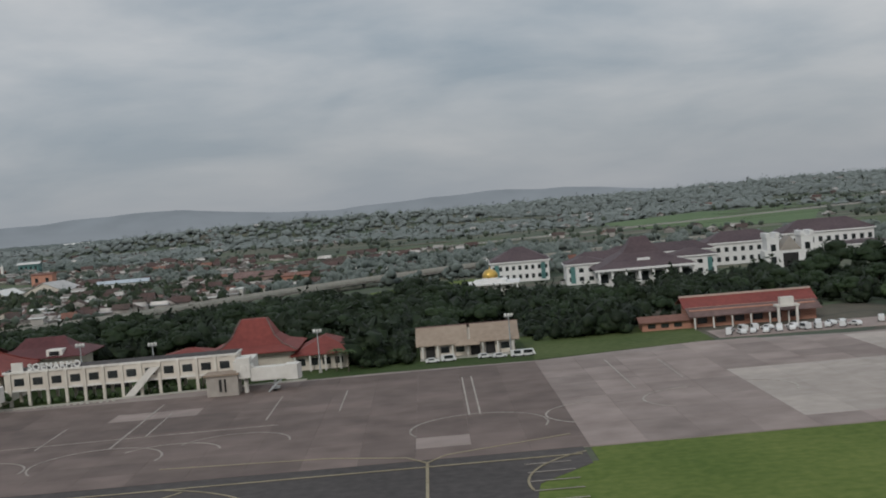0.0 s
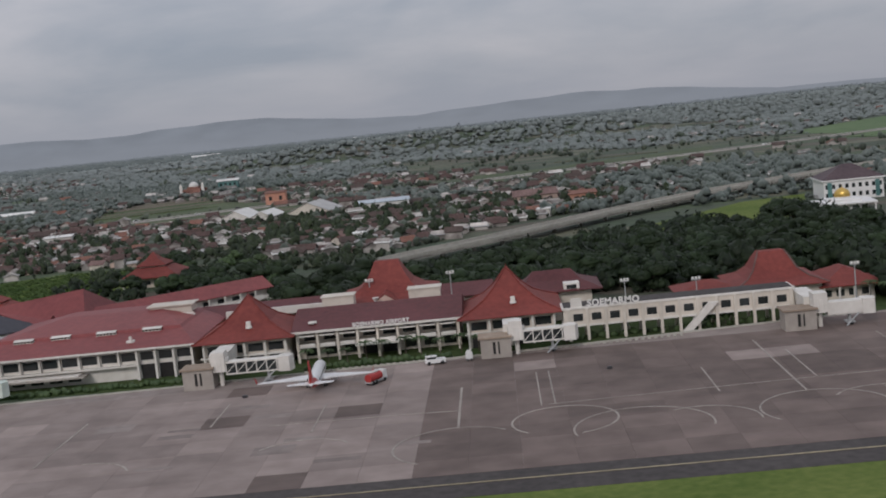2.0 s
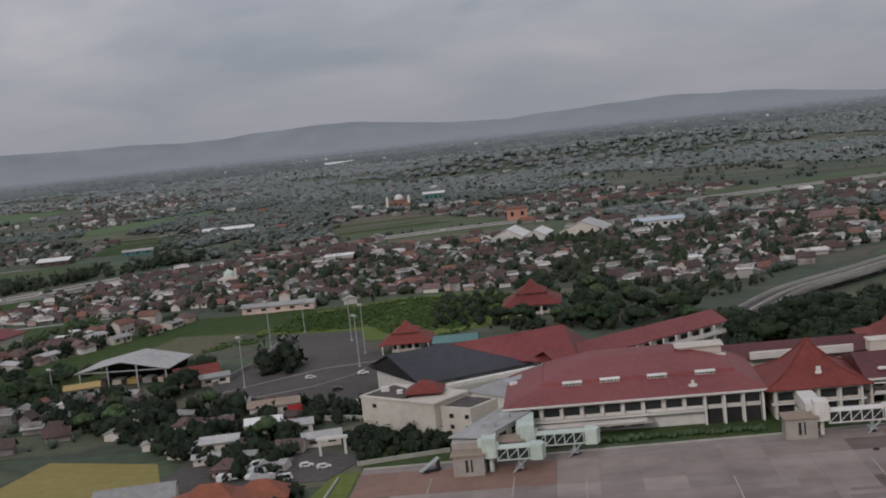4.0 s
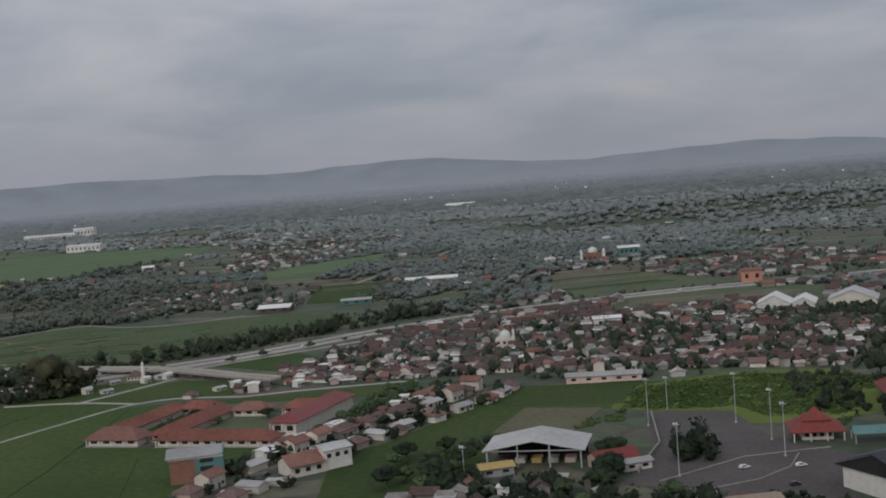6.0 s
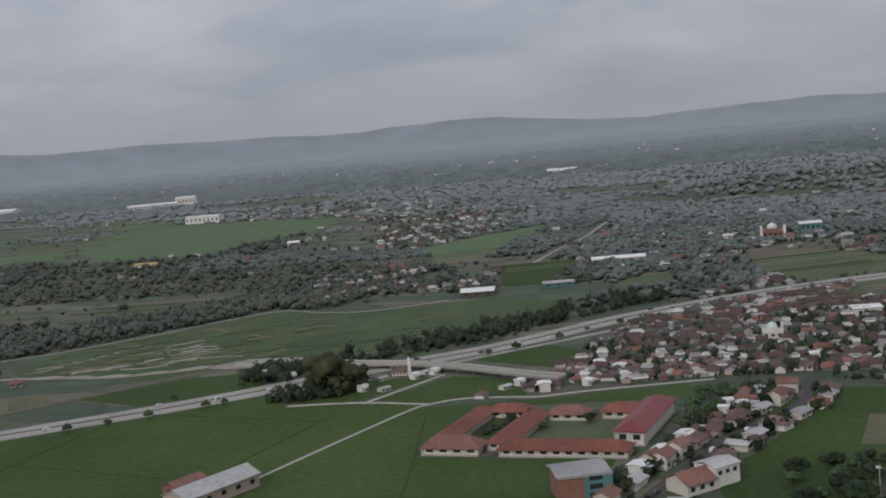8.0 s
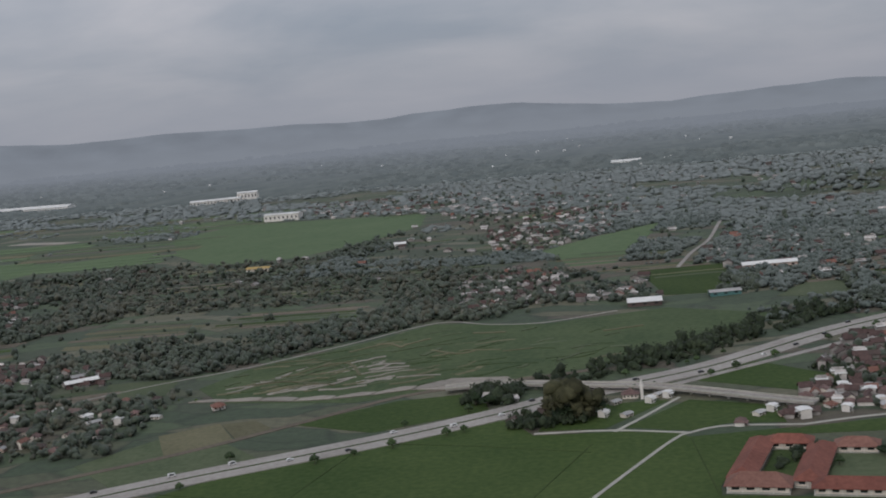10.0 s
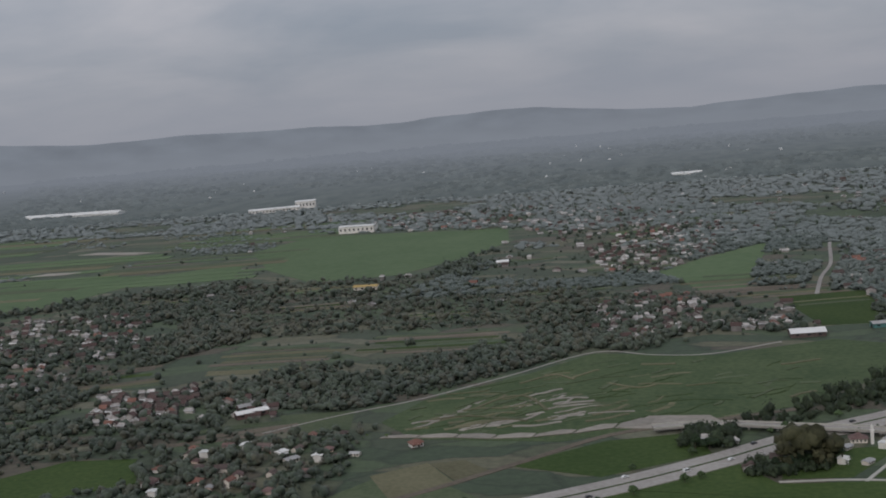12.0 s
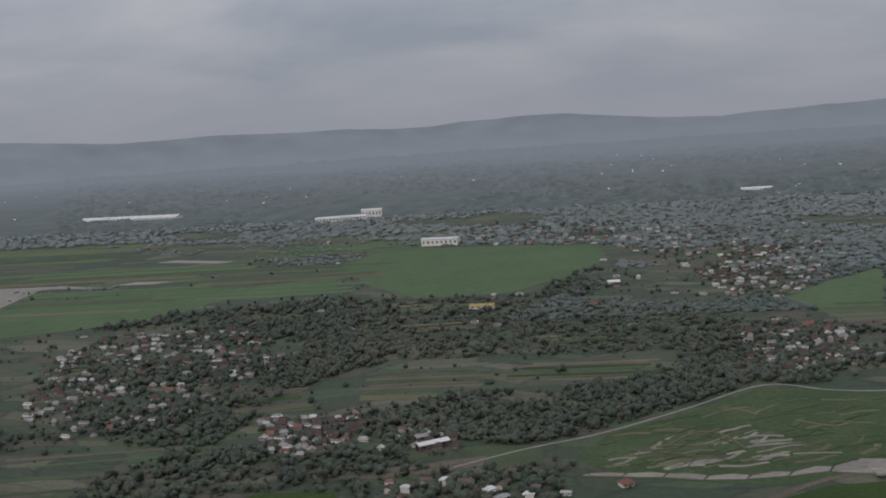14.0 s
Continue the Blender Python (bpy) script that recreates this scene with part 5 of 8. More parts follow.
part("body", Shape().box(-1.5, -0.6, 0.25, 1.5, 0.6, 0.8).box(-1.4, -0.5, 0.8, 0.2, 0.5, 1.25), M["car_white"], tg)
part("window_band", Shape().box(-1.3, -0.515, 0.85, 0.1, 0.515, 1.15), M["glass"], tg)
wheels(tg, (-1.0, 1.0), 0.56, 0.27)
sv = thing("ground_power_unit", -79.2, 173.6, 0.1, 0, "small white ground power unit", "vehicle")
part("body", Shape().box(-0.5, -0.4, 0.25, 0.5, 0.4, 1.25).box(-0.35, -0.3, 1.25, 0.35, 0.3, 1.55), M["car_white"], sv)
wheels(sv, (-0.3, 0.3), 0.35, 0.18)
st = thing("boarding_stairs", -172.5, 168.5, 0.1, 30, "dark mobile boarding stairs on the apron", "vehicle")
part("ramp", Shape().add([(-1.6, -0.5, 0.3), (1.4, -0.5, 1.9), (1.4, 0.5, 1.9), (-1.6, 0.5, 0.3), (-1.6, -0.5, 0.15), (1.4, -0.5, 1.7), (1.4, 0.5, 1.7), (-1.6, 0.5, 0.15)], [(0, 1, 2, 3), (7, 6, 5, 4), (0, 4, 5, 1), (1, 5, 6, 2), (2, 6, 7, 3), (3, 7, 4, 0)]), M["steel"], st)
part("base", Shape().box(-1.2, -0.6, 0.2, 1.5, 0.6, 0.5).box(1.1, -0.45, 0.5, 1.4, 0.45, 1.75), M["car_dark"], st)
wheels(st, (-0.8, 1.1), 0.55, 0.2)
for x, y in ((-110.5, 163), (-60, 160)):
    ob = new("chock_box", Shape().box(-0.35, -0.25, 0, 0.35, 0.25, 0.3).box(-0.3, -0.2, 0.3, 0.3, 0.2, 0.36).mesh("chock_box", M["car_dark"]))
    ob.matrix_basis = pose(x, y, 0.1)
    tagged(ob, "small dark box standing on the apron", "box")


# floodlight masts beside the terminal
def mast(x, y, h, label="tall grey floodlight mast", heads=3):
    m = thing("floodlight_mast", x, y, 0, 0, label, "mast", "floodlight masts")
    part("base", Shape().cyl(0, 0, 0, 0.5, 0.32, 0.3, 8), M["path"], m)
    part("pole", Shape().cyl(0, 0, 0.5, h, 0.14, 0.08, 8), M["steel"], m)
    part("crossbar", Shape().box(-0.7, -0.06, h - 0.1, 0.7, 0.06, h + 0.1), M["steel"], m)
    for k in range(heads):
        part("lamp", Shape().box(-0.65 + 0.5 * k, -0.22, h + 0.1, -0.3 + 0.5 * k, 0.1, h + 0.45), M["tin_white"], m)
    return m


for x, y, h in ((-54.5, 186, 7.6), (-18.5, 188.5, 6.4), (11.5, 191.5, 6.0), (-82, 200, 9.5), (-96, 203, 9.0), (-43.5, 186, 6.8)):
    mast(x, y, h)
for x, y, h in ((-223, 280, 11), (-203, 279, 11.5), (-218, 236, 10.5), (-218, 296, 8), (-197, 262, 11), (-196, 248, 11), (-262, 243, 6)):
    mast(x, y, h, "tall slim light mast beside the car park", 2)


# ---------------------------------------------------------------- buildings beside the apron
hb = thing("apron_office", 4.8, 196.5, 0, -1.5, "low apron office with a faded brown tile roof", "office")
part("wall", Shape().gable_wall(-7.6, -3.2, 7.6, 4.0, 0, 2.5, 4.2), M["cream"], hb)
part("roof", Shape().gable(-8.2, -4.4, 0.1, 5.0, 2.3, 4.75).gable(0.5, -4.4, 8.3, 5.0, 2.35, 4.8), M["brownroof"], hb)
part("ridge", Shape().box(0.1, -4.3, 2.4, 0.5, 5.0, 2.5).box(-8.2, 0.2, 4.7, 8.3, 0.4, 4.85), M["clay"], hb)
part("porch_roof", Shape().hip(-2.0, -6.0, 2.0, -3.8, 2.2, 2.9), M["brownroof"], hb)
for k in range(7):
    part("pillar", Shape().box(-7.3 + 2.4 * k, -4.3, 0, -7.05 + 2.4 * k, -4.05, 2.3), M["white"], hb)
    if k in (1, 2, 5):
        window(hb, -6.0 + 2.4 * k, -3.25, 0.7, 1.6, 1.2)
    elif k < 6:
        part("opening", Shape().box(-6.7 + 2.4 * k, -3.28, 0, -5.2 + 2.4 * k, -3.21, 2.1), M["dark"], hb)
part("terrace", Shape().box(-7.6, -5.4, 0, 7.8, -3.2, 0.16), M["path"], hb)
for k, (x, y) in enumerate(((-1, 188.5), (1.5, 188.8), (9.5, 188.0), (12.3, 187.5), (7.2, 188.9), (13.8, 187.6))):
    park(k % 2, x, y, 5, 0.04)

fs = thing("fire_station", 0, 0, 0, -3.5, "long orange-red airport building with a stepped red roof", "building")
fs.location = (36, 207, 0)
part("wall", Shape().box(7, -2.5, 0, 28, 7.5, 2.9).box(-1.2, -3.2, 0, 7, 2.2, 1.5), M["orange"], fs)
part("roof", Shape().gable(6.2, -0.8, 28.8, 8.6, 3.1, 4.6), M["redtile"], fs)
part("ridge", Shape().box(6.2, 3.6, 4.5, 28.8, 4.2, 4.8), M["pink"], fs)
part("lower_roof", Shape().add([(6.5, -5.0, 2.1), (28.5, -5.0, 2.1), (28.5, -0.6, 3.2), (6.5, -0.6, 3.2), (6.5, -5.0, 1.95), (28.5, -5.0, 1.95), (28.5, -0.6, 3.05), (6.5, -0.6, 3.05)], [(0, 1, 2, 3), (7, 6, 5, 4), (0, 4, 5, 1), (1, 5, 6, 2), (2, 6, 7, 3), (3, 7, 4, 0)]), M["clay"], fs)
part("clerestory", Shape().box(7, -0.7, 2.6, 28, 7.5, 3.2), M["orange"], fs)
part("annex_roof", Shape().gable(-1.8, -4.0, 7.4, 2.8, 1.6, 2.3), M["clay_orange"], fs)
for k in range(6):
    window(fs, 9 + 3.1 * k, -2.55, 0.5, 1.9, 1.2)
    part("pillar", Shape().box(7.3 + 3.1 * k, -4.9, 0, 7.55 + 3.1 * k, -4.65, 2.0), M["white"], fs)
for k in range(3):
    window(fs, 0.4 + 2.2 * k, -3.25, 0.4, 1.5, 0.9)
part("porch", Shape().box(20.6, -7.2, 0, 21.0, -6.8, 2.9).box(23.6, -7.2, 0, 24.0, -6.8, 2.9).box(20.4, -7.4, 2.9, 24.2, -5.0, 3.2).box(21.2, -7.0, 3.2, 23.4, -5.4, 4.4), M["white"], fs, "white porch tower")
rng = random.Random(9)
for k in range(34):
    x = 46 + 0.98 * k + (4 if k > 20 else 0)
    park(rng.choice((0, 0, 1, 1, 0)), x, 192.0 - 0.07 * (x - 46) + (1.7 if k % 2 else -1.2) + rng.uniform(-0.4, 0.4), rng.uniform(60, 120), 0.1)
sheet("hardstand", [(44, 188.6), (92, 185), (92, 197), (44, 198)], 0.1, M["slab_mid"], "grey concrete parking strip below the orange building", "pavement")


# white halls with dark roofs beyond the trees
def white_block(name, cx, cy, w, d, h, roof, turn, label, rows=2, cols=8, fins=False):
    b = thing(name, cx, cy, 0, turn, label, "hall", "white halls")
    part("wall", Shape().box(-w / 2, -d / 2, 0, w / 2, d / 2, h), M["hall_white"], b)
    part("cornice", Shape().box(-w / 2 - 0.5, -d / 2 - 0.5, h, w / 2 + 0.5, d / 2 + 0.5, h + 0.35), M["hall_white"], b)
    part("roof", Shape().hip(-w / 2 - 0.3, -d / 2 - 0.3, w / 2 + 0.3, d / 2 + 0.3, h + 0.5, h + 0.4 + roof, 0.14, min(w, d) / 2), M["darkroof"], b, "dark purple-brown tile roof")
    for r in range(rows):
        for k in range(cols):
            window(b, -w / 2 + w * (k + 0.5) / cols, -d / 2 - 0.04, 0.8 + r * (h - 0.6) / rows, w / cols * 0.55, (h - 0.8) / rows * 0.6)
    if fins:
        for s in (-1, 1):
            part("end_fin", Shape().prism([(-d / 2 - 1.2, 0), (d / 2 + 1.2, 0), (d / 2 + 1.2, h), (0, h + roof + 0.8), (-d / 2 - 1.2, h)], 0, 0.9), M["hall_white"], b, "white gable end fin")
            fin = b.children[-1]
            fin.data.transform(Matrix(((0, 0, 1, -w / 2 - 0.9 if s < 0 else w / 2), (1, 0, 0, 0), (0, 1, 0, 0), (0, 0, 0, 1))))
            part("glass_strip", Shape().box(s * (w / 2 - 1.6) - 0.6, -d / 2 - 0.08, 0.4, s * (w / 2 - 1.6) + 0.6, -d / 2 - 0.02, h - 0.4), M["teal"], b, "tall teal glass strip")
    return b


white_block("hall", 24.8, 342, 16, 14, 5.4, 3.6, -3, "white two-storey hall with a dark hip roof", 2, 9, True)
white_block("hall", 39.5, 314, 10, 10, 5.0, 1.6, -2, "white entrance block with tall teal glass", 2, 4, True)
white_block("hall", 66.6, 311, 11, 10, 5.0, 1.6, -2, "white entrance block with tall teal glass", 2, 4, True)
white_block("hall", 86, 338, 20, 11, 5.8, 2.8, -3, "long white hall with a dark hip roof", 2, 9)
white_block("hall", 111, 342, 25, 12, 6.6, 3.2, -3, "long white hall with a dark hip roof", 2, 11)
white_block("hall", 118, 330, 14, 10, 3.0, 0.8, -3, "low white hall beside the long hall", 1, 6)
white_block("hall", 62, 334, 30, 9, 5.0, 2.2, -3, "long low hall with a dark roof behind the main hall", 1, 12)
white_block("hall", 47, 329, 18, 8, 4.6, 2.0, -3, "low linking hall with a dark roof", 1, 7)
mj = thing("main_hall", 52.5, 306, 0, -2, "large white hall under a tall dark joglo roof", "hall")
part("wall", Shape().box(-10, -9, 0, 10, 9, 4.6), M["hall_white"], mj)
part("roof", Shape().rings([(-12.5, -12, 12.5, 12, 4.5), (-12.5, -12, 12.5, 12, 4.75), (-8.2, -7.4, 8.2, 7.4, 6.4), (-4.6, -3.9, 4.6, 3.9, 8.4), (-2.9, -2.1, 2.9, 2.1, 10.7), (-2.1, -0.7, 2.1, 0.7, 12.4), (-2.0, -0.1, 2.0, 0.1, 12.5)]), M["darkroof"], mj, "tall dark purple-brown joglo roof")
part("fascia", Shape().box(-12.6, -12.15, 4.2, 12.6, -12, 4.8), M["hall_white"], mj)
mj.scale = (1.0, 1.0, 0.9)
part("emblem", Shape().box(-1.6, -8.0, 6.3, 1.6, -7.8, 7.0), M["hall_white"], mj, "small white sign on the roof")
for k in range(8):
    part("pillar", Shape().box(-11.8 + 3.3 * k, -11.6, 0, -11.2 + 3.3 * k, -11, 4.4), M["hall_white"], mj)
    if k < 7:
        window(mj, -10 + 3.3 * k, -9.05, 0.6, 2.2, 3.0)
gt = thing("gate_building", 92, 312, 0, -4, "white gate building with stepped gables", "building")
part("wall", Shape().box(-6, -3, 0, 6, 3, 3.6).prism([(-5.4, -3.2), (-2.6, -3.2), (-2.6, 3.2), (-5.4, 3.2)], 0, 6.4).prism([(2.6, -3.2), (5.4, -3.2), (5.4, 3.2), (2.6, 3.2)], 0, 6.4), M["hall_white"], gt)
part("gable", Shape().add([(-2.6, -3.1, 3.6), (2.6, -3.1, 3.6), (0, -3.1, 6.6), (-2.6, 3.1, 3.6), (2.6, 3.1, 3.6), (0, 3.1, 6.6)], [(0, 1, 2), (5, 4, 3), (0, 3, 4, 1), (1, 4, 5, 2), (2, 5, 3, 0)]), M["greyclad"], gt)
for s in (-1, 1):
    part("battlement", Shape().box(s * 4 - 1.6, -3.4, 6.4, s * 4 - 0.6, 3.4, 7.4).box(s * 4 + 0.6, -3.4, 6.4, s * 4 + 1.6, 3.4, 7.4), M["hall_white"], gt)
    for k in range(2):
        window(gt, s * 4, -3.25, 0.8 + 2.6 * k, 1.4, 1.7)
part("opening", Shape().box(-1.8, -3.06, 0, 1.8, -3.01, 3.0), M["dark"], gt)
gt.scale = (1.08, 1.0, 1.2)

mq = thing("mosque", 15, 313, 0, -6, "white mosque with a golden dome", "mosque")
part("wall", Shape().box(-5.5, -4.5, 0, 5.5, 4.5, 2.0), M["hall_white"], mq)
part("roof", Shape().box(-7.5, -6.4, 2.0, 7.5, 6.4, 2.35).box(-4.2, -3.6, 2.35, 4.2, 3.6, 3.0), M["hall_white"], mq)
part("drum", Shape().cyl(0, 0, 3.0, 3.5, 2.1, 2.1, 18), M["hall_white"], mq)
part("dome", Shape().dome(0, 0, 3.5, 2.0, 2.2, 20, 8), M["gold"], mq, "golden dome")
part("finial", Shape().cyl(0, 0, 5.8, 6.7, 0.1, 0.02, 6), M["gold"], mq)
for k in range(5):
    window(mq, -4.4 + 2.2 * k, -4.55, 0.4, 1.3, 1.2)
for s in (-1, 1):
    part("pillar", Shape().box(s * 7 - 0.2, -6.1, 0, s * 7 + 0.2, -5.7, 2.0), M["hall_white"], mq)

# west end of the airport
wb = thing("office_block", 0, 0, 0, 0, "cream office block with a small red hip roof", "office")
part("wall", Shape().prism([(-187, 197.5), (-173.5, 188), (-168.5, 195), (-182, 204.5)], 0, 5.2), M["cream"], wb)
part("parapet", Shape().prism([(-187.3, 197.5), (-173.4, 187.6), (-168.2, 195), (-182, 205)], 5.2, 5.5), M["cream"], wb)
part("stair_tower", Shape().prism([(-172.6, 189), (-167.5, 186), (-163.5, 191.5), (-168.8, 195.2)], 0, 4.6), M["cream"], wb)
sm = part("roof", Shape().hip(-2.8, -2.4, 2.8, 2.4, 5.5, 7.0), M["redtile"], wb, "small red hip roof")
sm.location, sm.scale = (-175.6, 195.4, 0.1), (1.15, 1.15, 1.1)
part("roof_deck", Shape().prism([(-186.2, 197.6), (-178.6, 192.2), (-176.2, 195.8), (-182, 203.4)], 5.5, 5.56), M["lot"], wb, "stained grey flat roof")
part("roof_deck", Shape().prism([(-172.0, 189.2), (-167.6, 186.7), (-164.2, 191.4), (-168.7, 194.4)], 4.6, 4.66), M["lot"], wb, "stained grey flat roof")
part("roof_unit", Shape().box(-183.6, 198.6, 5.56, -182.2, 199.8, 6.3), M["white"], wb)
part("roof_unit", Shape().box(-180.6, 196.2, 5.56, -179.6, 197.2, 6.1), M["white"], wb)
for k in range(2):
    for r in range(2):
        window(wb, -170.8 + 2.6 * k, 187.8 - 1.5 * k, 1.0 + 1.8 * r, 0.9, 0.8, -30)
window(wb, -184.5, 195.6, 3.6, 1.0, 0.8, -35)
rb = thing("terminal_link", 0, 0, 0, 0, "flat white roofed link range behind the wing", "terminal")
part("wall", Shape().prism([(-168, 195.6), (-160, 188.5), (-147, 206), (-155, 214)], 0, 4.9), M["white"], rb)
part("roof", Shape().prism([(-168.6, 195.8), (-160, 188), (-146.4, 206), (-155, 214.6)], 4.9, 5.1), M["tin"], rb)
for k in range(4):
    part("roof_unit", Shape().box(-161.5 + 3.2 * k, 196.6 + 3.6 * k, 5.1, -160.2 + 3.2 * k, 197.8 + 3.6 * k, 5.7), M["white"], rb)
part("duct", Shape().prism([(-163, 199), (-161.5, 197.5), (-152, 209), (-153.5, 210.5)], 5.1, 5.7), M["steel"], rb)
bh = thing("black_roof_hall", 0, 0, 0, 0, "hall under a black sheet roof and a red wedge", "hall")
part("roof", Shape().add([(-181, 207, 4.4), (-161, 217.5, 4.4), (-178, 224, 8.2), (-188, 217, 8.2), (-181, 207, 4.2), (-161, 217.5, 4.2), (-178, 224, 8.0), (-188, 217, 8.0), (-194, 227, 4.2), (-184, 234, 4.2)],
                         [(0, 1, 2, 3), (0, 4, 5, 1), (1, 5, 6, 2), (3, 2, 9, 8), (4, 7, 6, 5), (7, 8, 9, 6), (0, 3, 7, 4), (2, 6, 9), (3, 8, 7)]), M["black"], bh, "black sheet roof")
part("wall", Shape().prism([(-181.5, 209), (-163, 219), (-182, 232), (-191.5, 225)], 0, 4.2), M["white"], bh)
part("gable", Shape().add([(-181.6, 208.6, 4.2), (-193, 226, 4.2), (-187.6, 217.2, 7.9), (-181.2, 209, 4.2), (-192.6, 226.4, 4.2), (-187.2, 217.4, 7.9)], [(0, 2, 1), (3, 4, 5), (0, 3, 5, 2), (1, 2, 5, 4), (0, 1, 4, 3)]), M["dark"], bh)
part("red_roof", Shape().add([(-177, 228, 7.2), (-155, 222, 10.2), (-152.5, 213.5, 4.6), (-163, 217.6, 4.9), (-177, 228, 7.0), (-155, 222, 10.0), (-152.5, 213.5, 4.4), (-163, 217.6, 4.7), (-170, 238, 4.4), (-150, 232, 4.4)],
                             [(0, 3, 2, 1), (4, 5, 6, 7), (3, 7, 6, 2), (0, 4, 7, 3), (0, 1, 9, 8), (1, 2, 6, 5), (1, 5, 9), (0, 8, 4), (4, 8, 9, 5), (1, 9, 2), (5, 6, 9)]), M["redmetal"], bh, "sloping red wedge roof")
bh.location.x = 3.0
part("white_rim", Shape().prism([(-180, 205.6), (-161, 216), (-160.2, 214.8), (-179.4, 204.4)], 3.4, 4.1), M["white"], bh)
lr = thing("long_red_range", -138.5, 230, 0, 39, "long narrow building under a red sheet roof", "building")
part("wall", Shape().box(-21.5, -3.0, 0, 20, 3.2, 4.6), M["white"], lr)
part("roof", Shape().gable(-22.5, -4.2, 21, 4.4, 4.7, 6.7), M["redmetal"], lr)
part("gallery", Shape().box(-21.5, -4.6, 2.6, 20, -3.0, 2.8).box(-21.5, -4.6, 2.8, 20, -4.45, 3.4), M["white"], lr)
for k in range(12):
    window(lr, -19 + 3.2 * k, -3.05, 3.0, 2.0, 1.1)
    part("pillar", Shape().box(-20.8 + 3.4 * k, -4.5, 0, -20.5 + 3.4 * k, -4.2, 4.5), M["white"], lr)


def tiered(x, y, s, label, turn=0):
    p = thing("tiered_pavilion", x, y, 0, turn, label, "pavilion", "tiered pavilions")
    part("wall", Shape().box(-4 * s, -4 * s, 0, 4 * s, 4 * s, 2.6 * s), M["cream"], p)
    part("roof", Shape().rings([(-7 * s, -6.4 * s, 7 * s, 6.4 * s, 2.4 * s), (-7 * s, -6.4 * s, 7 * s, 6.4 * s, 2.6 * s), (-3.6 * s, -3.4 * s, 3.6 * s, 3.4 * s, 4.6 * s)]), M["redtile"], p)
    part("lantern", Shape().box(-2.9 * s, -2.7 * s, 4.5 * s, 2.9 * s, 2.7 * s, 5.0 * s), M["cream"], p)
    part("upper_roof", Shape().rings([(-3.7 * s, -3.5 * s, 3.7 * s, 3.5 * s, 4.9 * s), (-3.7 * s, -3.5 * s, 3.7 * s, 3.5 * s, 5.05 * s), (-1.6 * s, -1.5 * s, 1.6 * s, 1.5 * s, 6.3 * s), (-0.06, -0.06, 0.06, 0.06, 8.0 * s)]), M["redtile"], p)
    for k in range(4):
        part("pillar", Shape().box((-6.4 + 4.2 * k) * s, -6.1 * s, 0, (-6.1 + 4.2 * k) * s, -5.8 * s, 2.5 * s), M["white"], p)
        window(p, (-2.8 + 1.9 * k) * s, -4.05 * s, 0.6, 1.3 * s, 1.2)
    return p


tiered(-160, 298, 1.05, "tiered red roofed pavilion among trees")
tiered(-187.5, 264, 0.82, "tiered red roofed pavilion beside the car park")
yp = thing("yard_pavilion", -200.5, 152.5, 0, 8, "low pavilion under a broad orange tile roof", "pavilion")
part("wall", Shape().box(-5.6, -3.8, 0, 5.6, 3.8, 2.3), M["cream"], yp)
part("roof", Shape().rings([(-7.4, -5.6, 7.4, 5.6, 2.2), (-7.4, -5.6, 7.4, 5.6, 2.35), (-3.2, -2.4, 3.2, 2.4, 4.1), (-1.4, -0.08, 1.4, 0.08, 5.6)]), M["orange_tile"], yp, "broad orange tile hip roof")
part("wing_roof", Shape().hip(2.4, 1.2, 10.2, 7.2, 2.1, 4.2), M["orange_tile"], yp)
part("wing_wall", Shape().box(3.2, 2.0, 0, 9.4, 6.4, 2.05), M["cream"], yp)
for k in range(5):
    part("pillar", Shape().box(-7.0 + 3.4 * k, -5.2, 0, -6.75 + 3.4 * k, -4.95, 2.25), M["white"], yp)
    window(yp, -4.4 + 2.2 * k, -3.85, 0.6, 1.3, 1.2)
gs = thing("gate_stall", -176, 258, 0, 0, "open stall under a teal sheet roof", "shelter")
part("roof", Shape().gable(-5, -3, 5, 3, 2.3, 3.4), M["teal"], gs)
for x in (-4.6, 4.6):
    for y in (-2.6, 2.6):
        part("post", Shape().box(x - 0.1, y - 0.1, 0, x + 0.1, y + 0.1, 2.3), M["steel"], gs)

# car park and open canopy
sheet("car_park", [(-229, 232), (-205, 222), (-188, 222), (-180, 246), (-196, 262), (-203, 292), (-224, 296), (-222, 262)], 0.09, M["lot"], "worn dark asphalt car park", "pavement")
sheet("access_road", [(-205, 222), (-188, 205), (-184, 208), (-188, 222)], 0.095, M["lot"], "asphalt road to the car park", "road")
pw = Shape()
pw.strip([(-222, 233), (-204, 249), (-186, 254)], 0.25, 0, 0.25)
pw.strip([(-226, 240), (-221, 262), (-222, 292)], 0.3, 0, 0.9)
single("wall_car_park", pw, M["road"], "low grey wall round the car park", "wall", "structure")
cp = thing("market_canopy", -247, 253, 0, -5, "open market hall under a pale metal gable roof", "shed")
part("roof", Shape().gable(-11, -7, 11, 7, 3.9, 6.0, 0.16, "y"), M["tin"], cp)
for x in (-10, -3.4, 3.4, 10):
    for y in (-6.4, 6.4):
        part("post", Shape().box(x - 0.15, y - 0.15, 0, x + 0.15, y + 0.15, 3.9 + 2.0 * (1 - abs(x) / 11)), M["steel"], cp)
part("back_wall", Shape().box(-10, 5.6, 0, 10, 5.9, 3.2), M["dark"], cp)
part("truss", Shape().box(-10.5, -6.6, 3.7, 10.5, -6.4, 3.95), M["steel"], cp)
for k in range(5):
    part("stall", Shape().box(-8.5 + 3.6 * k, -2, 0, -6.3 + 3.6 * k, 1, 1.1), M[("clay", "cream", "ochre", "tin", "pink")[k]], cp)


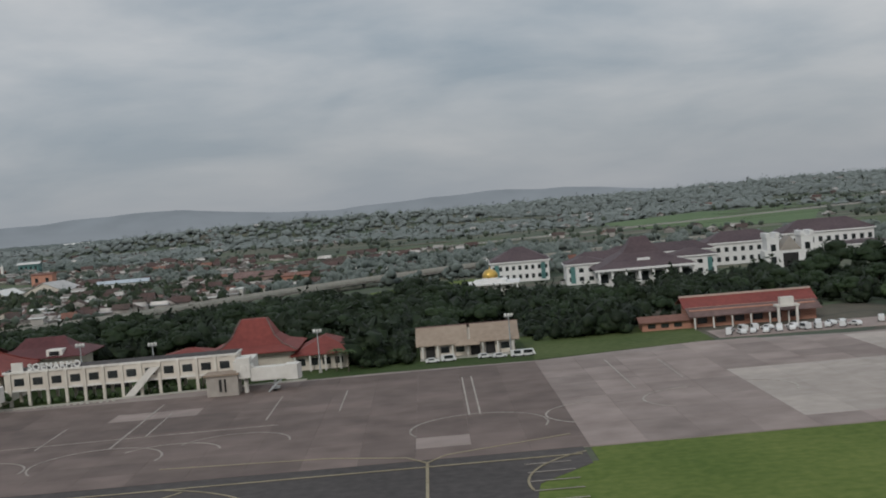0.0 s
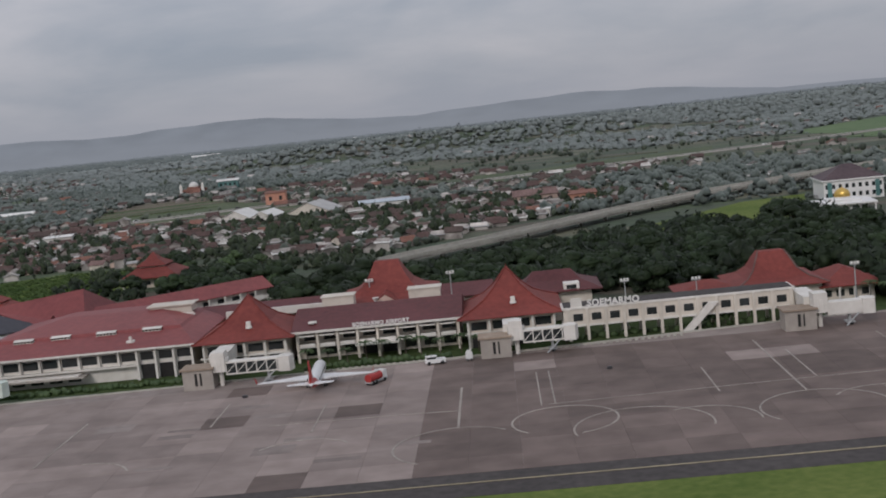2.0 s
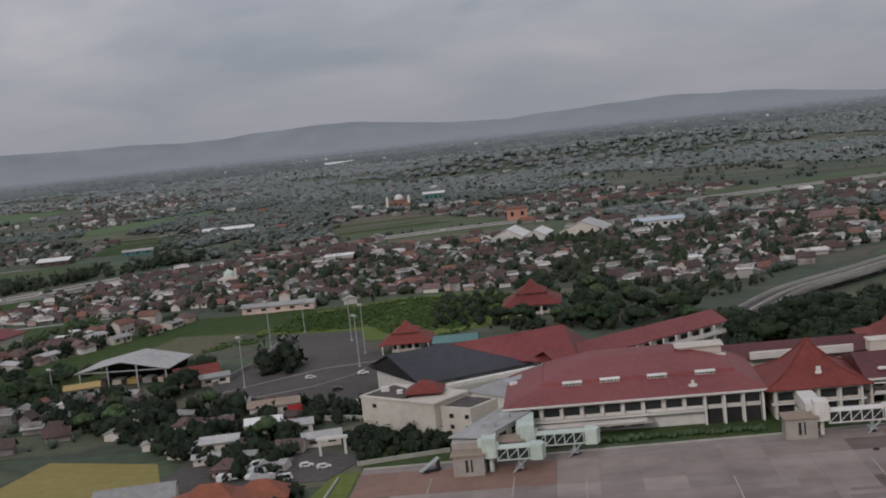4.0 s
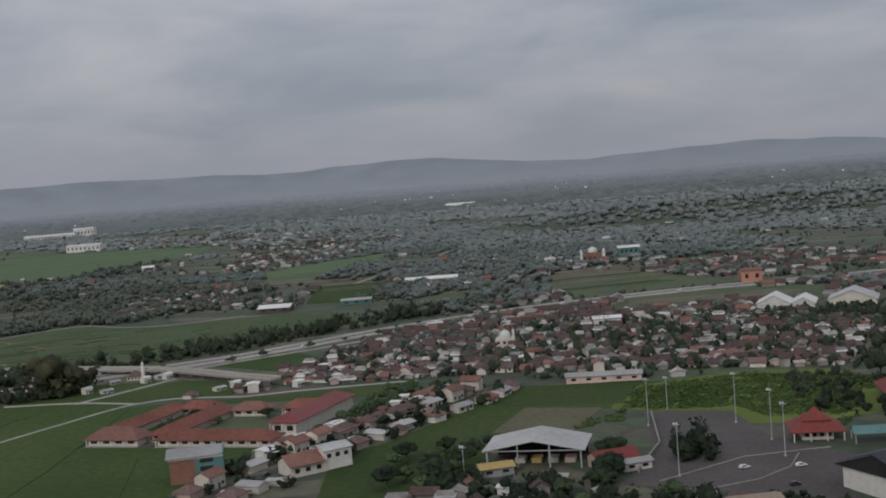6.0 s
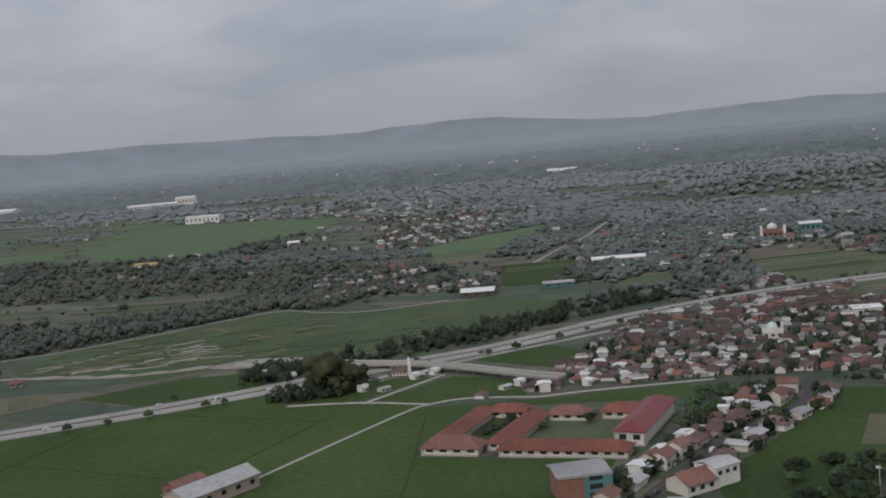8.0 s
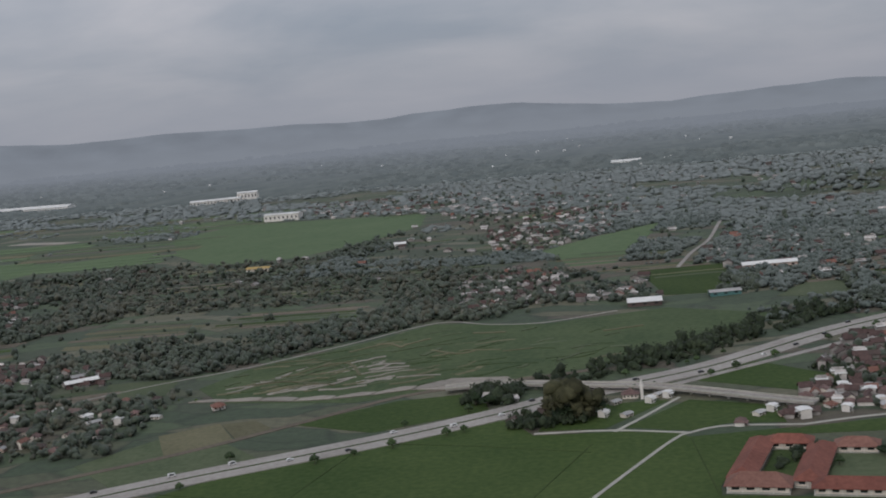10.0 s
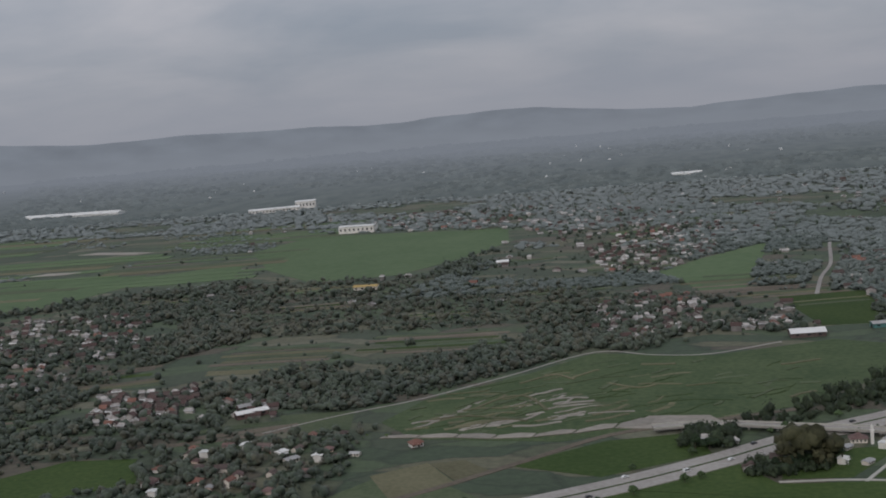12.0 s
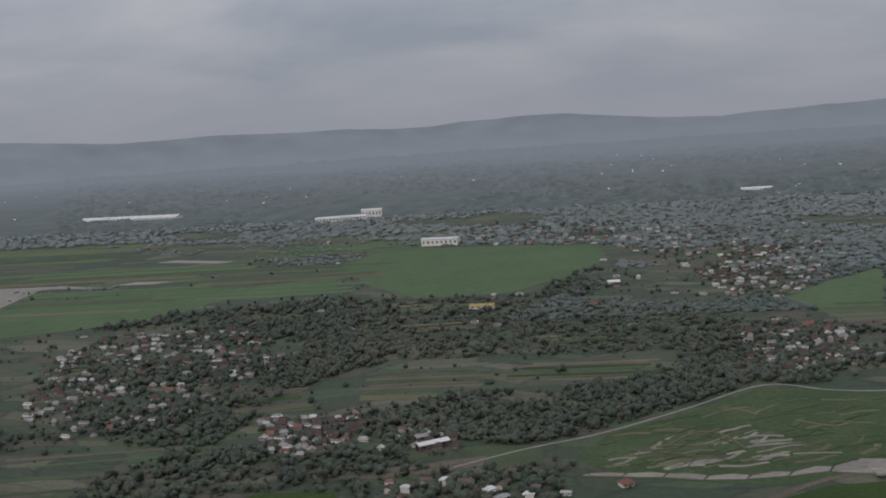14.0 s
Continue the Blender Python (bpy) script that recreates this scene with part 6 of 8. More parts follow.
def shed(name, x, y, w, d, h, rise, roof, wall, turn, label, group=""):
    s = thing(name, x, y, 0, turn, label, "shed", group)
    part("wall", Shape().gable_wall(-w / 2, -d / 2, w / 2, d / 2, 0, h, h + rise - 0.15), M[wall], s)
    part("roof", Shape().gable(-w / 2 - 0.4, -d / 2 - 0.5, w / 2 + 0.4, d / 2 + 0.5, h, h + rise), M[roof], s)
    n = max(2, int(w / 4))
    for k in range(n):
        window(s, -w / 2 + w * (k + 0.5) / n, -d / 2 - 0.05, h * 0.35, min(1.6, w / n * 0.5), h * 0.4)
    part("door", Shape().box(-w / 2 - 0.06, -0.9, 0, -w / 2 - 0.01, 0.9, h * 0.75), M["dark"], s)
    return s


shed("shed", -231, 246, 9, 6, 2.2, 1.6, "redtile", "pink", 24, "red roofed stall building beside the market")
shed("shed", -226.5, 243.5, 6, 3.2, 1.8, 0.6, "tin", "cream", 24, "lean-to with a grey sheet roof")
shed("shed", -255.5, 243.5, 7, 4.5, 1.9, 0.7, "ochre", "steel", 20, "stall under an ochre sheet roof")
shed("shed", -214, 160.5, 11, 6.5, 2.4, 1.3, "tin", "cream", 12, "grey roofed building beside the ripe rice")
shed("shed", -409.5, 256.5, 22, 8.4, 3.3, 2.0, "tin", "pink", 61, "long grey roofed barn at the edge of the rice")
shed("shed", -418.5, 262, 9, 6, 2.4, 1.2, "clay_orange", "brick", 61, "brick lean-to with an orange tile roof")
# solid walls; their dark colour stands for shade inside the open sides
shed("warehouse", -388, 541, 15, 10, 2.2, 1.2, "tin_white", "clay_dark", 4, "long warehouse with a white roof and dark open sides", "far sheds")
shed("warehouse", -352, 552, 14, 5, 2.0, 0.8, "tin", "teal", 10, "long shed with a grey roof", "far sheds")
shed("warehouse", -613, 441, 13, 4, 2.2, 0.9, "tin_white", "clay", 38, "long white roofed chicken shed", "far sheds")
shed("warehouse", -618, 452, 9, 4, 2.0, 0.8, "tin", "clay", 38, "long grey roofed chicken shed", "far sheds")
shed("warehouse", -171.5, 462, 13, 12, 2.0, 3.2, "tin_white", "white", 78, "large white warehouse with a steep gabled front", "far sheds")
shed("warehouse", -161, 460, 13, 8, 2.0, 2.2, "tin_white", "white", 78, "smaller white warehouse with a gabled front", "far sheds")
shed("warehouse", -143, 462, 14, 17, 2.0, 3.6, "tin", "cream", 76, "wide grey roofed warehouse with a gabled front", "far sheds")
shed("warehouse", -116, 460, 19, 7, 3.0, 1.0, "tin_blue", "tin_white", 3, "long pale blue roofed warehouse", "far sheds")
shed("warehouse", -234, 437, 10, 7, 3.6, 0.5, "tin_white", "white", 5, "white flat roofed house block in the village", "far sheds")
shed("warehouse", -422, 1480, 36, 10, 3.5, 2.0, "tin_white", "tin_white", 2, "very long white shed far off in the woods", "far sheds").location.z = -1.8
shed("warehouse", -732, 1090, 34, 14, 6.5, 0.8, "tin_white", "white", -2, "tall white factory block beyond the rice", "far sheds")
shed("warehouse", -905, 1370, 60, 16, 5.0, 1.2, "tin_white", "white", 12, "long white factory buildings far off", "far sheds")
shed("warehouse", -875, 1400, 24, 16, 9, 1.2, "tin_white", "white", 12, "tall pale factory block far off", "far sheds")
shed("warehouse", -1255, 1550, 150, 20, 5, 2.5, "tin_white", "tin_white", -6, "very long low white sheds far off", "far sheds").location.z = -2.8
shed("warehouse", -560, 815, 8, 6, 3.0, 1.0, "tin_white", "white", 10, "white house at the edge of the far paddy", "far sheds")
shed("warehouse", -640, 745, 16, 5, 2.4, 1.0, "ochre", "cream", -3, "long cream building with an ochre roof", "far sheds")
shed("warehouse", -172, 543, 9, 8, 5.5, 0.6, "clay_orange", "orange", 4, "orange three-storey block in the town", "far sheds")
shed("warehouse", -45, 405, 9, 8, 3.5, 0.8, "clay_orange", "orange", 4, "orange house beside the road", "far sheds")
shed("warehouse", -60, 420, 15, 8, 3.2, 1.8, "clay", "pink", 4, "wide tile roofed hall in the town", "far sheds")

# small mosque and its minaret beside the bridge
ms = thing("village_mosque", -390.4, 379.5, 0, 0, "small tile roofed mosque beside the bridge", "mosque")
part("wall", Shape().box(-5, -3.5, 0, 5, 3.5, 2.3), M["cream"], ms)
part("roof", Shape().rings([(-6, -4.5, 6, 4.5, 2.2), (-6, -4.5, 6, 4.5, 2.35), (-2.4, -1.8, 2.4, 1.8, 3.8), (-0.05, -0.05, 0.05, 0.05, 5.2)]), M["clay"], ms)
for k in range(4):
    window(ms, -3.6 + 2.4 * k, -3.55, 0.6, 1.2, 1.2)
ms.scale = (0.5, 0.5, 0.62)
mn = thing("minaret", -386.6, 376.6, 0, 0, "slim white minaret with a small cap", "minaret")
mn.scale = (0.62, 0.62, 0.78)
part("shaft", Shape().box(-0.75, -0.75, 0, 0.75, 0.75, 5.6), M["white"], mn)
part("balcony", Shape().box(-1.1, -1.1, 5.6, 1.1, 1.1, 5.9), M["white"], mn)
part("cap", Shape().cyl(0, 0, 5.9, 7.0, 0.7, 0.7, 8).cyl(0, 0, 7.0, 8.4, 0.9, 0.05, 8), M["white"], mn)
vm = thing("village_mosque", -268.5, 409, 0, 0, "village mosque with a pale green onion dome", "mosque")
part("wall", Shape().box(-4, -4, 0, 4, 4, 3.0).box(-2.4, -2.4, 3.0, 2.4, 2.4, 3.6), M["cream"], vm)
part("dome", Shape().dome(0, 0, 3.6, 2.3, 2.8, 16, 7), M["mint"], vm, "pale green dome")
part("minaret", Shape().box(3.4, -3.6, 0, 4.4, -2.6, 6.4).cyl(3.9, -3.1, 6.4, 7.4, 0.6, 0.05, 8), M["white"], vm)
vm.scale = (0.8, 0.8, 0.8)
for k in range(3):
    window(vm, -2.6 + 2.6 * k, -4.05, 0.8, 1.4, 1.4)


ch = thing("far_mosque", -244, 684, 0, 0, "red-brown mosque with a white dome in the far town", "mosque")
part("wall", Shape().box(-6.5, -5, 0, 6.5, 5, 3.6).box(-3.2, -3.2, 3.6, 3.2, 3.2, 4.8), M["clay_orange"], ch)
part("dome", Shape().dome(0, 0, 4.8, 2.6, 2.8, 16, 7), M["tin_white"], ch, "white dome")
for x in (-6.2, 6.2):
    part("minaret", Shape().box(x - 0.7, -5.4, 0, x + 0.7, -4.0, 6.0).cyl(x, -4.7, 6.0, 7.4, 0.7, 0.05, 8), M["white"], ch)
for k in range(4):
    window(ch, -4.2 + 2.8 * k, -5.05, 0.8, 1.6, 1.8)
tt = thing("teal_block", -224, 685, 0, 4, "pale teal block with a white roof in the far town", "building")
part("wall", Shape().box(-5.4, -4, 0, 5.4, 4, 6.4), M["teal"], tt)
part("roof", Shape().gable(-6.4, -4.8, 6.4, 4.8, 6.4, 7.4), M["tin_white"], tt)
for k in range(4):
    window(tt, -3.9 + 2.6 * k, -4.05, 3.6, 1.4, 1.6)
shed("warehouse", -326.5, 620, 27, 6, 2.6, 1.2, "tin_white", "pink", 5, "long white roofed hall beside the far village", "far sheds")

# ---------------------------------------------------------------- school
SCH = Matrix(((0.985, 0.24, 0, 0), (-0.17, 0.97, 0, 0), (0, 0, 1, 0), (0, 0, 0, 1)))


def school_wing(u0, v0, u1, v1, h, rise, roof, label, along):
    """A wing in the school's own axes, from its south-west corner."""
    cx, cy = (u0 + u1) / 2, (v0 + v1) / 2
    c = SCH @ Vector((cx, cy, 0))
    turn = -9.8 if along == "x" else -13.9
    s = thing("school_wing", -364.5 + c.x, 286.5 + c.y, 0, turn, label, "school", "school wings")
    w, d = u1 - u0, v1 - v0
    part("wall", Shape().box(-w / 2, -d / 2, 0, w / 2, d / 2, h), M["cream"], s)
    o = 0.9
    part("roof", Shape().hip(-w / 2 - o, -d / 2 - o, w / 2 + o, d / 2 + o, h, h + rise, 0.14), M[roof], s)
    n = max(1, int(w / 3.0))
    for k in range(n):
        x = -w / 2 + w * (k + 0.5) / n
        window(s, x, -d / 2 - 0.05, h * 0.35, w / n * 0.6, h * 0.45)
        part("pillar", Shape().box(-w / 2 + w * k / n - 0.1, -d / 2 - 0.8, 0, -w / 2 + w * k / n + 0.1, -d / 2 - 0.6, h), M["white"], s)
    part("plinth", Shape().box(-w / 2 - 0.3, -d / 2 - 1.0, 0, w / 2 + 0.3, d / 2 + 0.3, 0.18), M["path"], s)
    return s


school_wing(0, -1.2, 14.5, 5, 1.8, 2.6, "clay_orange", "school wing with an orange tile hip roof", "x")
school_wing(-0.5, 5, 5, 37, 1.8, 1.9, "school_tile", "long school wing with weathered clay tiles", "y")
school_wing(20.5, -1.6, 52, 4.4, 1.8, 2.0, "school_tile", "long school wing with dark weathered tiles", "x")
school_wing(15.5, 3.6, 21.5, 33, 1.8, 2.0, "school_tile", "school wing between the two courtyards", "y")
school_wing(4, 34, 15, 39, 1.8, 1.8, "school_tile", "school wing behind the small courtyard", "x")
school_wing(22, 31.5, 32, 36.5, 1.8, 1.9, "clay_orange", "school wing behind the large courtyard", "x")
school_wing(36, 34, 48, 40, 1.8, 1.9, "school_tile", "school wing behind the large courtyard", "x")
school_wing(46.5, 9, 53.5, 41, 3.6, 2.0, "redmetal", "two-storey school wing with a bright red roof", "y")
sc = [SCH @ Vector(p) for p in ((6, 6, 0), (15, 6, 0), (15, 33, 0), (6, 33, 0))]
sheet("courtyard", [(-364.5 + p.x, 286.5 + p.y) for p in sc], 0.12, M["verge"], "grassy school courtyard", "yard")
sc = [SCH @ Vector(p) for p in ((22, 5, 0), (46, 5, 0), (46, 33, 0), (22, 31, 0))]
sheet("courtyard", [(-364.5 + p.x, 286.5 + p.y) for p in sc], 0.12, M["rice_pale"], "pale grass school courtyard", "yard")

tb = thing("teal_block", -322, 250.5, 0, 18, "unfinished brick block with a teal glass front", "building")
part("wall", Shape().box(-6.5, -4.5, 0, 4, 4.5, 5.6), M["brick"], tb)
part("facade", Shape().box(4, -4.7, 0, 5.2, 4.7, 6.2).box(-1.0, -4.75, 0, 4.0, -4.5, 6.0), M["teal"], tb, "teal panelled front")
for k in range(3):
    window(tb, 5.25, -3.0 + 3.0 * k, 3.4, 2.2, 1.8, 90)
    window(tb, 5.25, -3.0 + 3.0 * k, 0.6, 2.2, 2.0, 90)
    window(tb, 1.5, -4.8, 0.5 + 1.9 * k, 3.4, 1.3)
part("roof", Shape().gable(-7.2, -5.3, 5.0, 5.3, 6.0, 6.9, 0.14, "x"), M["tin"], tb)
part("roof_sign", Shape().box(-6.6, -4.9, 5.4, 5.2, -4.7, 5.75), M["white"], tb)
ro = thing("house", -298.5, 252, 0, 40, "white house with a red tile roof and a tall annex", "house", "street houses")
part("wall", Shape().gable_wall(-5, -3.5, 4, 3.5, 0, 2.6, 4.2), M["cream"], ro)
part("roof", Shape().gable(-5.6, -4.2, 3, 4.2, 2.6, 4.6), M["clay_orange"], ro)
part("annex", Shape().box(3, -3.2, 0, 10, 3.4, 4.4), M["white"], ro)
part("annex_roof", Shape().gable(2.8, -3.5, 10.4, 3.7, 4.4, 5.2), M["tin"], ro)
for k in range(3):
    window(ro, -3.6 + 2.6 * k, -3.55, 0.8, 1.3, 1.2)
    window(ro, 4.4 + 2.1 * k, -3.25, 2.6, 1.2, 1.1)


# ---------------------------------------------------------------- village houses
H_WIN = Shape().box(-0.5, -0.04, 0, 0.5, 0.04, 0.9).mesh("window", M["glass"])
H_DOOR = Shape().box(-0.4, -0.04, 0, 0.4, 0.04, 1.5).mesh("door", M["frame"])


def house_kind(w, d, h, rise, roof, wall, hipped, label, porch=False):
    b = thing("house", 0, 0, -60, 0, label, "house", "village houses")
    if hipped:
        part("wall", Shape().box(-w / 2, -d / 2, 0, w / 2, d / 2, h), M[wall], b)
        part("roof", Shape().hip(-w / 2 - 0.5, -d / 2 - 0.5, w / 2 + 0.5, d / 2 + 0.5, h, h + rise), M[roof], b)
    else:
        part("wall", Shape().gable_wall(-w / 2, -d / 2, w / 2, d / 2, 0, h, h + rise - 0.15), M[wall], b)
        part("roof", Shape().gable(-w / 2 - 0.4, -d / 2 - 0.6, w / 2 + 0.4, d / 2 + 0.6, h, h + rise), M[roof], b)
    if porch:
        part("porch", Shape().box(-w / 2, -d / 2 - 1.8, h * 0.8, w / 4, -d / 2 - 0.3, h * 0.8 + 0.12).box(-w / 2 + 0.1, -d / 2 - 1.7, 0, -w / 2 + 0.3, -d / 2 - 1.5, h * 0.8), M[roof], b)
    placed("door", H_DOOR, b, w * 0.1, -d / 2 - 0.03, 0)
    placed("window", H_WIN, b, -w * 0.28, -d / 2 - 0.03, 0.7)
    placed("window", H_WIN, b, w * 0.33, -d / 2 - 0.03, 0.7)
    return b


KINDS = [
    house_kind(6.0, 4.6, 1.9, 1.6, "clay", "cream", False, "small house with a weathered clay tile roof"),
    house_kind(5.4, 5.0, 1.9, 1.7, "clay", "pink", True, "small house with a weathered hip tile roof", True),
    house_kind(7.2, 4.4, 2.0, 1.6, "clay_dark", "cream", False, "low house with dark mossy roof tiles"),
    house_kind(5.8, 4.8, 2.0, 1.5, "clay_orange", "white", True, "white house with an orange tile roof", True),
    house_kind(6.4, 4.6, 3.6, 1.4, "clay_orange", "cream", False, "two-storey house with an orange tile roof"),
    house_kind(6.6, 4.2, 2.0, 0.7, "tin", "cream", False, "low house with a grey sheet roof"),
    house_kind(5.0, 4.4, 3.6, 0.4, "tin_white", "white", False, "white boxy two-storey house", True),
    house_kind(5.6, 4.4, 1.9, 1.5, "clay_dark", "brick", True, "brick house with dark mossy tiles"),
    house_kind(8.4, 5.0, 2.1, 1.7, "clay", "white", True, "long white house with a clay hip roof", True),
    house_kind(4.8, 4.0, 2.0, 1.0, "tin", "pink", False, "pale pink house with a sheet roof"),
]
TAKEN = []


def free(x, y, r):
    return all((x - a) ** 2 + (y - b) ** 2 > (r + c) ** 2 for a, b, c in TAKEN)


def near_line(x, y, pts, gap):
    for (a, b), (c, d) in zip(pts, pts[1:]):
        L = (c - a) ** 2 + (d - b) ** 2
        t = max(0, min(1, ((x - a) * (c - a) + (y - b) * (d - b)) / L))
        if (x - a - t * (c - a)) ** 2 + (y - b - t * (d - b)) ** 2 < gap * gap:
            return True
    return False


ROADS = [(TOLL, 9), ([(p.x, p.y) for p in VIA], 6), ([(p.x, p.y) for p in OVER], 5), ([(-341, 340), (-300, 350), (-262, 352), (-230, 345), (-200, 343), (-160, 330), (-130, 300)], 3.5),
         ([(-316, 226), (-309, 246), (-300, 266), (-288, 291), (-270, 318), (-262, 352)], 4.6), ([(-403, 270), (-377, 331), (-341, 340)], 2.5), ([(-418, 342), (-372, 337)], 2.5),
         ([(-600, 415), (-547, 457), (-481, 527), (-431, 513), (-400, 530)], 3), ([(-372, 640), (-363, 693), (-352, 740), (-342, 822)], 5), ([(-640, 262), (-540, 330), (-470, 396), (-405, 420)], 3)]
KEEP = [rect(-254, 676, -216, 692), rect(-342, 612, -311, 626), rect(-196, 100, 120, 200), rect(-183, 180, -8, 216), [(-200, 200), (-150, 200), (-118, 250), (-128, 262), (-200, 240)], [(-232, 220), (-180, 218), (-178, 250), (-200, 296), (-228, 298)],
        rect(-263, 236, -232, 264), rect(-8, 188, 16, 206), [(33, 200), (75, 196), (75, 216), (33, 214)], rect(17, 334, 38, 354), rect(37, 290, 100, 352), rect(96, 323, 128, 360), rect(5, 304, 25, 322),
        [(-368, 280), (-310, 272), (-294, 330), (-358, 330)], rect(-330, 242, -313, 259), rect(-309, 243, -288, 262), rect(-424, 244, -398, 270), rect(-400, 534, -376, 548), rect(-180, 452, -132, 474), rect(-126, 455, -105, 466),
        rect(-171, 286, -150, 310), rect(-194, 258, -171, 270), rect(-210, 144, -192, 160), rect(-221, 156, -207, 166), rect(-240, 240, -221, 252), rect(-396, 355, -374, 384), rect(-275, 403, -263, 414), rect(-398, 356, -388, 364)]


def clear(x, y, r=0.0, fields=True):
    for p in KEEP:
        if inside(x, y, p):
            return False
    for pts, gap in ROADS:
        if near_line(x, y, pts, gap + r):
            return False
    if fields:
        for p in FIELDS:
            if inside(x, y, p):
                return False
    return True


def spots_in(poly, n, seed, gap, fields=True):
    r = random.Random(seed)
    xs, ys = [p[0] for p in poly], [p[1] for p in poly]
    out, tries = [], 0
    while len(out) < n and tries < n * 30:
        tries += 1
        x, y = r.uniform(min(xs), max(xs)), r.uniform(min(ys), max(ys))
        if inside(x, y, poly) and clear(x, y, 2.0, fields) and free(x, y, gap):
            TAKEN.append((x, y, gap))
            out.append((x, y))
    return out


def settle(poly, n, seed, weights, gap=3.4):
    r = random.Random(seed)
    for x, y in spots_in(poly, n, seed, gap):
        copy_thing(KINDS[r.choices(range(len(KINDS)), weights)[0]], pose(x, y, 0, 0, 0, r.choice((0, 90, 180, -90)) + r.uniform(-14, 14)) @ Matrix.Scale(r.uniform(0.5, 0.76), 4))


HAMLET = {k: Shape() for k in ("farwall", "clay", "clay_dark", "clay_orange", "tin", "tin_white")}


GARDENS = []


def hamlet(poly, n, seed, gap=2.6, size=4.2, pale=0.42):
    """Houses too small to pick apart: walls and roofs gathered by material."""
    r = random.Random(seed)
    GARDENS.append((poly, n))
    for x, y in spots_in(poly, n, seed, gap):
        w, d, h = 0.82 * size * r.uniform(0.7, 1.6), 0.70 * size * r.uniform(0.65, 0.95), r.uniform(1.0, 1.5) * (1.9 if r.random() < 0.12 else 1)
        a, ax = r.uniform(-0.3, 0.3), r.choice("xxy")
        u = r.random()
        roof = r.choice(("tin", "tin_white")) if u < pale else r.choice(("clay", "clay", "clay", "clay", "clay_dark", "clay_dark", "clay_dark", "clay", "clay", "clay_orange"))
        for key, shp in (("farwall", Shape().gable_wall(-w / 2, -d / 2, w / 2, d / 2, 0, h, h + 1.1, ax)), (roof, Shape().gable(-w / 2 - 0.4, -d / 2 - 0.4, w / 2 + 0.4, d / 2 + 0.4, h, h + (0.5 if roof[0] == "t" else 1.4), 0.14, ax))):
            c, q = math.cos(a), math.sin(a)
            HAMLET[key].add([(x + p * c - t * q, y + p * q + t * c, z + float(rise(x, y))) for p, t, z in shp.v], shp.f)


OLD = (5, 4, 5, 0.8, 0.6, 2.4, 1.6, 4, 2, 1.4)
MIX = (3, 3, 3, 1.2, 1.2, 3, 3, 2, 2, 2)
# along the street
r_ = random.Random(11)
street = smooth([(-316, 226), (-309, 246), (-300, 266), (-288, 291), (-270, 318), (-264, 338)], 6)
for i in range(2, len(street) - 1, 2):
    d = street[i + 1] - street[i - 1]
    for s in (-1, 1):
        off = Vector((-d.y, d.x)).normalized() * s * 5.6
        x, y = street[i].x + off.x, street[i].y + off.y
        if not clear(x, y, 0, False) and not free(x, y, 2.4):
            continue
        if free(x, y, 2.2) and all(not inside(x, y, p) for p in KEEP):
            TAKEN.append((x, y, 2.6))
            copy_thing(KINDS[r_.choice((3, 4, 6, 1, 5, 8))], pose(x, y, 0, 0, 0, math.degrees(math.atan2(d.y, d.x)) + r_.choice((0, 180, 90))) @ Matrix.Scale(0.85, 4))
for k in range(6):
    x, y = -310.5 + 2.7 * k, 262.5 + 6.0 * k
    TAKEN.append((x, y, 2.2))
    copy_thing(KINDS[(6, 4, 6, 5, 6, 3)[k]], pose(x, y, 0, 0, 0, 66) @ Matrix.Scale(0.8, 4))
settle([(-345, 346), (-300, 352), (-214, 338), (-165, 345), (-160, 372), (-250, 380), (-335, 378)], 125, 1, OLD, 1.9)
hamlet([(-345, 346), (-300, 352), (-214, 338), (-165, 345), (-160, 372), (-250, 380), (-335, 378)], 120, 70, 1.5, 3.4)
settle([(-150, 350), (-112, 320), (-60, 365), (-30, 390), (-60, 405), (-130, 385)], 44, 3, MIX, 2.2)
hamlet([(-140, 330), (-104, 318), (-84, 336), (-100, 346), (-136, 352)], 34, 67, 1.5, 3.8, 0.5)
hamlet([(-126, 366), (-96, 346), (-71, 352), (-37, 394), (-48, 453), (-77, 470), (-100, 404), (-126, 398)], 110, 68, 1.4, 3.9, 0.45)
hamlet([(-150, 350), (-112, 320), (-60, 365), (-30, 390), (-60, 405), (-130, 385)], 40, 69, 1.8, 3.8)
settle([(-280, 240), (-262, 232), (-190, 160), (-186, 180), (-212, 225), (-240, 236)], 30, 4, (1, 1, 1, 1, 0.4, 5, 1.5, 1, 1, 4), 3.0)
settle([(-627, 345), (-556, 345), (-552, 380), (-566, 410), (-622, 398)], 30, 6, MIX, 3.0)
hamlet([(-335, 378), (-250, 380), (-160, 372), (-135, 400), (-165, 445), (-250, 445), (-335, 405)], 290, 71, 1.7, 3.6)
hamlet([(-330, 405), (-250, 445), (-180, 445), (-130, 520), (-240, 560), (-290, 500)], 190, 2, 2.2, 4.2, 0.3)
hamlet([(-130, 385), (-60, 405), (-10, 400), (-40, 440), (-140, 440)], 60, 72, 2.7)
hamlet([(-872, 625), (-875, 690), (-822, 698), (-762, 688), (-724, 592), (-732, 545), (-737, 493), (-779, 452), (-825, 500)], 210, 5, 2.2, 3.7, 0.5)
hamlet([(-699, 486), (-655, 491), (-640, 452), (-664, 423), (-683, 439)], 74, 55, 1.7, 3.5, 0.45)
hamlet([(-634, 432), (-629, 468), (-603, 472), (-600, 440)], 16, 56, 1.9, 3.6, 0.5)
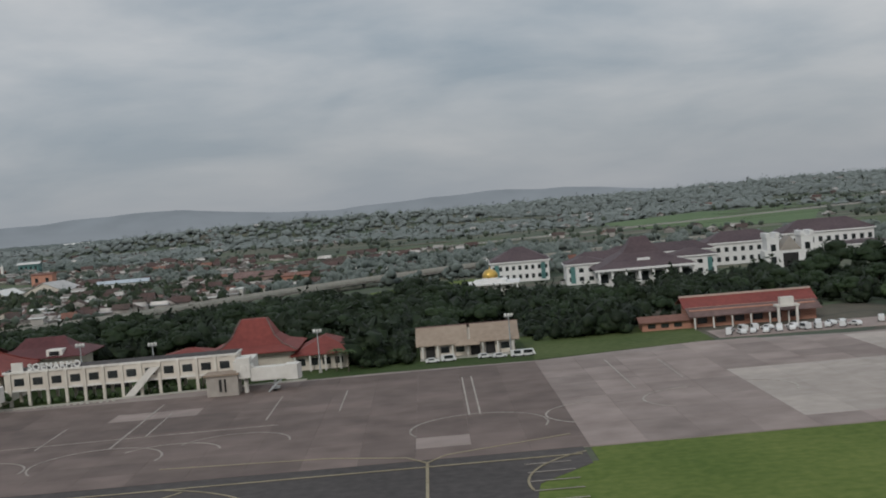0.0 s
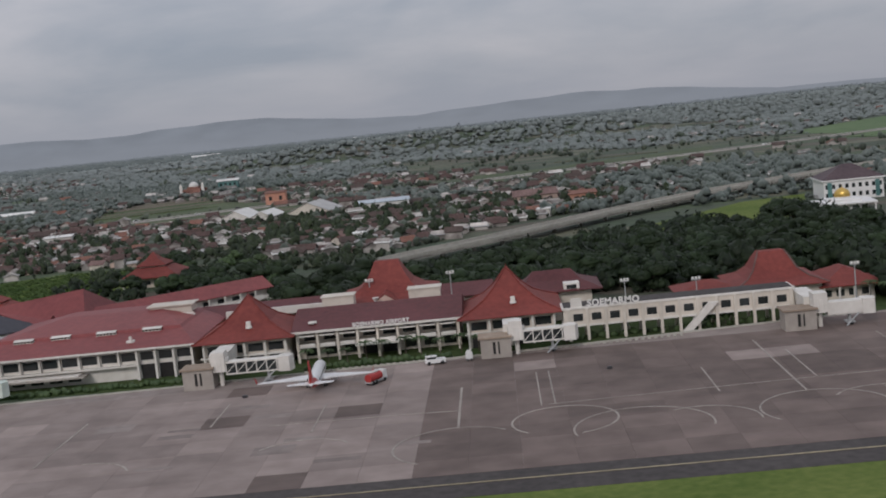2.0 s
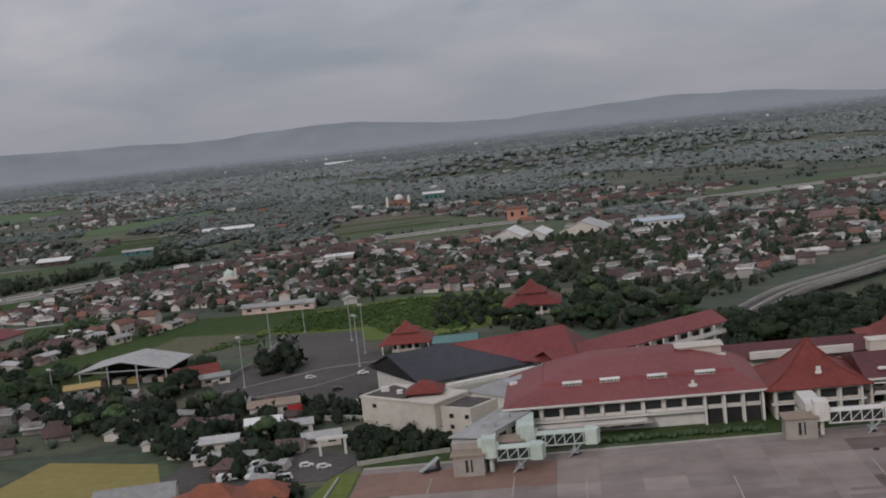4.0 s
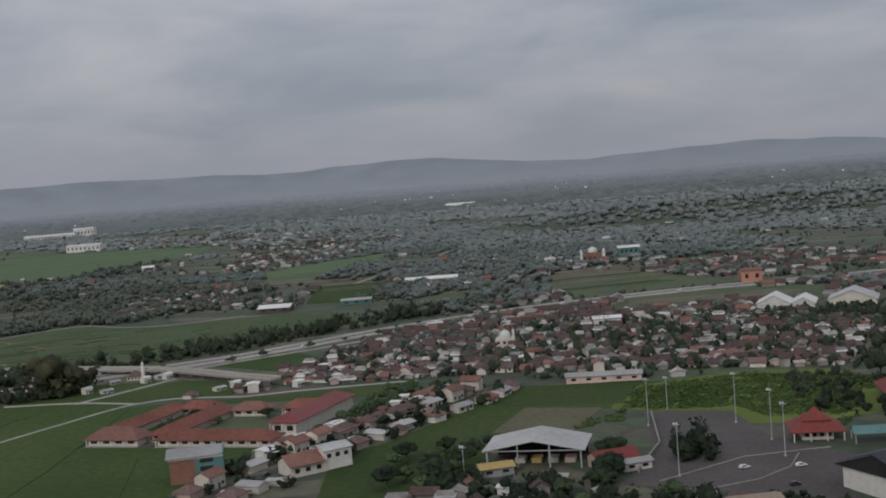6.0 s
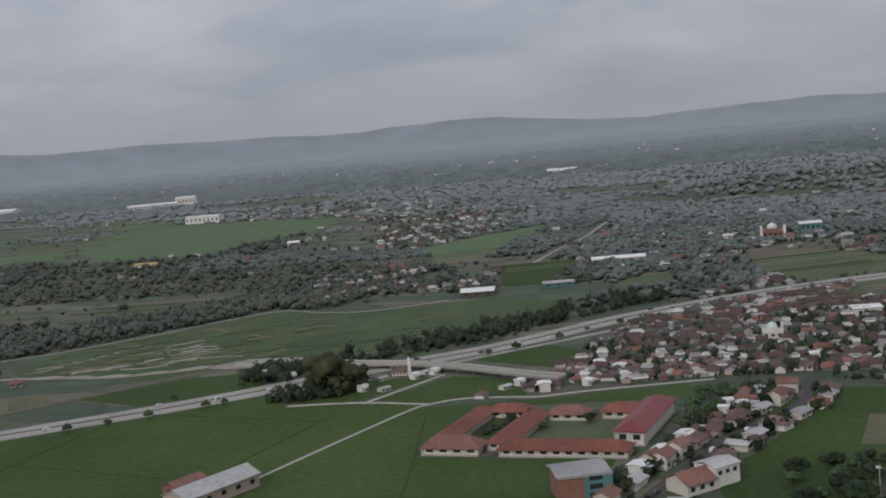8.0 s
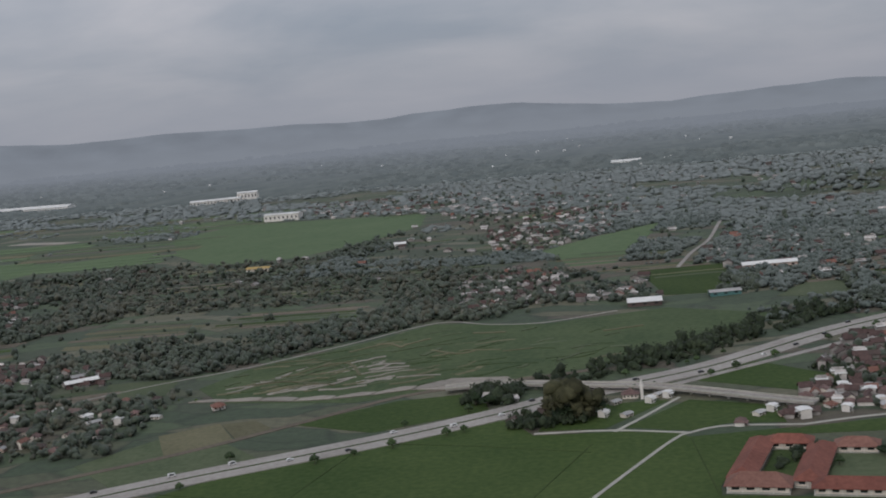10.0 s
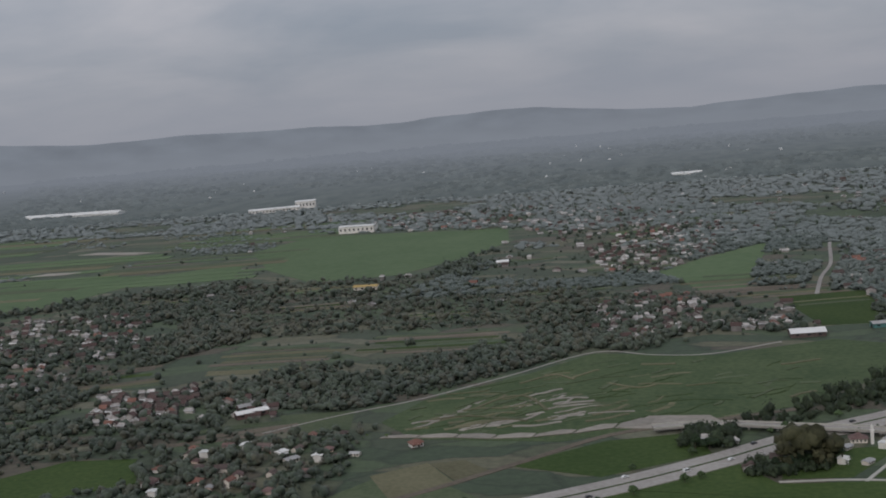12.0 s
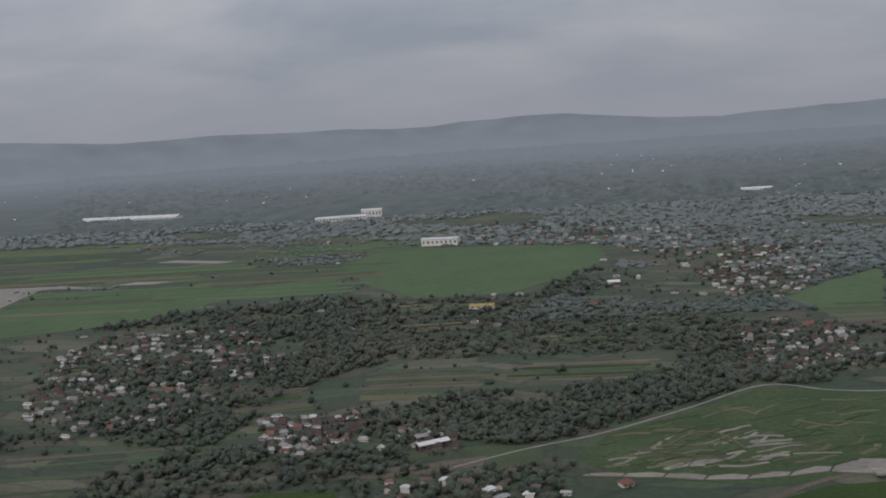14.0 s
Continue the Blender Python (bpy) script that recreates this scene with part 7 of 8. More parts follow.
hamlet([(-300, 190), (-240, 200), (-236, 226), (-262, 234), (-288, 222)], 24, 75, 2.6)
hamlet([(-345, 196), (-318, 200), (-314, 240), (-336, 240)], 14, 76, 2.6)
hamlet([(-489, 627), (-461, 684), (-430, 646), (-424, 566), (-463, 548), (-484, 562)], 80, 8, 2.2, 3.9, 0.5)
hamlet([(-432, 552), (-380, 556), (-385, 585), (-425, 575)], 16, 57, 2.2, 3.9, 0.5)
hamlet([(-200, 470), (-40, 450), (10, 560), (-150, 680), (-250, 580)], 220, 12, 2.4, 4.4, 0.35)
hamlet([(-400, 600), (-280, 570), (-180, 640), (-330, 780)], 130, 13, 2.9, 4.6, 0.5)
hamlet([(-505, 864), (-472, 973), (-402, 981), (-418, 814), (-457, 738), (-486, 754)], 150, 14, 2.4, 3.6, 0.5)
hamlet([(-753, 1113), (-738, 1230), (-600, 1235), (-490, 1136), (-420, 1063), (-516, 895), (-562, 1005)], 170, 15, 2.8, 3.8, 0.55)
hamlet([(-900, 640), (-500, 620), (-300, 820), (100, 640), (420, 800), (360, 1250), (-900, 1250)], 200, 17, 3.2, 4.4, 0.6)
hamlet([(-60, 380), (160, 340), (300, 460), (160, 640), (20, 560)], 60, 18, 3.0, 4.6, 0.5)
hamlet([(-470, 345), (-440, 338), (-400, 380), (-440, 392)], 8, 20, 3.0)
for k, v in HAMLET.items():
    single("hamlet_houses", v, M[k], {"farwall": "pale house walls of the far villages", "clay": "weathered clay roofs of the far villages", "clay_dark": "dark mossy roofs of the far villages", "clay_orange": "orange tile roofs of the far villages", "tin": "grey sheet roofs of the far villages", "tin_white": "white sheet roofs of the far villages"}[k], "houses", "stuff")
for x, y, k in ((-327, 352, 6), (-331, 357, 3), (-345, 350, 1), (-391, 357, 5), (-398, 358, 6), (-395, 372, 5), (-384, 372, 6), (-378.5, 377.5, 6), (-381.5, 379, 5), (-352, 352, 5), (-582, 383, 6), (-577, 378, 5), (-536, 392, 3), (-358, 343, 8), (-348, 356, 6)):
    copy_thing(KINDS[k], pose(x, y, 0, 0, 0, 10 * k) @ Matrix.Scale(0.55 if x > -410 else 0.75, 4))
settle([(-322, 238), (-300, 240), (-262, 330), (-282, 338), (-300, 290)], 30, 44, (1, 1, 1, 2, 1.5, 3, 4, 1, 1, 2), 1.5)
# wall of shops below the village
shed("shed", -234, 337, 21, 4.5, 2.0, 0.8, "tin", "pink", 1, "long low block with a grey sheet roof")
for x, y, k in ((-190, 214, 1), (-192.6, 176, 0), (-189.6, 174.6, 0), (-194.5, 169.8, 1), (-196.5, 166, 0), (-200, 172, 2), (-205, 176, 0), (-197, 227, 2), (-205, 240, 0), (-194, 240, 0)):
    park(k, x, y, 20, 0.095 if (inside(x, y, [(-229, 232), (-205, 222), (-188, 222), (-180, 246), (-196, 262), (-203, 292), (-224, 296), (-222, 262)]) or x < -195) else 0.01)
r_ = random.Random(52)
for k in range(14):
    park(r_.choice((0, 1, 1, 0)), -204.5 + 1.9 * (k % 5) + r_.uniform(-0.4, 0.4), 171.5 + 3.0 * (k // 5) + r_.uniform(-0.5, 0.5), r_.uniform(0, 180), 0.1)
# shelters and a white gate on the service yard
for x, y, w, d, h, roof, wall, turn, label in ((-205, 200, 6, 4, 2.0, "tin_white", "cream", 12, "small office hut with a white sheet roof"), (-198.5, 197.5, 5, 3.4, 1.8, "tin", "white", 12, "small office hut with a grey sheet roof"),
                                               (-206, 212, 9, 5, 2.3, "brownroof", "white", 14, "low white canteen with a brown roof"), (-210, 190, 6, 4, 1.9, "tin", "cream", 10, "grey roofed store hut"),
                                               (-192.5, 188.5, 6, 3, 1.7, "tin", "cream", 14, "long lean-to with a grey sheet roof"), (-214, 203, 5, 4, 1.9, "clay", "cream", 14, "tile roofed guard hut")):
    shed("hut", x, y, w, d, h, 0.7, roof, wall, turn, label, "service huts")
    KEEP.append(rect(x - w / 2 - 1, y - d / 2 - 1, x + w / 2 + 1, y + d / 2 + 1))
sb = thing("sign_board", -201.4, 208.6, 0, 14, "red advertising board on two posts", "sign")
part("post", Shape().box(-1.2, -0.08, 0, -1.05, 0.08, 1.3), M["steel"], sb)
part("post", Shape().box(1.05, -0.08, 0, 1.2, 0.08, 1.3), M["steel"], sb)
part("board", Shape().box(-1.4, -0.12, 1.1, 1.4, 0.0, 2.3), M["red"], sb)
yw = Shape().strip([(-184.4, 174.4), (-178, 176.2), (-170.5, 178.2)], 0.3, 0, 0.7)
yw.strip([(-187, 149), (-186.5, 160), (-186.2, 168.4)], 0.3, 0, 0.35)
yw.strip([(-200, 205), (-190, 203), (-186, 201)], 0.25, 0, 0.9)
single("wall_yard", yw, M["path"], "low pale kerb wall of the service yard", "wall", "structure")
single("wall_lot", Shape().strip([(-214, 226), (-203, 232), (-196, 240), (-193, 250)], 0.25, 0, 0.25), M["road"], "low grey kerb beside the car park road", "wall", "structure")
yg = thing("yard_gate", -189.4, 181.6, 0, 10, "white portal frame over the service yard", "gate")
part("post", Shape().box(-2.2, -0.2, 0, -1.8, 0.2, 2.6), M["white"], yg)
part("post", Shape().box(1.8, -0.2, 0, 2.2, 0.2, 2.6), M["white"], yg)
part("beam", Shape().box(-2.5, -0.4, 2.6, 2.5, 0.4, 3.0), M["white"], yg)
sheet("service_yard", [(-216, 166), (-188, 168), (-184, 178), (-196, 190), (-214, 184)], 0.1, M["lot"], "grey service yard west of the apron", "pavement")

# vehicles on the toll road
r_ = random.Random(21)
toll = smooth(TOLL, 6)
for i in range(6, len(toll) - 12, 3):
    d = toll[i + 1] - toll[i]
    s = r_.choice((-4.6, -2.6, 2.6, 4.6))
    off = Vector((-d.y, d.x)).normalized() * s
    park(r_.choice((0, 1, 2, 2)), toll[i].x + off.x, toll[i].y + off.y, math.degrees(math.atan2(d.y, d.x)), 0.30)
for i in range(3, 20, 4):
    d = street[min(i + 1, len(street) - 1)] - street[i]
    park(r_.choice((0, 1, 2)), street[i].x + 0.8, street[i].y, math.degrees(math.atan2(d.y, d.x)), 0.13)


# ---------------------------------------------------------------- trees
def ball(level):
    bm = bmesh.new()
    bmesh.ops.create_icosphere(bm, subdivisions=level, radius=1.0)
    v = np.array([p.co[:] for p in bm.verts])
    f = np.array([[q.index for q in t.verts] for t in bm.faces])
    bm.free()
    return v, f


BALL1, BALL2 = ball(2), ball(3)


def lump(v, seed, rough):
    r = np.random.RandomState(seed)
    k = r.normal(size=(5, 3)) * 2.6
    ph = r.uniform(0, 6.28, 5)
    s = 1 + rough * np.sin(v @ k.T + ph).mean(axis=1) * 1.6 + r.uniform(-rough, rough, len(v)) * 0.55
    return v * s[:, None]


def tufts(r, n, centre, radii, size):
    """Small three-cornered leaf tufts scattered over an ellipsoid."""
    d = r.normal(size=(n, 3))
    d /= np.linalg.norm(d, axis=1)[:, None]
    d[:, 2] = np.where(d[:, 2] < -0.35, -d[:, 2], d[:, 2])
    c = centre + d * radii * r.uniform(0.86, 1.16, n)[:, None]
    tri = c[:, None, :] + r.normal(size=(n, 3, 3)) * size
    return tri.reshape(-1, 3), np.arange(3 * n).reshape(-1, 3)


def mesh_from(name, v, f, material):
    me = bpy.data.meshes.new(name)
    me.vertices.add(len(v))
    me.vertices.foreach_set("co", np.asarray(v, dtype=np.float32).ravel())
    me.loops.add(3 * len(f))
    me.loops.foreach_set("vertex_index", np.asarray(f, dtype=np.int32).ravel())
    me.polygons.add(len(f))
    me.polygons.foreach_set("loop_start", np.arange(0, 3 * len(f), 3, dtype=np.int32))
    me.polygons.foreach_set("loop_total", np.full(len(f), 3, dtype=np.int32))
    me.materials.append(material)
    me.polygons.foreach_set("use_smooth", np.ones(len(f), dtype=bool))
    me.update(calc_edges=True)
    return me


def tree_kind(seed, height, spread, material, label, flat=0.6, lumps=9):
    r = np.random.RandomState(seed)
    t = thing("tree", 0, 0, -80, 0, label, "tree", "trees")
    trunk = Shape()
    top = height * 0.45
    trunk.tube((0, 0, 0), (0.1, 0.05, top), spread * 0.075, spread * 0.045, 7)
    vs, fs, k = [], [], 0
    for i in range(lumps):
        a = 2 * math.pi * i / max(1, lumps - 2) + r.uniform(-0.4, 0.4)
        q = 0.0 if i >= lumps - 2 else spread * r.uniform(0.42, 0.70)
        c = np.array((q * math.cos(a), q * math.sin(a), height * (0.62 + r.uniform(-0.10, 0.10) + (0.14 if q == 0 else 0))))
        rad = np.array((1, 1, flat)) * spread * r.uniform(0.34, 0.48)
        trunk.tube((0.1, 0.05, top * 0.8), tuple(c), spread * 0.035, spread * 0.012, 5)
        v = lump(BALL1[0], seed * 31 + i, 0.26) * rad + c
        vs.append(v), fs.append(BALL1[1] + k)
        k += len(v)
        tv, tf = tufts(r, 70, c, rad, spread * 0.055)
        vs.append(tv), fs.append(tf + k)
        k += len(tv)
    part("trunk", trunk, M["bark"], t)
    ob = new("crown", mesh_from("crown", np.concatenate(vs), np.concatenate(fs), material))
    ob.parent = t
    return t


def palm_kind(seed, height):
    r = random.Random(seed)
    t = thing("palm_tree", 0, 0, -80, 0, "slender palm tree with drooping fronds", "tree", "palms")
    part("trunk", Shape().tube((0, 0, 0), (0.15, 0, height * 0.5), 0.14, 0.1).tube((0.15, 0, height * 0.5), (0.2, 0.1, height), 0.1, 0.07), M["bark"], t)
    fr = Shape()
    for k in range(13):
        a, lift = 2 * math.pi * k / 13 + r.uniform(-0.2, 0.2), r.uniform(0.2, 0.9)
        u = (math.cos(a), math.sin(a))
        pts = [(0, 0), (0.8, lift * 0.6), (1.5, lift * 0.4), (2.0, -0.4 + lift * 0.2)]
        for (p, z), (q, w) in zip(pts, pts[1:]):
            s = 0.26 * (1 - p / 2.6)
            fr.add([(0.2 + u[0] * p - u[1] * s, 0.1 + u[1] * p + u[0] * s, height + z - 0.12), (0.2 + u[0] * p, 0.1 + u[1] * p, height + z), (0.2 + u[0] * p + u[1] * s, 0.1 + u[1] * p - u[0] * s, height + z - 0.12),
                    (0.2 + u[0] * q - u[1] * s * 0.7, 0.1 + u[1] * q + u[0] * s * 0.7, height + w - 0.12), (0.2 + u[0] * q, 0.1 + u[1] * q, height + w), (0.2 + u[0] * q + u[1] * s * 0.7, 0.1 + u[1] * q - u[0] * s * 0.7, height + w - 0.12)], [(0, 1, 4, 3), (1, 2, 5, 4)])
    part("fronds", fr, M["leaf_mid"], t)
    return t


DARK = "large dark green spreading tree"
TREES = [tree_kind(1, 5.6, 3.6, M["leaf"], DARK), tree_kind(2, 5.0, 3.2, M["leaf"], DARK, 0.65), tree_kind(3, 6.0, 4.0, M["leaf"], DARK, 0.5, 11),
         tree_kind(4, 4.2, 2.2, M["leaf_mid"], "rounded green tree among houses", 0.8), tree_kind(5, 3.4, 1.8, M["leaf_mid"], "small green garden tree", 0.85, 7), tree_kind(6, 5.4, 2.0, M["leaf"], "tall narrow dark green tree", 1.1, 8)]
PALM = palm_kind(3, 4.2)


def plant(kind, x, y, s, turn):
    copy_thing(TREES[kind], pose(x, y, 0, 0, 0, turn) @ Matrix.Scale(s, 4))


def grove(poly, n, seed, kinds, gap, fields=False, size=(0.8, 1.2)):
    r = random.Random(seed)
    xs, ys = [p[0] for p in poly], [p[1] for p in poly]
    made = tries = 0
    while made < n and tries < n * 25:
        tries += 1
        x, y = r.uniform(min(xs), max(xs)), r.uniform(min(ys), max(ys))
        if inside(x, y, poly) and clear(x, y, 1.0, fields) and free(x, y, gap):
            TAKEN.append((x, y, gap))
            plant(r.choice(kinds), x, y, r.uniform(*size), r.uniform(0, 360))
            made += 1


# belt of dark trees between the terminal and the elevated road
grove([(-124, 222), (-100, 218), (-60, 214), (-20, 212), (8, 208), (14, 240), (8, 296), (-30, 296), (-60, 284), (-100, 256), (-118, 252)], 120, 31, (0, 1, 2, 0, 2, 1), 2.1)
grove([(14, 208), (34, 208), (80, 218), (130, 205), (135, 262), (40, 262), (14, 262)], 44, 32, (0, 1, 2, 3, 5), 2.6, False, (0.6, 0.9))
grove([(80, 196), (130, 190), (135, 212), (80, 218)], 26, 39, (0, 1, 3), 1.9)
grove([(-20, 190), (-10, 190), (-8, 208), (-20, 208)], 7, 33, (3, 4, 5), 1.2)
grove([(-232, 300), (-190, 300), (-140, 262), (-120, 268), (-140, 325), (-190, 330), (-235, 330)], 24, 34, (0, 1, 3, 4), 2.6, True)
grove([(-235, 262), (-222, 236), (-216, 226), (-206, 218), (-226, 218), (-240, 240)], 22, 35, (0, 1, 3), 1.6)
grove([(-210, 240), (-203, 240), (-200, 262), (-208, 266)], 7, 36, (0, 3), 1.3)
grove([(-284, 236), (-262, 228), (-200, 170), (-188, 178), (-212, 222), (-240, 234), (-262, 262), (-280, 262)], 18, 37, (1, 3, 4, 3), 2.0)
grove([(-190, 176), (-168, 173), (-163, 185), (-175, 188), (-190, 195)], 9, 38, (4, 4, 3), 1.2, False, (0.5, 0.8))
grove([(-432, 346), (-404, 346), (-400, 364), (-408, 384), (-440, 384), (-446, 362)], 7, 40, (0, 1, 3, 5), 2.2)
grove([(-364, 285), (-296, 275), (-290, 300), (-285, 340), (-300, 335), (-312, 300), (-340, 310), (-358, 320)], 14, 43, (4, 3), 1.3)
for x, y, q in ((-113, 232, 1.35), (-107, 238, 1.45), (-101, 243, 1.4), (-97, 234, 1.2), (-111, 244, 1.3), (-103, 229, 1.2), (46, 236, 1.0), (52, 246, 0.9), (60, 240, 1.0), (66, 232, 1.1), (38, 246, 0.9), (84, 262, 1.3), (90, 270, 1.4), (30, 238, 0.9), (96, 262, 1.4)):
    plant(int(q * 10) % 3, x, y, q, 60 * q * x)
for k in range(5):
    plant((0, 3, 3, 1, 4)[k], (-345, -336, -331, -324, -352)[k], (310, 303, 318, 309, 322)[k], 0.6, 40 * k)
r_ = random.Random(77)
for i in range(10, 60, 1):
    d = toll[i + 1] - toll[i]
    for s in (-9.6, 9.4):
        if r_.random() < 0.12:
            off = Vector((-d.y, d.x)).normalized() * s
            plant(4, toll[i].x + off.x, toll[i].y + off.y, r_.uniform(0.5, 0.9), 50 * i)
for k in range(12):
    x = -104 + 2.9 * k
    copy_thing(PALM, pose(x + r_.uniform(-0.5, 0.5), 179.5 + r_.uniform(-0.8, 0.8), 0, 0, 0, 70 * k) @ Matrix.Scale(r_.uniform(0.5, 0.75), 4))
for x, y in ((-14, 187), (-16, 189.5), (-12, 190), (-64.5, 179), (-42.5, 182.5), (-40, 183)):
    copy_thing(PALM if x > -20 else TREES[4], pose(x, y, 0, 0, 0, 20 * x) @ Matrix.Scale(0.75, 4))

# hedges in front of the wing: clipped uneven rows
r2 = np.random.RandomState(5)
hv, hf, k = [], [], 0
for x in np.concatenate([np.arange(-158, -123, 0.8), np.arange(-104, -82, 0.9), np.arange(-62, -34, 1.6)]):
    y = (176.9 if x < -120 else 177.6 if x < -80 else 181.8) + r2.uniform(-0.5, 0.5)
    v = lump(BALL1[0], int(-x * 10), 0.3) * np.array((0.6, 0.5, 0.55)) * r2.uniform(0.7, 1.2) + np.array((x, y, 0.35))
    hv.append(v), hf.append(BALL1[1] + k)
    k += len(v)
tagged(new("hedge", mesh_from("hedge", np.concatenate(hv), np.concatenate(hf), M["leaf_mid"])), "low green hedges and shrubs before the terminal", "hedge", "", "stuff")

# woodland: uneven clumps and tufts, thousands of trees in a few meshes
COARSE = [(lump(ball(1)[0], 900 + i, 0.36), ball(1)[1]) for i in range(8)]
BUSH = [(lump(ball(1)[0], 930 + i, 0.4) * np.array((1, 1, 0.95)), ball(1)[1]) for i in range(10)]


def crown(seed, n=4):
    """A broken crown: a few rough clumps leaning on one another."""
    r = np.random.RandomState(seed)
    v, f = ball(1)[0], ball(1)[1]
    vs, fs = [lump(v, seed, 0.36) * 0.72], [f]
    for k in range(n - 1):
        a = 6.28 * (k + r.uniform(0, 0.7)) / (n - 1)
        q = r.uniform(0.42, 0.62)
        vs.append(lump(v, seed + 50 + k, 0.4) * q * np.array((1, 1, 0.85)) + np.array((0.52 * math.cos(a), 0.52 * math.sin(a), r.uniform(-0.25, 0.55))))
        fs.append(f + len(v) * (k + 1))
    return np.concatenate(vs), np.concatenate(fs)


FINE = [crown(950 + i) for i in range(10)]


def inside_all(x, y, poly):
    hit = np.zeros(len(x), bool)
    for (a, b), (c, d) in zip(poly, poly[1:] + poly[:1]):
        if b != d:
            hit ^= ((b > y) != (d > y)) & (x < (c - a) * (y - b) / (d - b) + a)
    return hit


def clear_all(x, y, gap, fields=True, keep=True):
    ok = np.ones(len(x), bool)
    for p in (KEEP if keep else []) + (FIELDS if fields else []):
        ok &= ~inside_all(x, y, p)
    for pts, g in ROADS:
        for (a, b), (c, d) in zip(pts, pts[1:]):
            t = np.clip(((x - a) * (c - a) + (y - b) * (d - b)) / ((c - a) ** 2 + (d - b) ** 2), 0, 1)
            ok &= (x - a - t * (c - a)) ** 2 + (y - b - t * (d - b)) ** 2 > (g + gap) ** 2
    return ok


WAVES = np.random.RandomState(40)
WAVE_K = WAVES.normal(size=(26, 2)) * np.array((0.020, 0.034)) * np.geomspace(0.35, 3.2, 26)[:, None]
WAVE_P = WAVES.uniform(0, 6.28, 26)


def cover(x, y):
    """How wooded the country is at a place: bands that run with the fields."""
    s = np.zeros(len(x))
    for (a, b), p, w in zip(WAVE_K, WAVE_P, np.geomspace(1.0, 0.35, 26)):
        s += w * np.sin(a * x + b * y + p)
    return s / 3.4


def sown(poly, n, seed, limit, gap=1.5, fields=True, soft=0.25, keep=True):
    r = np.random.RandomState(seed)
    px, py = [p[0] for p in poly], [p[1] for p in poly]
    x, y = r.uniform(min(px), max(px), 6 * n), r.uniform(min(py), max(py), 6 * n)
    ok = inside_all(x, y, poly) & (cover(x, y) > limit + r.uniform(-soft, soft, len(x))) & clear_all(x, y, gap, fields, keep)
    return np.stack([x[ok], y[ok]], 1)[:n]


def woods(name, at, material, label, size, seed, kinds, tuft=6, tall=1.0, sit=0.75):
    r = np.random.RandomState(seed)
    vs, fs, k = [], [], 0
    pick = r.randint(len(kinds), size=len(at))
    for i, (tv, tf) in enumerate(kinds):
        p = at[pick == i]
        n = len(p)
        if not n:
            continue
        s = size * (0.42 + 1.35 * r.uniform(0, 1, n) ** 2.0)
        a = r.uniform(0, 6.28, n)
        w = np.stack([np.ones(n), r.uniform(0.75, 1.25, n), tall * r.uniform(0.7, 1.35, n)], 1) * s[:, None]
        v = tv[None] * w[:, None, :]
        x = v[..., 0] * np.cos(a)[:, None] - v[..., 1] * np.sin(a)[:, None] + p[:, 0][:, None]
        y = v[..., 0] * np.sin(a)[:, None] + v[..., 1] * np.cos(a)[:, None] + p[:, 1][:, None]
        lift = rise(p[:, 0], p[:, 1])
        z = v[..., 2] + sit * w[:, 2][:, None] + lift[:, None]
        vs.append(np.stack([x, y, z], -1).reshape(-1, 3))
        fs.append((tf[None] + (np.arange(n) * len(tv))[:, None, None]).reshape(-1, 3) + k)
        k += n * len(tv)
        if tuft:
            m = n * tuft
            d = r.normal(size=(m, 3))
            d /= np.linalg.norm(d, axis=1)[:, None]
            d[:, 2] = np.abs(d[:, 2]) * 1.2 - 0.2
            sw = np.repeat(w, tuft, 0)
            c = np.concatenate([np.repeat(p, tuft, 0), 0.8 * sw[:, 2:] + np.repeat(lift, tuft)[:, None]], 1) + d * sw * r.uniform(0.8, 1.15, (m, 1))
            tri = c[:, None, :] + r.normal(size=(m, 3, 3)) * (0.2 * sw[:, :1])[:, None, :]
            vs.append(tri.reshape(-1, 3)), fs.append(np.arange(3 * m).reshape(-1, 3) + k)
            k += 3 * m
    return tagged(new(name, mesh_from(name, np.concatenate(vs), np.concatenate(fs), material)), label, "woodland", "", "stuff")


# named stretches of wood
SLOPE = [(-653, 487), (-620, 523), (-569, 528), (-505, 566), (-450, 561), (-401, 622), (-382, 562), (-397, 530), (-439, 516), (-483, 528), (-530, 470), (-575, 438), (-600, 449), (-633, 444)]
VILLAGE_WEST = [(-960, 640), (-896, 749), (-752, 805), (-690, 640), (-680, 590), (-704, 531), (-706, 448), (-801, 445), (-860, 480)]
BROWN = [(-734, 667), (-677, 642), (-667, 588), (-701, 577)]
VILLAGE_EAST = [(-517, 695), (-416, 640), (-400, 600), (-432, 520), (-518, 550)]
PADDY_EDGE = [(-620, 850), (-602, 921), (-506, 814), (-520, 770), (-600, 780)]
SCRUBLAND = [(-770, 800), (-600, 790), (-510, 760), (-490, 640), (-520, 600), (-660, 600), (-720, 660)]
SOUTH_WEST = [(-720, 440), (-640, 440), (-560, 420), (-552, 340), (-627, 330), (-760, 340), (-740, 400)]


def off_houses(at, near=2.9, front=4.2):
    """Drops the places that stand on a house or close before its front."""
    ok = np.ones(len(at), bool)
    for x, y, _ in TAKEN:
        dx, dy = at[:, 0] - x, at[:, 1] - y
        ok &= (dx * dx + dy * dy > near) & ~((np.abs(dx) < 1.5) & (dy < 0) & (dy > -front))
    return at[ok]


def acres(*parts):
    """Tree places from (stretch, how many, seed, how closed)."""
    return off_houses(np.concatenate([sown(p, n, seed, limit, 0.8) for p, n, seed, limit in parts]))


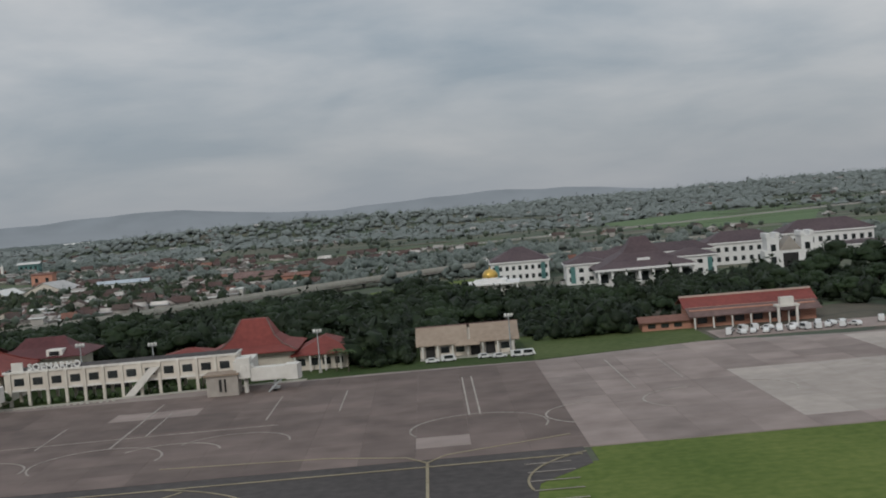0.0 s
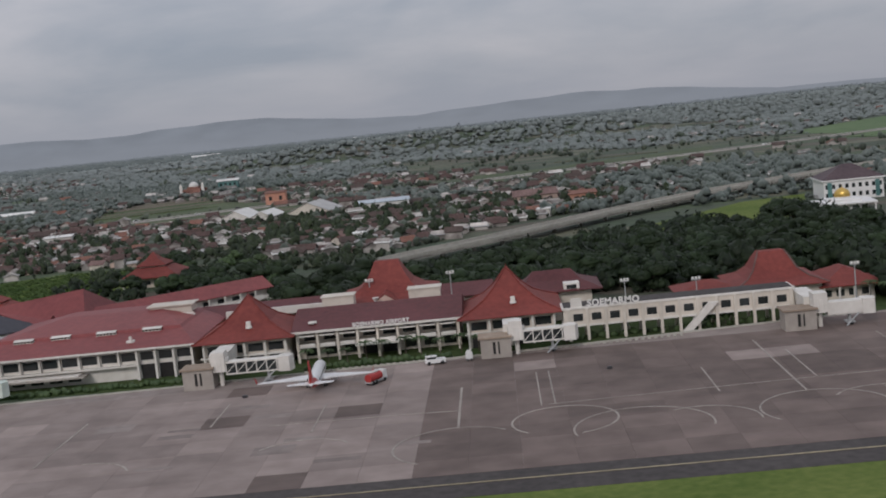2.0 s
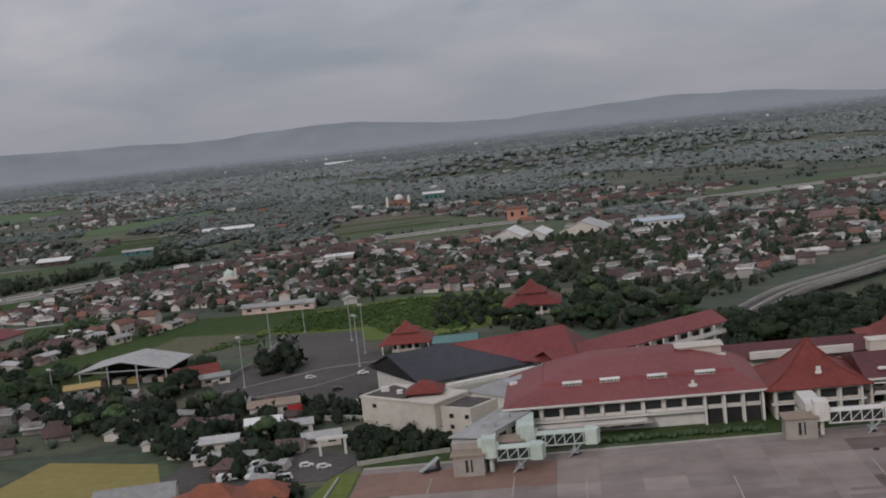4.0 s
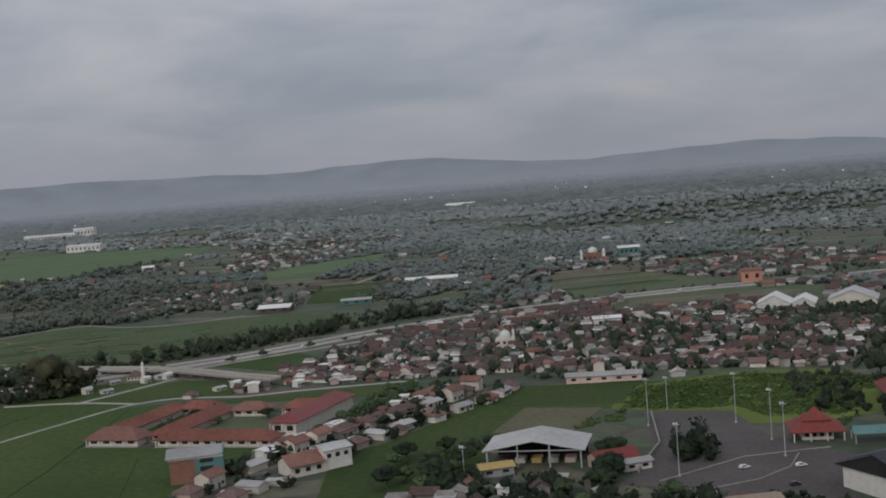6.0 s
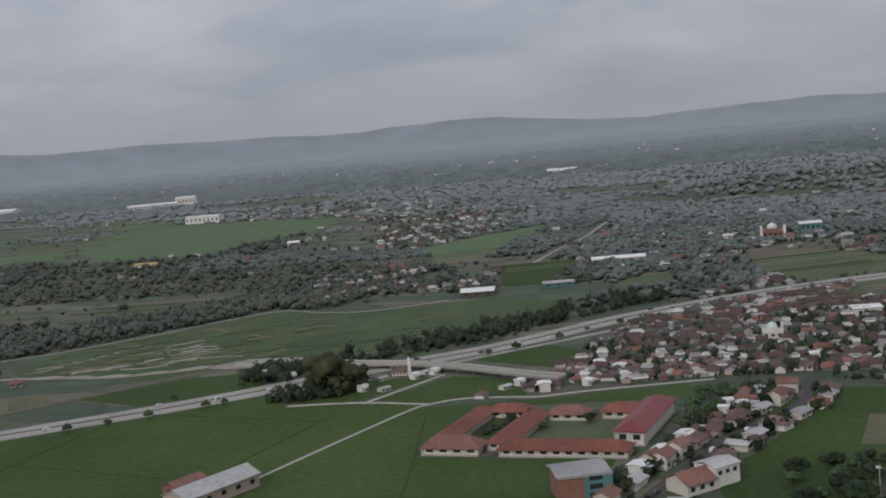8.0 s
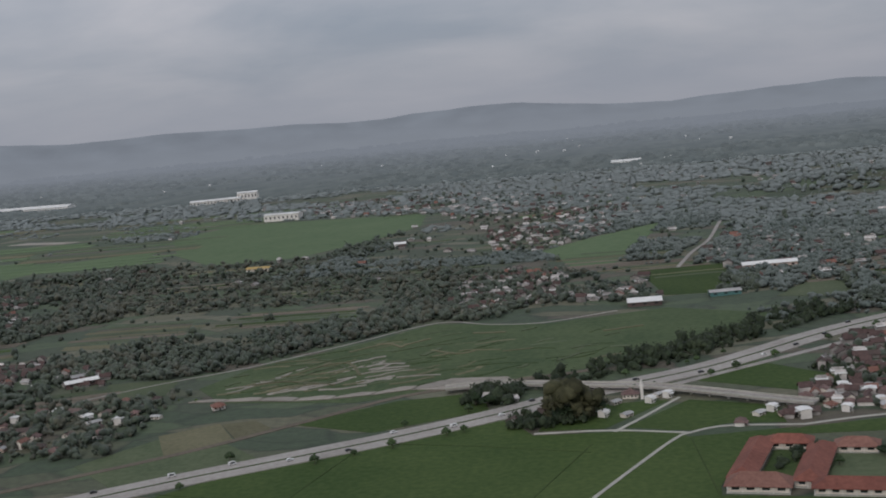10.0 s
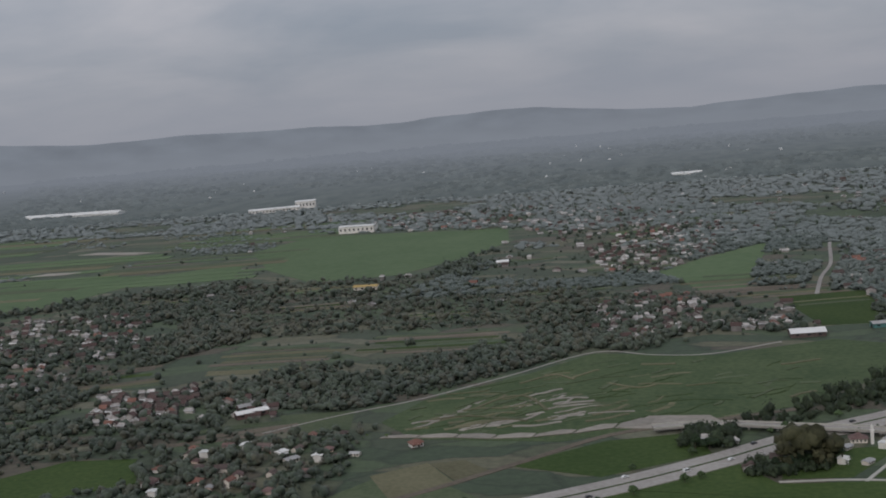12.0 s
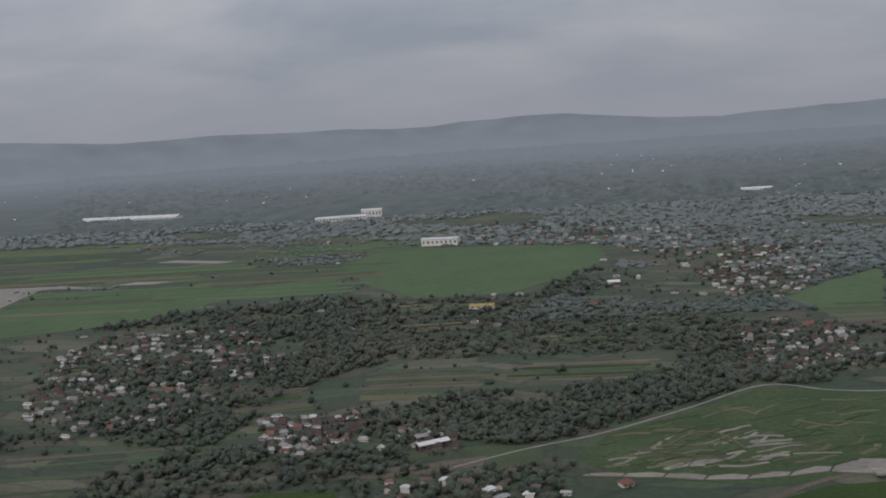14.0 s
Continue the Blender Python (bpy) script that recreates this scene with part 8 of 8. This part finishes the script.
woods("woodland", acres((SLOPE, 1400, 51, -0.4), (VILLAGE_WEST, 2300, 52, -0.2), (VILLAGE_EAST, 700, 53, -0.3), (PADDY_EDGE, 260, 61, -0.3), (SOUTH_WEST, 700, 62, 0.15), (SCRUBLAND, 420, 63, 0.2)), M["woods"], "dark woodland among the western villages", 1.5, 1, FINE, 7)
woods("woodland", acres((SLOPE, 500, 151, -0.2), (VILLAGE_WEST, 900, 152, -0.2), (BROWN, 260, 153, -3.0), (VILLAGE_EAST, 380, 154, -0.1), (SOUTH_WEST, 320, 155, 0.15), (SCRUBLAND, 420, 156, 0.1)), M["woods_brown"], "brownish dry woodland among the western villages", 1.45, 3, FINE, 7)
woods("woodland", off_houses(sown([(-345, 346), (-300, 352), (-214, 338), (-150, 345), (-110, 330), (-10, 400), (-60, 450), (-165, 450), (-250, 445), (-340, 402)], 3400, 42, -0.5, 0.3), 1.6, 1.8), M["leaf_town"], "garden trees among the village houses", 1.0, 11, FINE, 6, 1.35)
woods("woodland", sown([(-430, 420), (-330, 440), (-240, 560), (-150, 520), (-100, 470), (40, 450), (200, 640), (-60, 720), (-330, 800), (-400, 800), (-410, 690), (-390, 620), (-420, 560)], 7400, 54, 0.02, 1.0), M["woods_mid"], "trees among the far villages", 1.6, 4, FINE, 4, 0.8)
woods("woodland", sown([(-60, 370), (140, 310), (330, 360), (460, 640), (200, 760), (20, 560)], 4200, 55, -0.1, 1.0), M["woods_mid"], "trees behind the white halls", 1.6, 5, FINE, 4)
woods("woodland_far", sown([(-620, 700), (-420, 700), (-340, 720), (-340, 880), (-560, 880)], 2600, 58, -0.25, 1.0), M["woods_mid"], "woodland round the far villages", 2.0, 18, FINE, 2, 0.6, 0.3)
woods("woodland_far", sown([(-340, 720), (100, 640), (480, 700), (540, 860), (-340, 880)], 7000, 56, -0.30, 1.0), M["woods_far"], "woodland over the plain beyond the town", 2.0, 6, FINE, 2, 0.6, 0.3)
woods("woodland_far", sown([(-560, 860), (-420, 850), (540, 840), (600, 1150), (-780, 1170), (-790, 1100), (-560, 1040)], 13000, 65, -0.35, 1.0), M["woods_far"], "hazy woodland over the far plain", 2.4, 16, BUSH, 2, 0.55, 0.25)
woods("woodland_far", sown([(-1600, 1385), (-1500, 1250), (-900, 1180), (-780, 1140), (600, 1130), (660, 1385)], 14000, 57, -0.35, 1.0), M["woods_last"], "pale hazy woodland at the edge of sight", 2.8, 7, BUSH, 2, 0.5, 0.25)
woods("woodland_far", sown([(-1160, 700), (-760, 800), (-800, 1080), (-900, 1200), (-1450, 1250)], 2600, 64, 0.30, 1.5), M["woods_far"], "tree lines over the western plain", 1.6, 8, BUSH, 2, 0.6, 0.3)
woods("woodland", off_houses(np.concatenate([sown(p, int(3.6 * n), 300 + i, -3.0, 0.3) for i, (p, n) in enumerate(GARDENS)])), M["woods"], "garden trees among the far houses", 1.05, 21, BUSH, 6, 1.1)
woods("woodland", sown([(-1000, 430), (-560, 400), (-430, 540), (-240, 580), (60, 480), (300, 640), (420, 900), (-1100, 900)], 1800, 99, -3.0, 1.0), M["woods"], "lone trees and hedgerows over the open land", 1.1, 33, COARSE, 5)
woods("tree_mass", off_houses(sown([(-186, 300), (-112, 296), (-96, 318), (-110, 348), (-150, 345), (-186, 330)], 240, 117, -3.0, 0.4, False)), M["leaf_town"], "garden trees beside the elevated road", 0.95, 45, FINE, 14, 1.1)
woods("tree_mass", np.concatenate([sown([(-286, 333), (-273, 345), (-260, 324), (-266, 311), (-275, 313), (-282, 326)], 60, 111, -3.0, 0.0, False, 0.25, False), sown([(-322, 246), (-312, 240), (-282, 296), (-276, 318), (-290, 322), (-302, 290)], 110, 112, -3.0, 0.0, False, 0.25, False),
                                   sown([(-272, 268), (-268, 262), (-254, 264), (-256, 270)], 26, 113, -3.0, 0.0, False, 0.25, False), sown([(-352, 300), (-340, 298), (-336, 316), (-350, 318)], 22, 114, -3.0, 0.0, False, 0.25, False)]), M["leaf_town"], "dark garden trees along the village street", 0.95, 43, FINE, 14, 1.15)
woods("tree_mass", np.concatenate([sown([(-298, 510), (-268, 503), (-272, 560), (-300, 585)], 110, 115, -3.0, 0.5, False), sown([(-356, 556), (-338, 552), (-330, 600), (-350, 606)], 90, 116, -3.0, 0.5, False)]), M["woods"], "dark copses beside the toll road", 1.6, 44, FINE, 12, 1.0)
woods("scrub", sown(SCRUBLAND, 2600, 66, -0.2, 0.8), M["woods_brown"], "low olive scrub between the far villages", 0.85, 29, BUSH, 4, 0.7, 0.4)
woods("tree_mass", np.concatenate([sown([(-122, 226), (-100, 220), (-60, 218), (-20, 214), (8, 210), (14, 240), (8, 296), (-30, 294), (-60, 282), (-100, 256), (-118, 252)], 700, 81, -3.0, 0.6, False), sown([(-12, 188), (-4.5, 188), (-4, 212), (-12, 212)], 60, 92, -3.0, 0.0, False, 0.25, False), sown([(16, 204), (33, 203), (33, 214), (16, 216)], 50, 93, -3.0, 0.0, False, 0.25, False)]), M["leaf_mass"], "closed dark tree canopy behind the terminal", 1.9, 22, FINE, 30, 0.9)
woods("tree_mass", sown([(-112, 260), (-100, 254), (-60, 282), (-36, 296), (-40, 322), (-64, 304)], 260, 89, -3.0, 0.0, False), M["leaf_mass"], "low dark trees below the elevated road", 0.75, 28, FINE, 14, 0.9)
woods("tree_mass", sown([(16, 212), (80, 218), (135, 214), (140, 290), (40, 286), (14, 290)], 900, 82, -3.0, 0.6, False), M["leaf_mass"], "closed dark tree canopy before the white halls", 1.4, 23, FINE, 24, 1.0)
woods("shrubs", np.concatenate([sown([(-184, 176.5), (-171, 179), (-166, 184), (-173, 187), (-185, 195), (-190, 192)], 260, 101, -3.0, 0.0, False, 0.25, False), sown([(-200, 202), (-187, 200), (-184, 208), (-196, 220), (-204, 218)], 150, 102, -3.0, 0.0, False, 0.25, False),
                              sown([(-196, 150), (-190, 150), (-189, 166), (-196, 168)], 60, 103, -3.0, 0.0, False, 0.25, False)]), M["leaf_mass"], "dark shrubs and small trees round the service yard", 0.62, 41, FINE, 14, 1.2)
woods("tree_mass", sown([(-219, 246), (-211, 246), (-209, 257), (-216, 259)], 22, 104, -3.0, 0.0, False, 0.25, False), M["leaf_mass"], "large dark tree clump beside the car park", 1.6, 42, FINE, 26, 1.25)
woods("tree_mass", sown([(-447, 379), (-430, 377), (-426, 392), (-444, 397)], 70, 83, -3.0, -4.0, False), M["leaf_town"], "closed dark trees beside the underpass", 1.7, 24, FINE, 22, 1.1)
woods("tree_mass", sown([(-416, 353), (-402, 353), (-399, 365), (-408, 371), (-416, 365)], 34, 88, -3.0, -4.0, False), M["leaf_olive"], "great olive-brown spreading tree beside the underpass", 3.0, 27, FINE, 30, 1.0, 1.5)
woods("tree_mass", sown([(-428, 347), (-412, 346), (-402, 352), (-416, 362), (-426, 360)], 70, 89, -3.0, -4.0, False), M["leaf_town"], "dark undergrowth below the great tree", 1.3, 30, FINE, 22, 1.1)
woods("tree_mass", sown([(-420, 394), (-380, 418), (-330, 470), (-300, 500), (-320, 508), (-390, 450), (-425, 415)], 330, 84, -3.0, 0.4), M["leaf_town"], "dark tree belt along the toll road", 1.4, 25, FINE, 22, 1.2)
woods("tree_mass", np.concatenate([sown([(-284, 236), (-262, 228), (-200, 170), (-188, 178), (-212, 222), (-240, 234), (-262, 262), (-280, 262)], 420, 85, -3.0, 0.4), sown([(-235, 262), (-222, 236), (-206, 218), (-226, 218), (-240, 240)], 90, 86, -3.0, 0.3), sown([(-184, 286), (-168, 276), (-140, 264), (-124, 268), (-140, 325), (-158, 328), (-178, 318)], 200, 87, -0.6, 0.3, False), off_houses(sown([(-318, 236), (-300, 236), (-286, 270), (-258, 330), (-280, 340), (-298, 296)], 170, 94, -3.0, -2.4))]), M["leaf_mass"], "dark trees among the yards west of the airport", 1.1, 26, FINE, 20, 1.1)
woods("scrub", np.concatenate([sown([(-229, 302), (-222, 296), (-200, 284), (-176, 284), (-160, 322), (-190, 340), (-226, 324)], 2400, 59, -3.0, 1.0, False), sown([(-247, 276), (-225, 290), (-180, 272), (-165, 300), (-226, 302)], 300, 60, -3.0)]), M["scrub"], "low bright green scrub beyond the car park", 0.75, 9, FINE, 8, 0.42, 0.3)
hx = np.random.RandomState(91).uniform((-420, 920), (700, 1300), (13000, 2))
hx = hx[rise(hx[:, 0], hx[:, 1]) > 2.0]
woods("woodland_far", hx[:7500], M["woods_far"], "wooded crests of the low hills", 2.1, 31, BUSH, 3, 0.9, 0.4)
woods("scrub", sown([(-560, 400), (-380, 420), (-330, 500), (-430, 512), (-482, 526), (-556, 424)], 260, 67, 0.55, 0.5, False), M["scrub"], "tufts along the paddy banks", 0.6, 12, COARSE, 4, 0.7)


# ---------------------------------------------------------------- distant ridges
def haze_material(name, colour, glow):
    m = bpy.data.materials.new(name)
    m.use_nodes = True
    b = m.node_tree.nodes["Principled BSDF"]
    nz = m.node_tree.nodes.new("ShaderNodeTexNoise")
    nz.inputs["Scale"].default_value = 0.006
    nz.inputs["Detail"].default_value = 8
    geo = m.node_tree.nodes.new("ShaderNodeNewGeometry")
    m.node_tree.links.new(geo.outputs["Position"], nz.inputs["Vector"])
    rp = m.node_tree.nodes.new("ShaderNodeValToRGB")
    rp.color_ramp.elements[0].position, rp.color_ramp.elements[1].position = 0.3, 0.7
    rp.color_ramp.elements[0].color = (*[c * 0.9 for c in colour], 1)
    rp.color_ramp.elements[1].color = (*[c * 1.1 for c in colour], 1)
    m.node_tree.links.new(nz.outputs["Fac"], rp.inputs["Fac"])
    # painted haze: the emission pales towards the foot of the hills
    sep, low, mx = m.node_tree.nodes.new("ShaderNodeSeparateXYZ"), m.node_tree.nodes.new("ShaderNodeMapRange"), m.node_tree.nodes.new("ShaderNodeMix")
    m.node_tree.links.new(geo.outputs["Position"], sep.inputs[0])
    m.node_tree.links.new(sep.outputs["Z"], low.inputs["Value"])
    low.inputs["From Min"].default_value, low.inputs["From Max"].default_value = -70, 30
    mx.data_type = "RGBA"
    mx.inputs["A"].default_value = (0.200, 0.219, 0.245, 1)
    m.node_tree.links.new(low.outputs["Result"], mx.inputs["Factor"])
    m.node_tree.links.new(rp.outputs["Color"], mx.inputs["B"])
    # the hills glow in their haze colour instead of taking light
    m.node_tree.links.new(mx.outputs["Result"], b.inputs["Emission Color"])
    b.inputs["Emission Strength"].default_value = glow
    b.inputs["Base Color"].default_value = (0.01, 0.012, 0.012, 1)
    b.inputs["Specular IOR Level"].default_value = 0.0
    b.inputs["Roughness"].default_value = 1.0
    return m


def ridge(name, dist, tops, rough, seed, material, label):
    """A long hill: tops are (bearing, height) pairs; the foot slopes towards the plain."""
    n = 240
    vs, fs = [], []
    for i in range(n + 1):
        az = -62 + 124 * i / n
        z = float(np.interp(az, [a for a, _ in tops], [h for _, h in tops]))
        z += rough * (noise.noise(Vector((az * 0.22, seed, 0))) + 0.5 * noise.noise(Vector((az * 0.9, seed, 2))) + 0.22 * noise.noise(Vector((az * 4.0, seed, 5))))
        sx, sy = math.sin(radians(az)), math.cos(radians(az))
        for q, zz in ((dist - 480, -80), (dist - 170, -80 + (z + 80) * 0.6), (dist, z), (dist + 120, -90)):
            vs.append((-180 + q * sx, q * sy, zz))
    for i in range(n):
        for k in range(3):
            a = 4 * i + k
            fs.append((a, a + 4, a + 5, a + 1))
    s = Shape().add(vs, fs)
    return single(name, s, material, label, "hills", "structure")


def hazy_plain():
    """The distant plain, lifted a little towards the hills; haze over woods and fields is painted as emission."""
    m = bpy.data.materials.new("hazy_distant_plain")
    m.use_nodes = True
    n, l = m.node_tree.nodes, m.node_tree.links
    b = n["Principled BSDF"]
    geo, sep = n.new("ShaderNodeNewGeometry"), n.new("ShaderNodeSeparateXYZ")
    l.new(geo.outputs["Position"], sep.inputs[0])
    st = n.new("ShaderNodeVectorMath")
    st.operation = "MULTIPLY"
    st.inputs[1].default_value = (0.026, 0.0075, 0.01)
    l.new(geo.outputs["Position"], st.inputs[0])
    nz = n.new("ShaderNodeTexNoise")
    nz.inputs["Scale"].default_value, nz.inputs["Detail"].default_value, nz.inputs["Roughness"].default_value = 1.3, 10, 0.72
    l.new(st.outputs[0], nz.inputs["Vector"])
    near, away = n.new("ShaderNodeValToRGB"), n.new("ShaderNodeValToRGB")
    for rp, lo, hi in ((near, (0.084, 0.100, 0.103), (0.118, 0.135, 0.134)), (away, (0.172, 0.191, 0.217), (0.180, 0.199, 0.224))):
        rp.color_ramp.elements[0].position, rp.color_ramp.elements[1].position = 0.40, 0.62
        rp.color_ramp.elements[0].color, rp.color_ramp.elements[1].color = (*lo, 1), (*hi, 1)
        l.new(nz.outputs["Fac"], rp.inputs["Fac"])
    # painted haze: the glow turns paler and bluer with distance
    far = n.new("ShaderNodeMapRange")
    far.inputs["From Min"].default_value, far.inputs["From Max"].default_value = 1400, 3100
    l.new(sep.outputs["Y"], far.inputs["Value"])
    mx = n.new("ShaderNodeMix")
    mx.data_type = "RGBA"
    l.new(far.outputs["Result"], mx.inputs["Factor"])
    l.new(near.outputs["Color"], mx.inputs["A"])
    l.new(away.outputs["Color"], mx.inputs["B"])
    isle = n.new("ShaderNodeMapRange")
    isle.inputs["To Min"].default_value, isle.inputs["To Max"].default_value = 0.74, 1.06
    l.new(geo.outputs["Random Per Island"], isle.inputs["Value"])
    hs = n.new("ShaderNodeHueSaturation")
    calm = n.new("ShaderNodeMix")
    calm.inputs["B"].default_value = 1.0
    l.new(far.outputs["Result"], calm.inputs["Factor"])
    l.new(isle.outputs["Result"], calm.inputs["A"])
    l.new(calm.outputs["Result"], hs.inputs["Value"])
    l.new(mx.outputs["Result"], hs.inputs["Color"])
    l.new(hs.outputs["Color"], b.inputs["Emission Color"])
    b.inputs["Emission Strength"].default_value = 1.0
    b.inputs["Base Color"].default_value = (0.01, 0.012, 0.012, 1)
    b.inputs["Roughness"].default_value = 1.0
    b.inputs["Specular IOR Level"].default_value = 0.0
    return m


def plain_z(x, y):
    """The land falls gently away beyond the last fields."""
    fall = max(0.0, y - 1390)
    return 0.4 - 0.022 * fall * fall / (fall + 300) + 2.2 * max(0.0, noise.noise(Vector((x * 0.0016, y * 0.0021, 1.7)))) * min(1, fall / 500)


plain = Shape()
NX, NY = 110, 56
pv = []
for j in range(NY + 1):
    for i in range(NX + 1):
        y = 1370 + 3300 * (j / NY) ** 1.5
        x = (-1 + 2 * i / NX) * (1500 + 0.75 * y) - 250
        pv.append((x, y, plain_z(x, y)))
plain.add(pv, [(j * (NX + 1) + i, j * (NX + 1) + i + 1, (j + 1) * (NX + 1) + i + 1, (j + 1) * (NX + 1) + i) for j in range(NY) for i in range(NX)])
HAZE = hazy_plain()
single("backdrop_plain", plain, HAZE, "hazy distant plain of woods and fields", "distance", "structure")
# its woods: low clumps glowing in the same painted haze
TINY = BUSH[:4]
r2 = np.random.RandomState(17)
py = 1375 + 2700 * r2.uniform(0, 1, 26000) ** 2.0
px = r2.uniform(-1, 1, 26000) * (0.52 * py + 330) - 230
ok = cover(px * 0.55, py * 0.55) > -0.12 + r2.uniform(-0.3, 0.3, len(px))
px, py = px[ok][:9500], py[ok][:9500]
vs, fs, k = [], [], 0
for i, (x, y) in enumerate(zip(px, py)):
    tv, tf = TINY[i % 4]
    q = r2.uniform(1.6, 3.6) * (1 + (y - 1375) / 2000)
    vs.append(tv * np.array((q * r2.uniform(1.0, 2.2), q, q * r2.uniform(0.55, 0.95))) + np.array((x, y, plain_z(x, y) + 0.5 * q)))
    fs.append(tf + k)
    k += len(tv)
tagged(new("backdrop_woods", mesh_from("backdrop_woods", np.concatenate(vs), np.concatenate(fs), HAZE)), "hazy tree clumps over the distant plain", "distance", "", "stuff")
# pale roofs of the last villages
s = Shape()
r_ = random.Random(66)
for k in range(240):
    y = 1380 + 1500 * r_.random() ** 1.6
    x = r_.uniform(-0.62 * y - 480, 0.36 * y + 40)
    if noise.noise(Vector((x * 0.006, y * 0.005, 9.0))) < 0.16:
        continue
    w, d, h = r_.uniform(2, 4.5), r_.uniform(3, 5), r_.uniform(0.9, 1.6)
    z = plain_z(x, y) + r_.uniform(0.3, 1.2)
    s.add([(p, q, t + z) for p, q, t in Shape().gable(x - w / 2, y - d / 2, x + w / 2, y + d / 2, h, h + 0.9, h, "x").v], Shape().gable(0, 0, 1, 1, 1, 2).f)
single("far_houses", s, M["farwhite"], "scattered pale roofs of the most distant villages", "houses", "stuff")
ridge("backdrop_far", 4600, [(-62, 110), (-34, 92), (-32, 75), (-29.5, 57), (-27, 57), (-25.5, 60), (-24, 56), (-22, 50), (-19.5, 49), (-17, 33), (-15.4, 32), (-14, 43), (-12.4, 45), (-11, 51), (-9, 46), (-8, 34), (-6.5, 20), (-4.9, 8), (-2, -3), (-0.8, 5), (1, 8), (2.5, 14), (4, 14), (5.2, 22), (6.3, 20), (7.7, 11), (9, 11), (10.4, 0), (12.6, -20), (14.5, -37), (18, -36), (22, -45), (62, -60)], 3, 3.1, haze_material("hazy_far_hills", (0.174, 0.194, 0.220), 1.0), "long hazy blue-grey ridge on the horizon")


# ---------------------------------------------------------------- apron slabs, laid last
apron = thing("apron", 0, 0, 0, 0, "wide worn concrete aircraft apron laid in slabs", "apron", "", "structure")
part("bed", Shape().prism([(-183, 119.2), (118, 119.2), (118, 181.5), (62, 182.5), (41, 187), (15, 181.6), (-10, 182.5), (-20, 181.8), (-70, 176.5), (-121, 174), (-183, 171.8)], -0.2, 0.045), M["joint"], apron)
SW, SD = 5.8, 5.55
SLABS = {k: Shape().prism([(0.012, 0.012), (SW - 0.012, 0.012), (SW - 0.012, SD - 0.012), (0.012, SD - 0.012)], -0.06, 0.03).mesh("slab", M[k]) for k in ("slab", "slab_light", "slab_mid", "slab_red")}
rest = {k: Shape() for k in ("slab", "slab_light", "slab_mid")}
r_ = random.Random(3)
count = 0
for i in range(52):
    for j in range(12):
        x, y = -183 + SW * i, 119.4 + SD * j
        top = np.interp(x + SW / 2, [-183, -121, -70, -20, -10, 15, 41, 62, 118], [171.8, 174, 176.5, 181.8, 182.5, 181.6, 187, 182.5, 181.5])
        if y + SD > top + 0.1:
            continue
        if x > 36 and y > 122 and (y < 156 or x > 58):
            k = "slab_light"
        elif x > 13:
            k = "slab_mid"
        else:
            k = ("slab" if r_.random() < 0.03 else "slab_mid") if x < -88 else ("slab_mid" if r_.random() < 0.012 else "slab")
            if x < -158 and y > 154:
                k = "slab_red"
        if (-160 < x < 30 or k == "slab_red") and count < 300 and j > 0:
            placed("slab", SLABS[k], apron, x, y, 0.055)
            count += 1
        else:
            rest[k].prism([(x + 0.012, y + 0.012), (x + SW - 0.012, y + 0.012), (x + SW - 0.012, y + SD - 0.012), (x + 0.012, y + SD - 0.012)], 0, 0.085)
for k, s in rest.items():
    tagged(part("slab_field", s, M[k], apron), "", "", "", "stuff")
# pale repair patches
for x, y, w, d in ((-118, 144, 4.5, 1.6), (-117.4, 147.2, 4.2, 1.0), (-107, 150, 5, 1.8), (-101, 138, 4.5, 1.4), (-117, 131, 4.5, 1.0), (-96, 128, 5.4, 1.3), (-110, 156, 4, 1.6), (-87, 132, 4, 1.2), (-104, 133, 5, 3.4), (-128, 150, 5, 3.6)):
    sheet("patch", rect(x, y, x + w, y + d), 0.10, M["joint"], "pale repair patch in the apron concrete", "pavement")
for ob in [*KINDS, *TREES, PALM, *CARS]:
    for o in (*ob.children_recursive, ob):
        bpy.data.objects.remove(o)
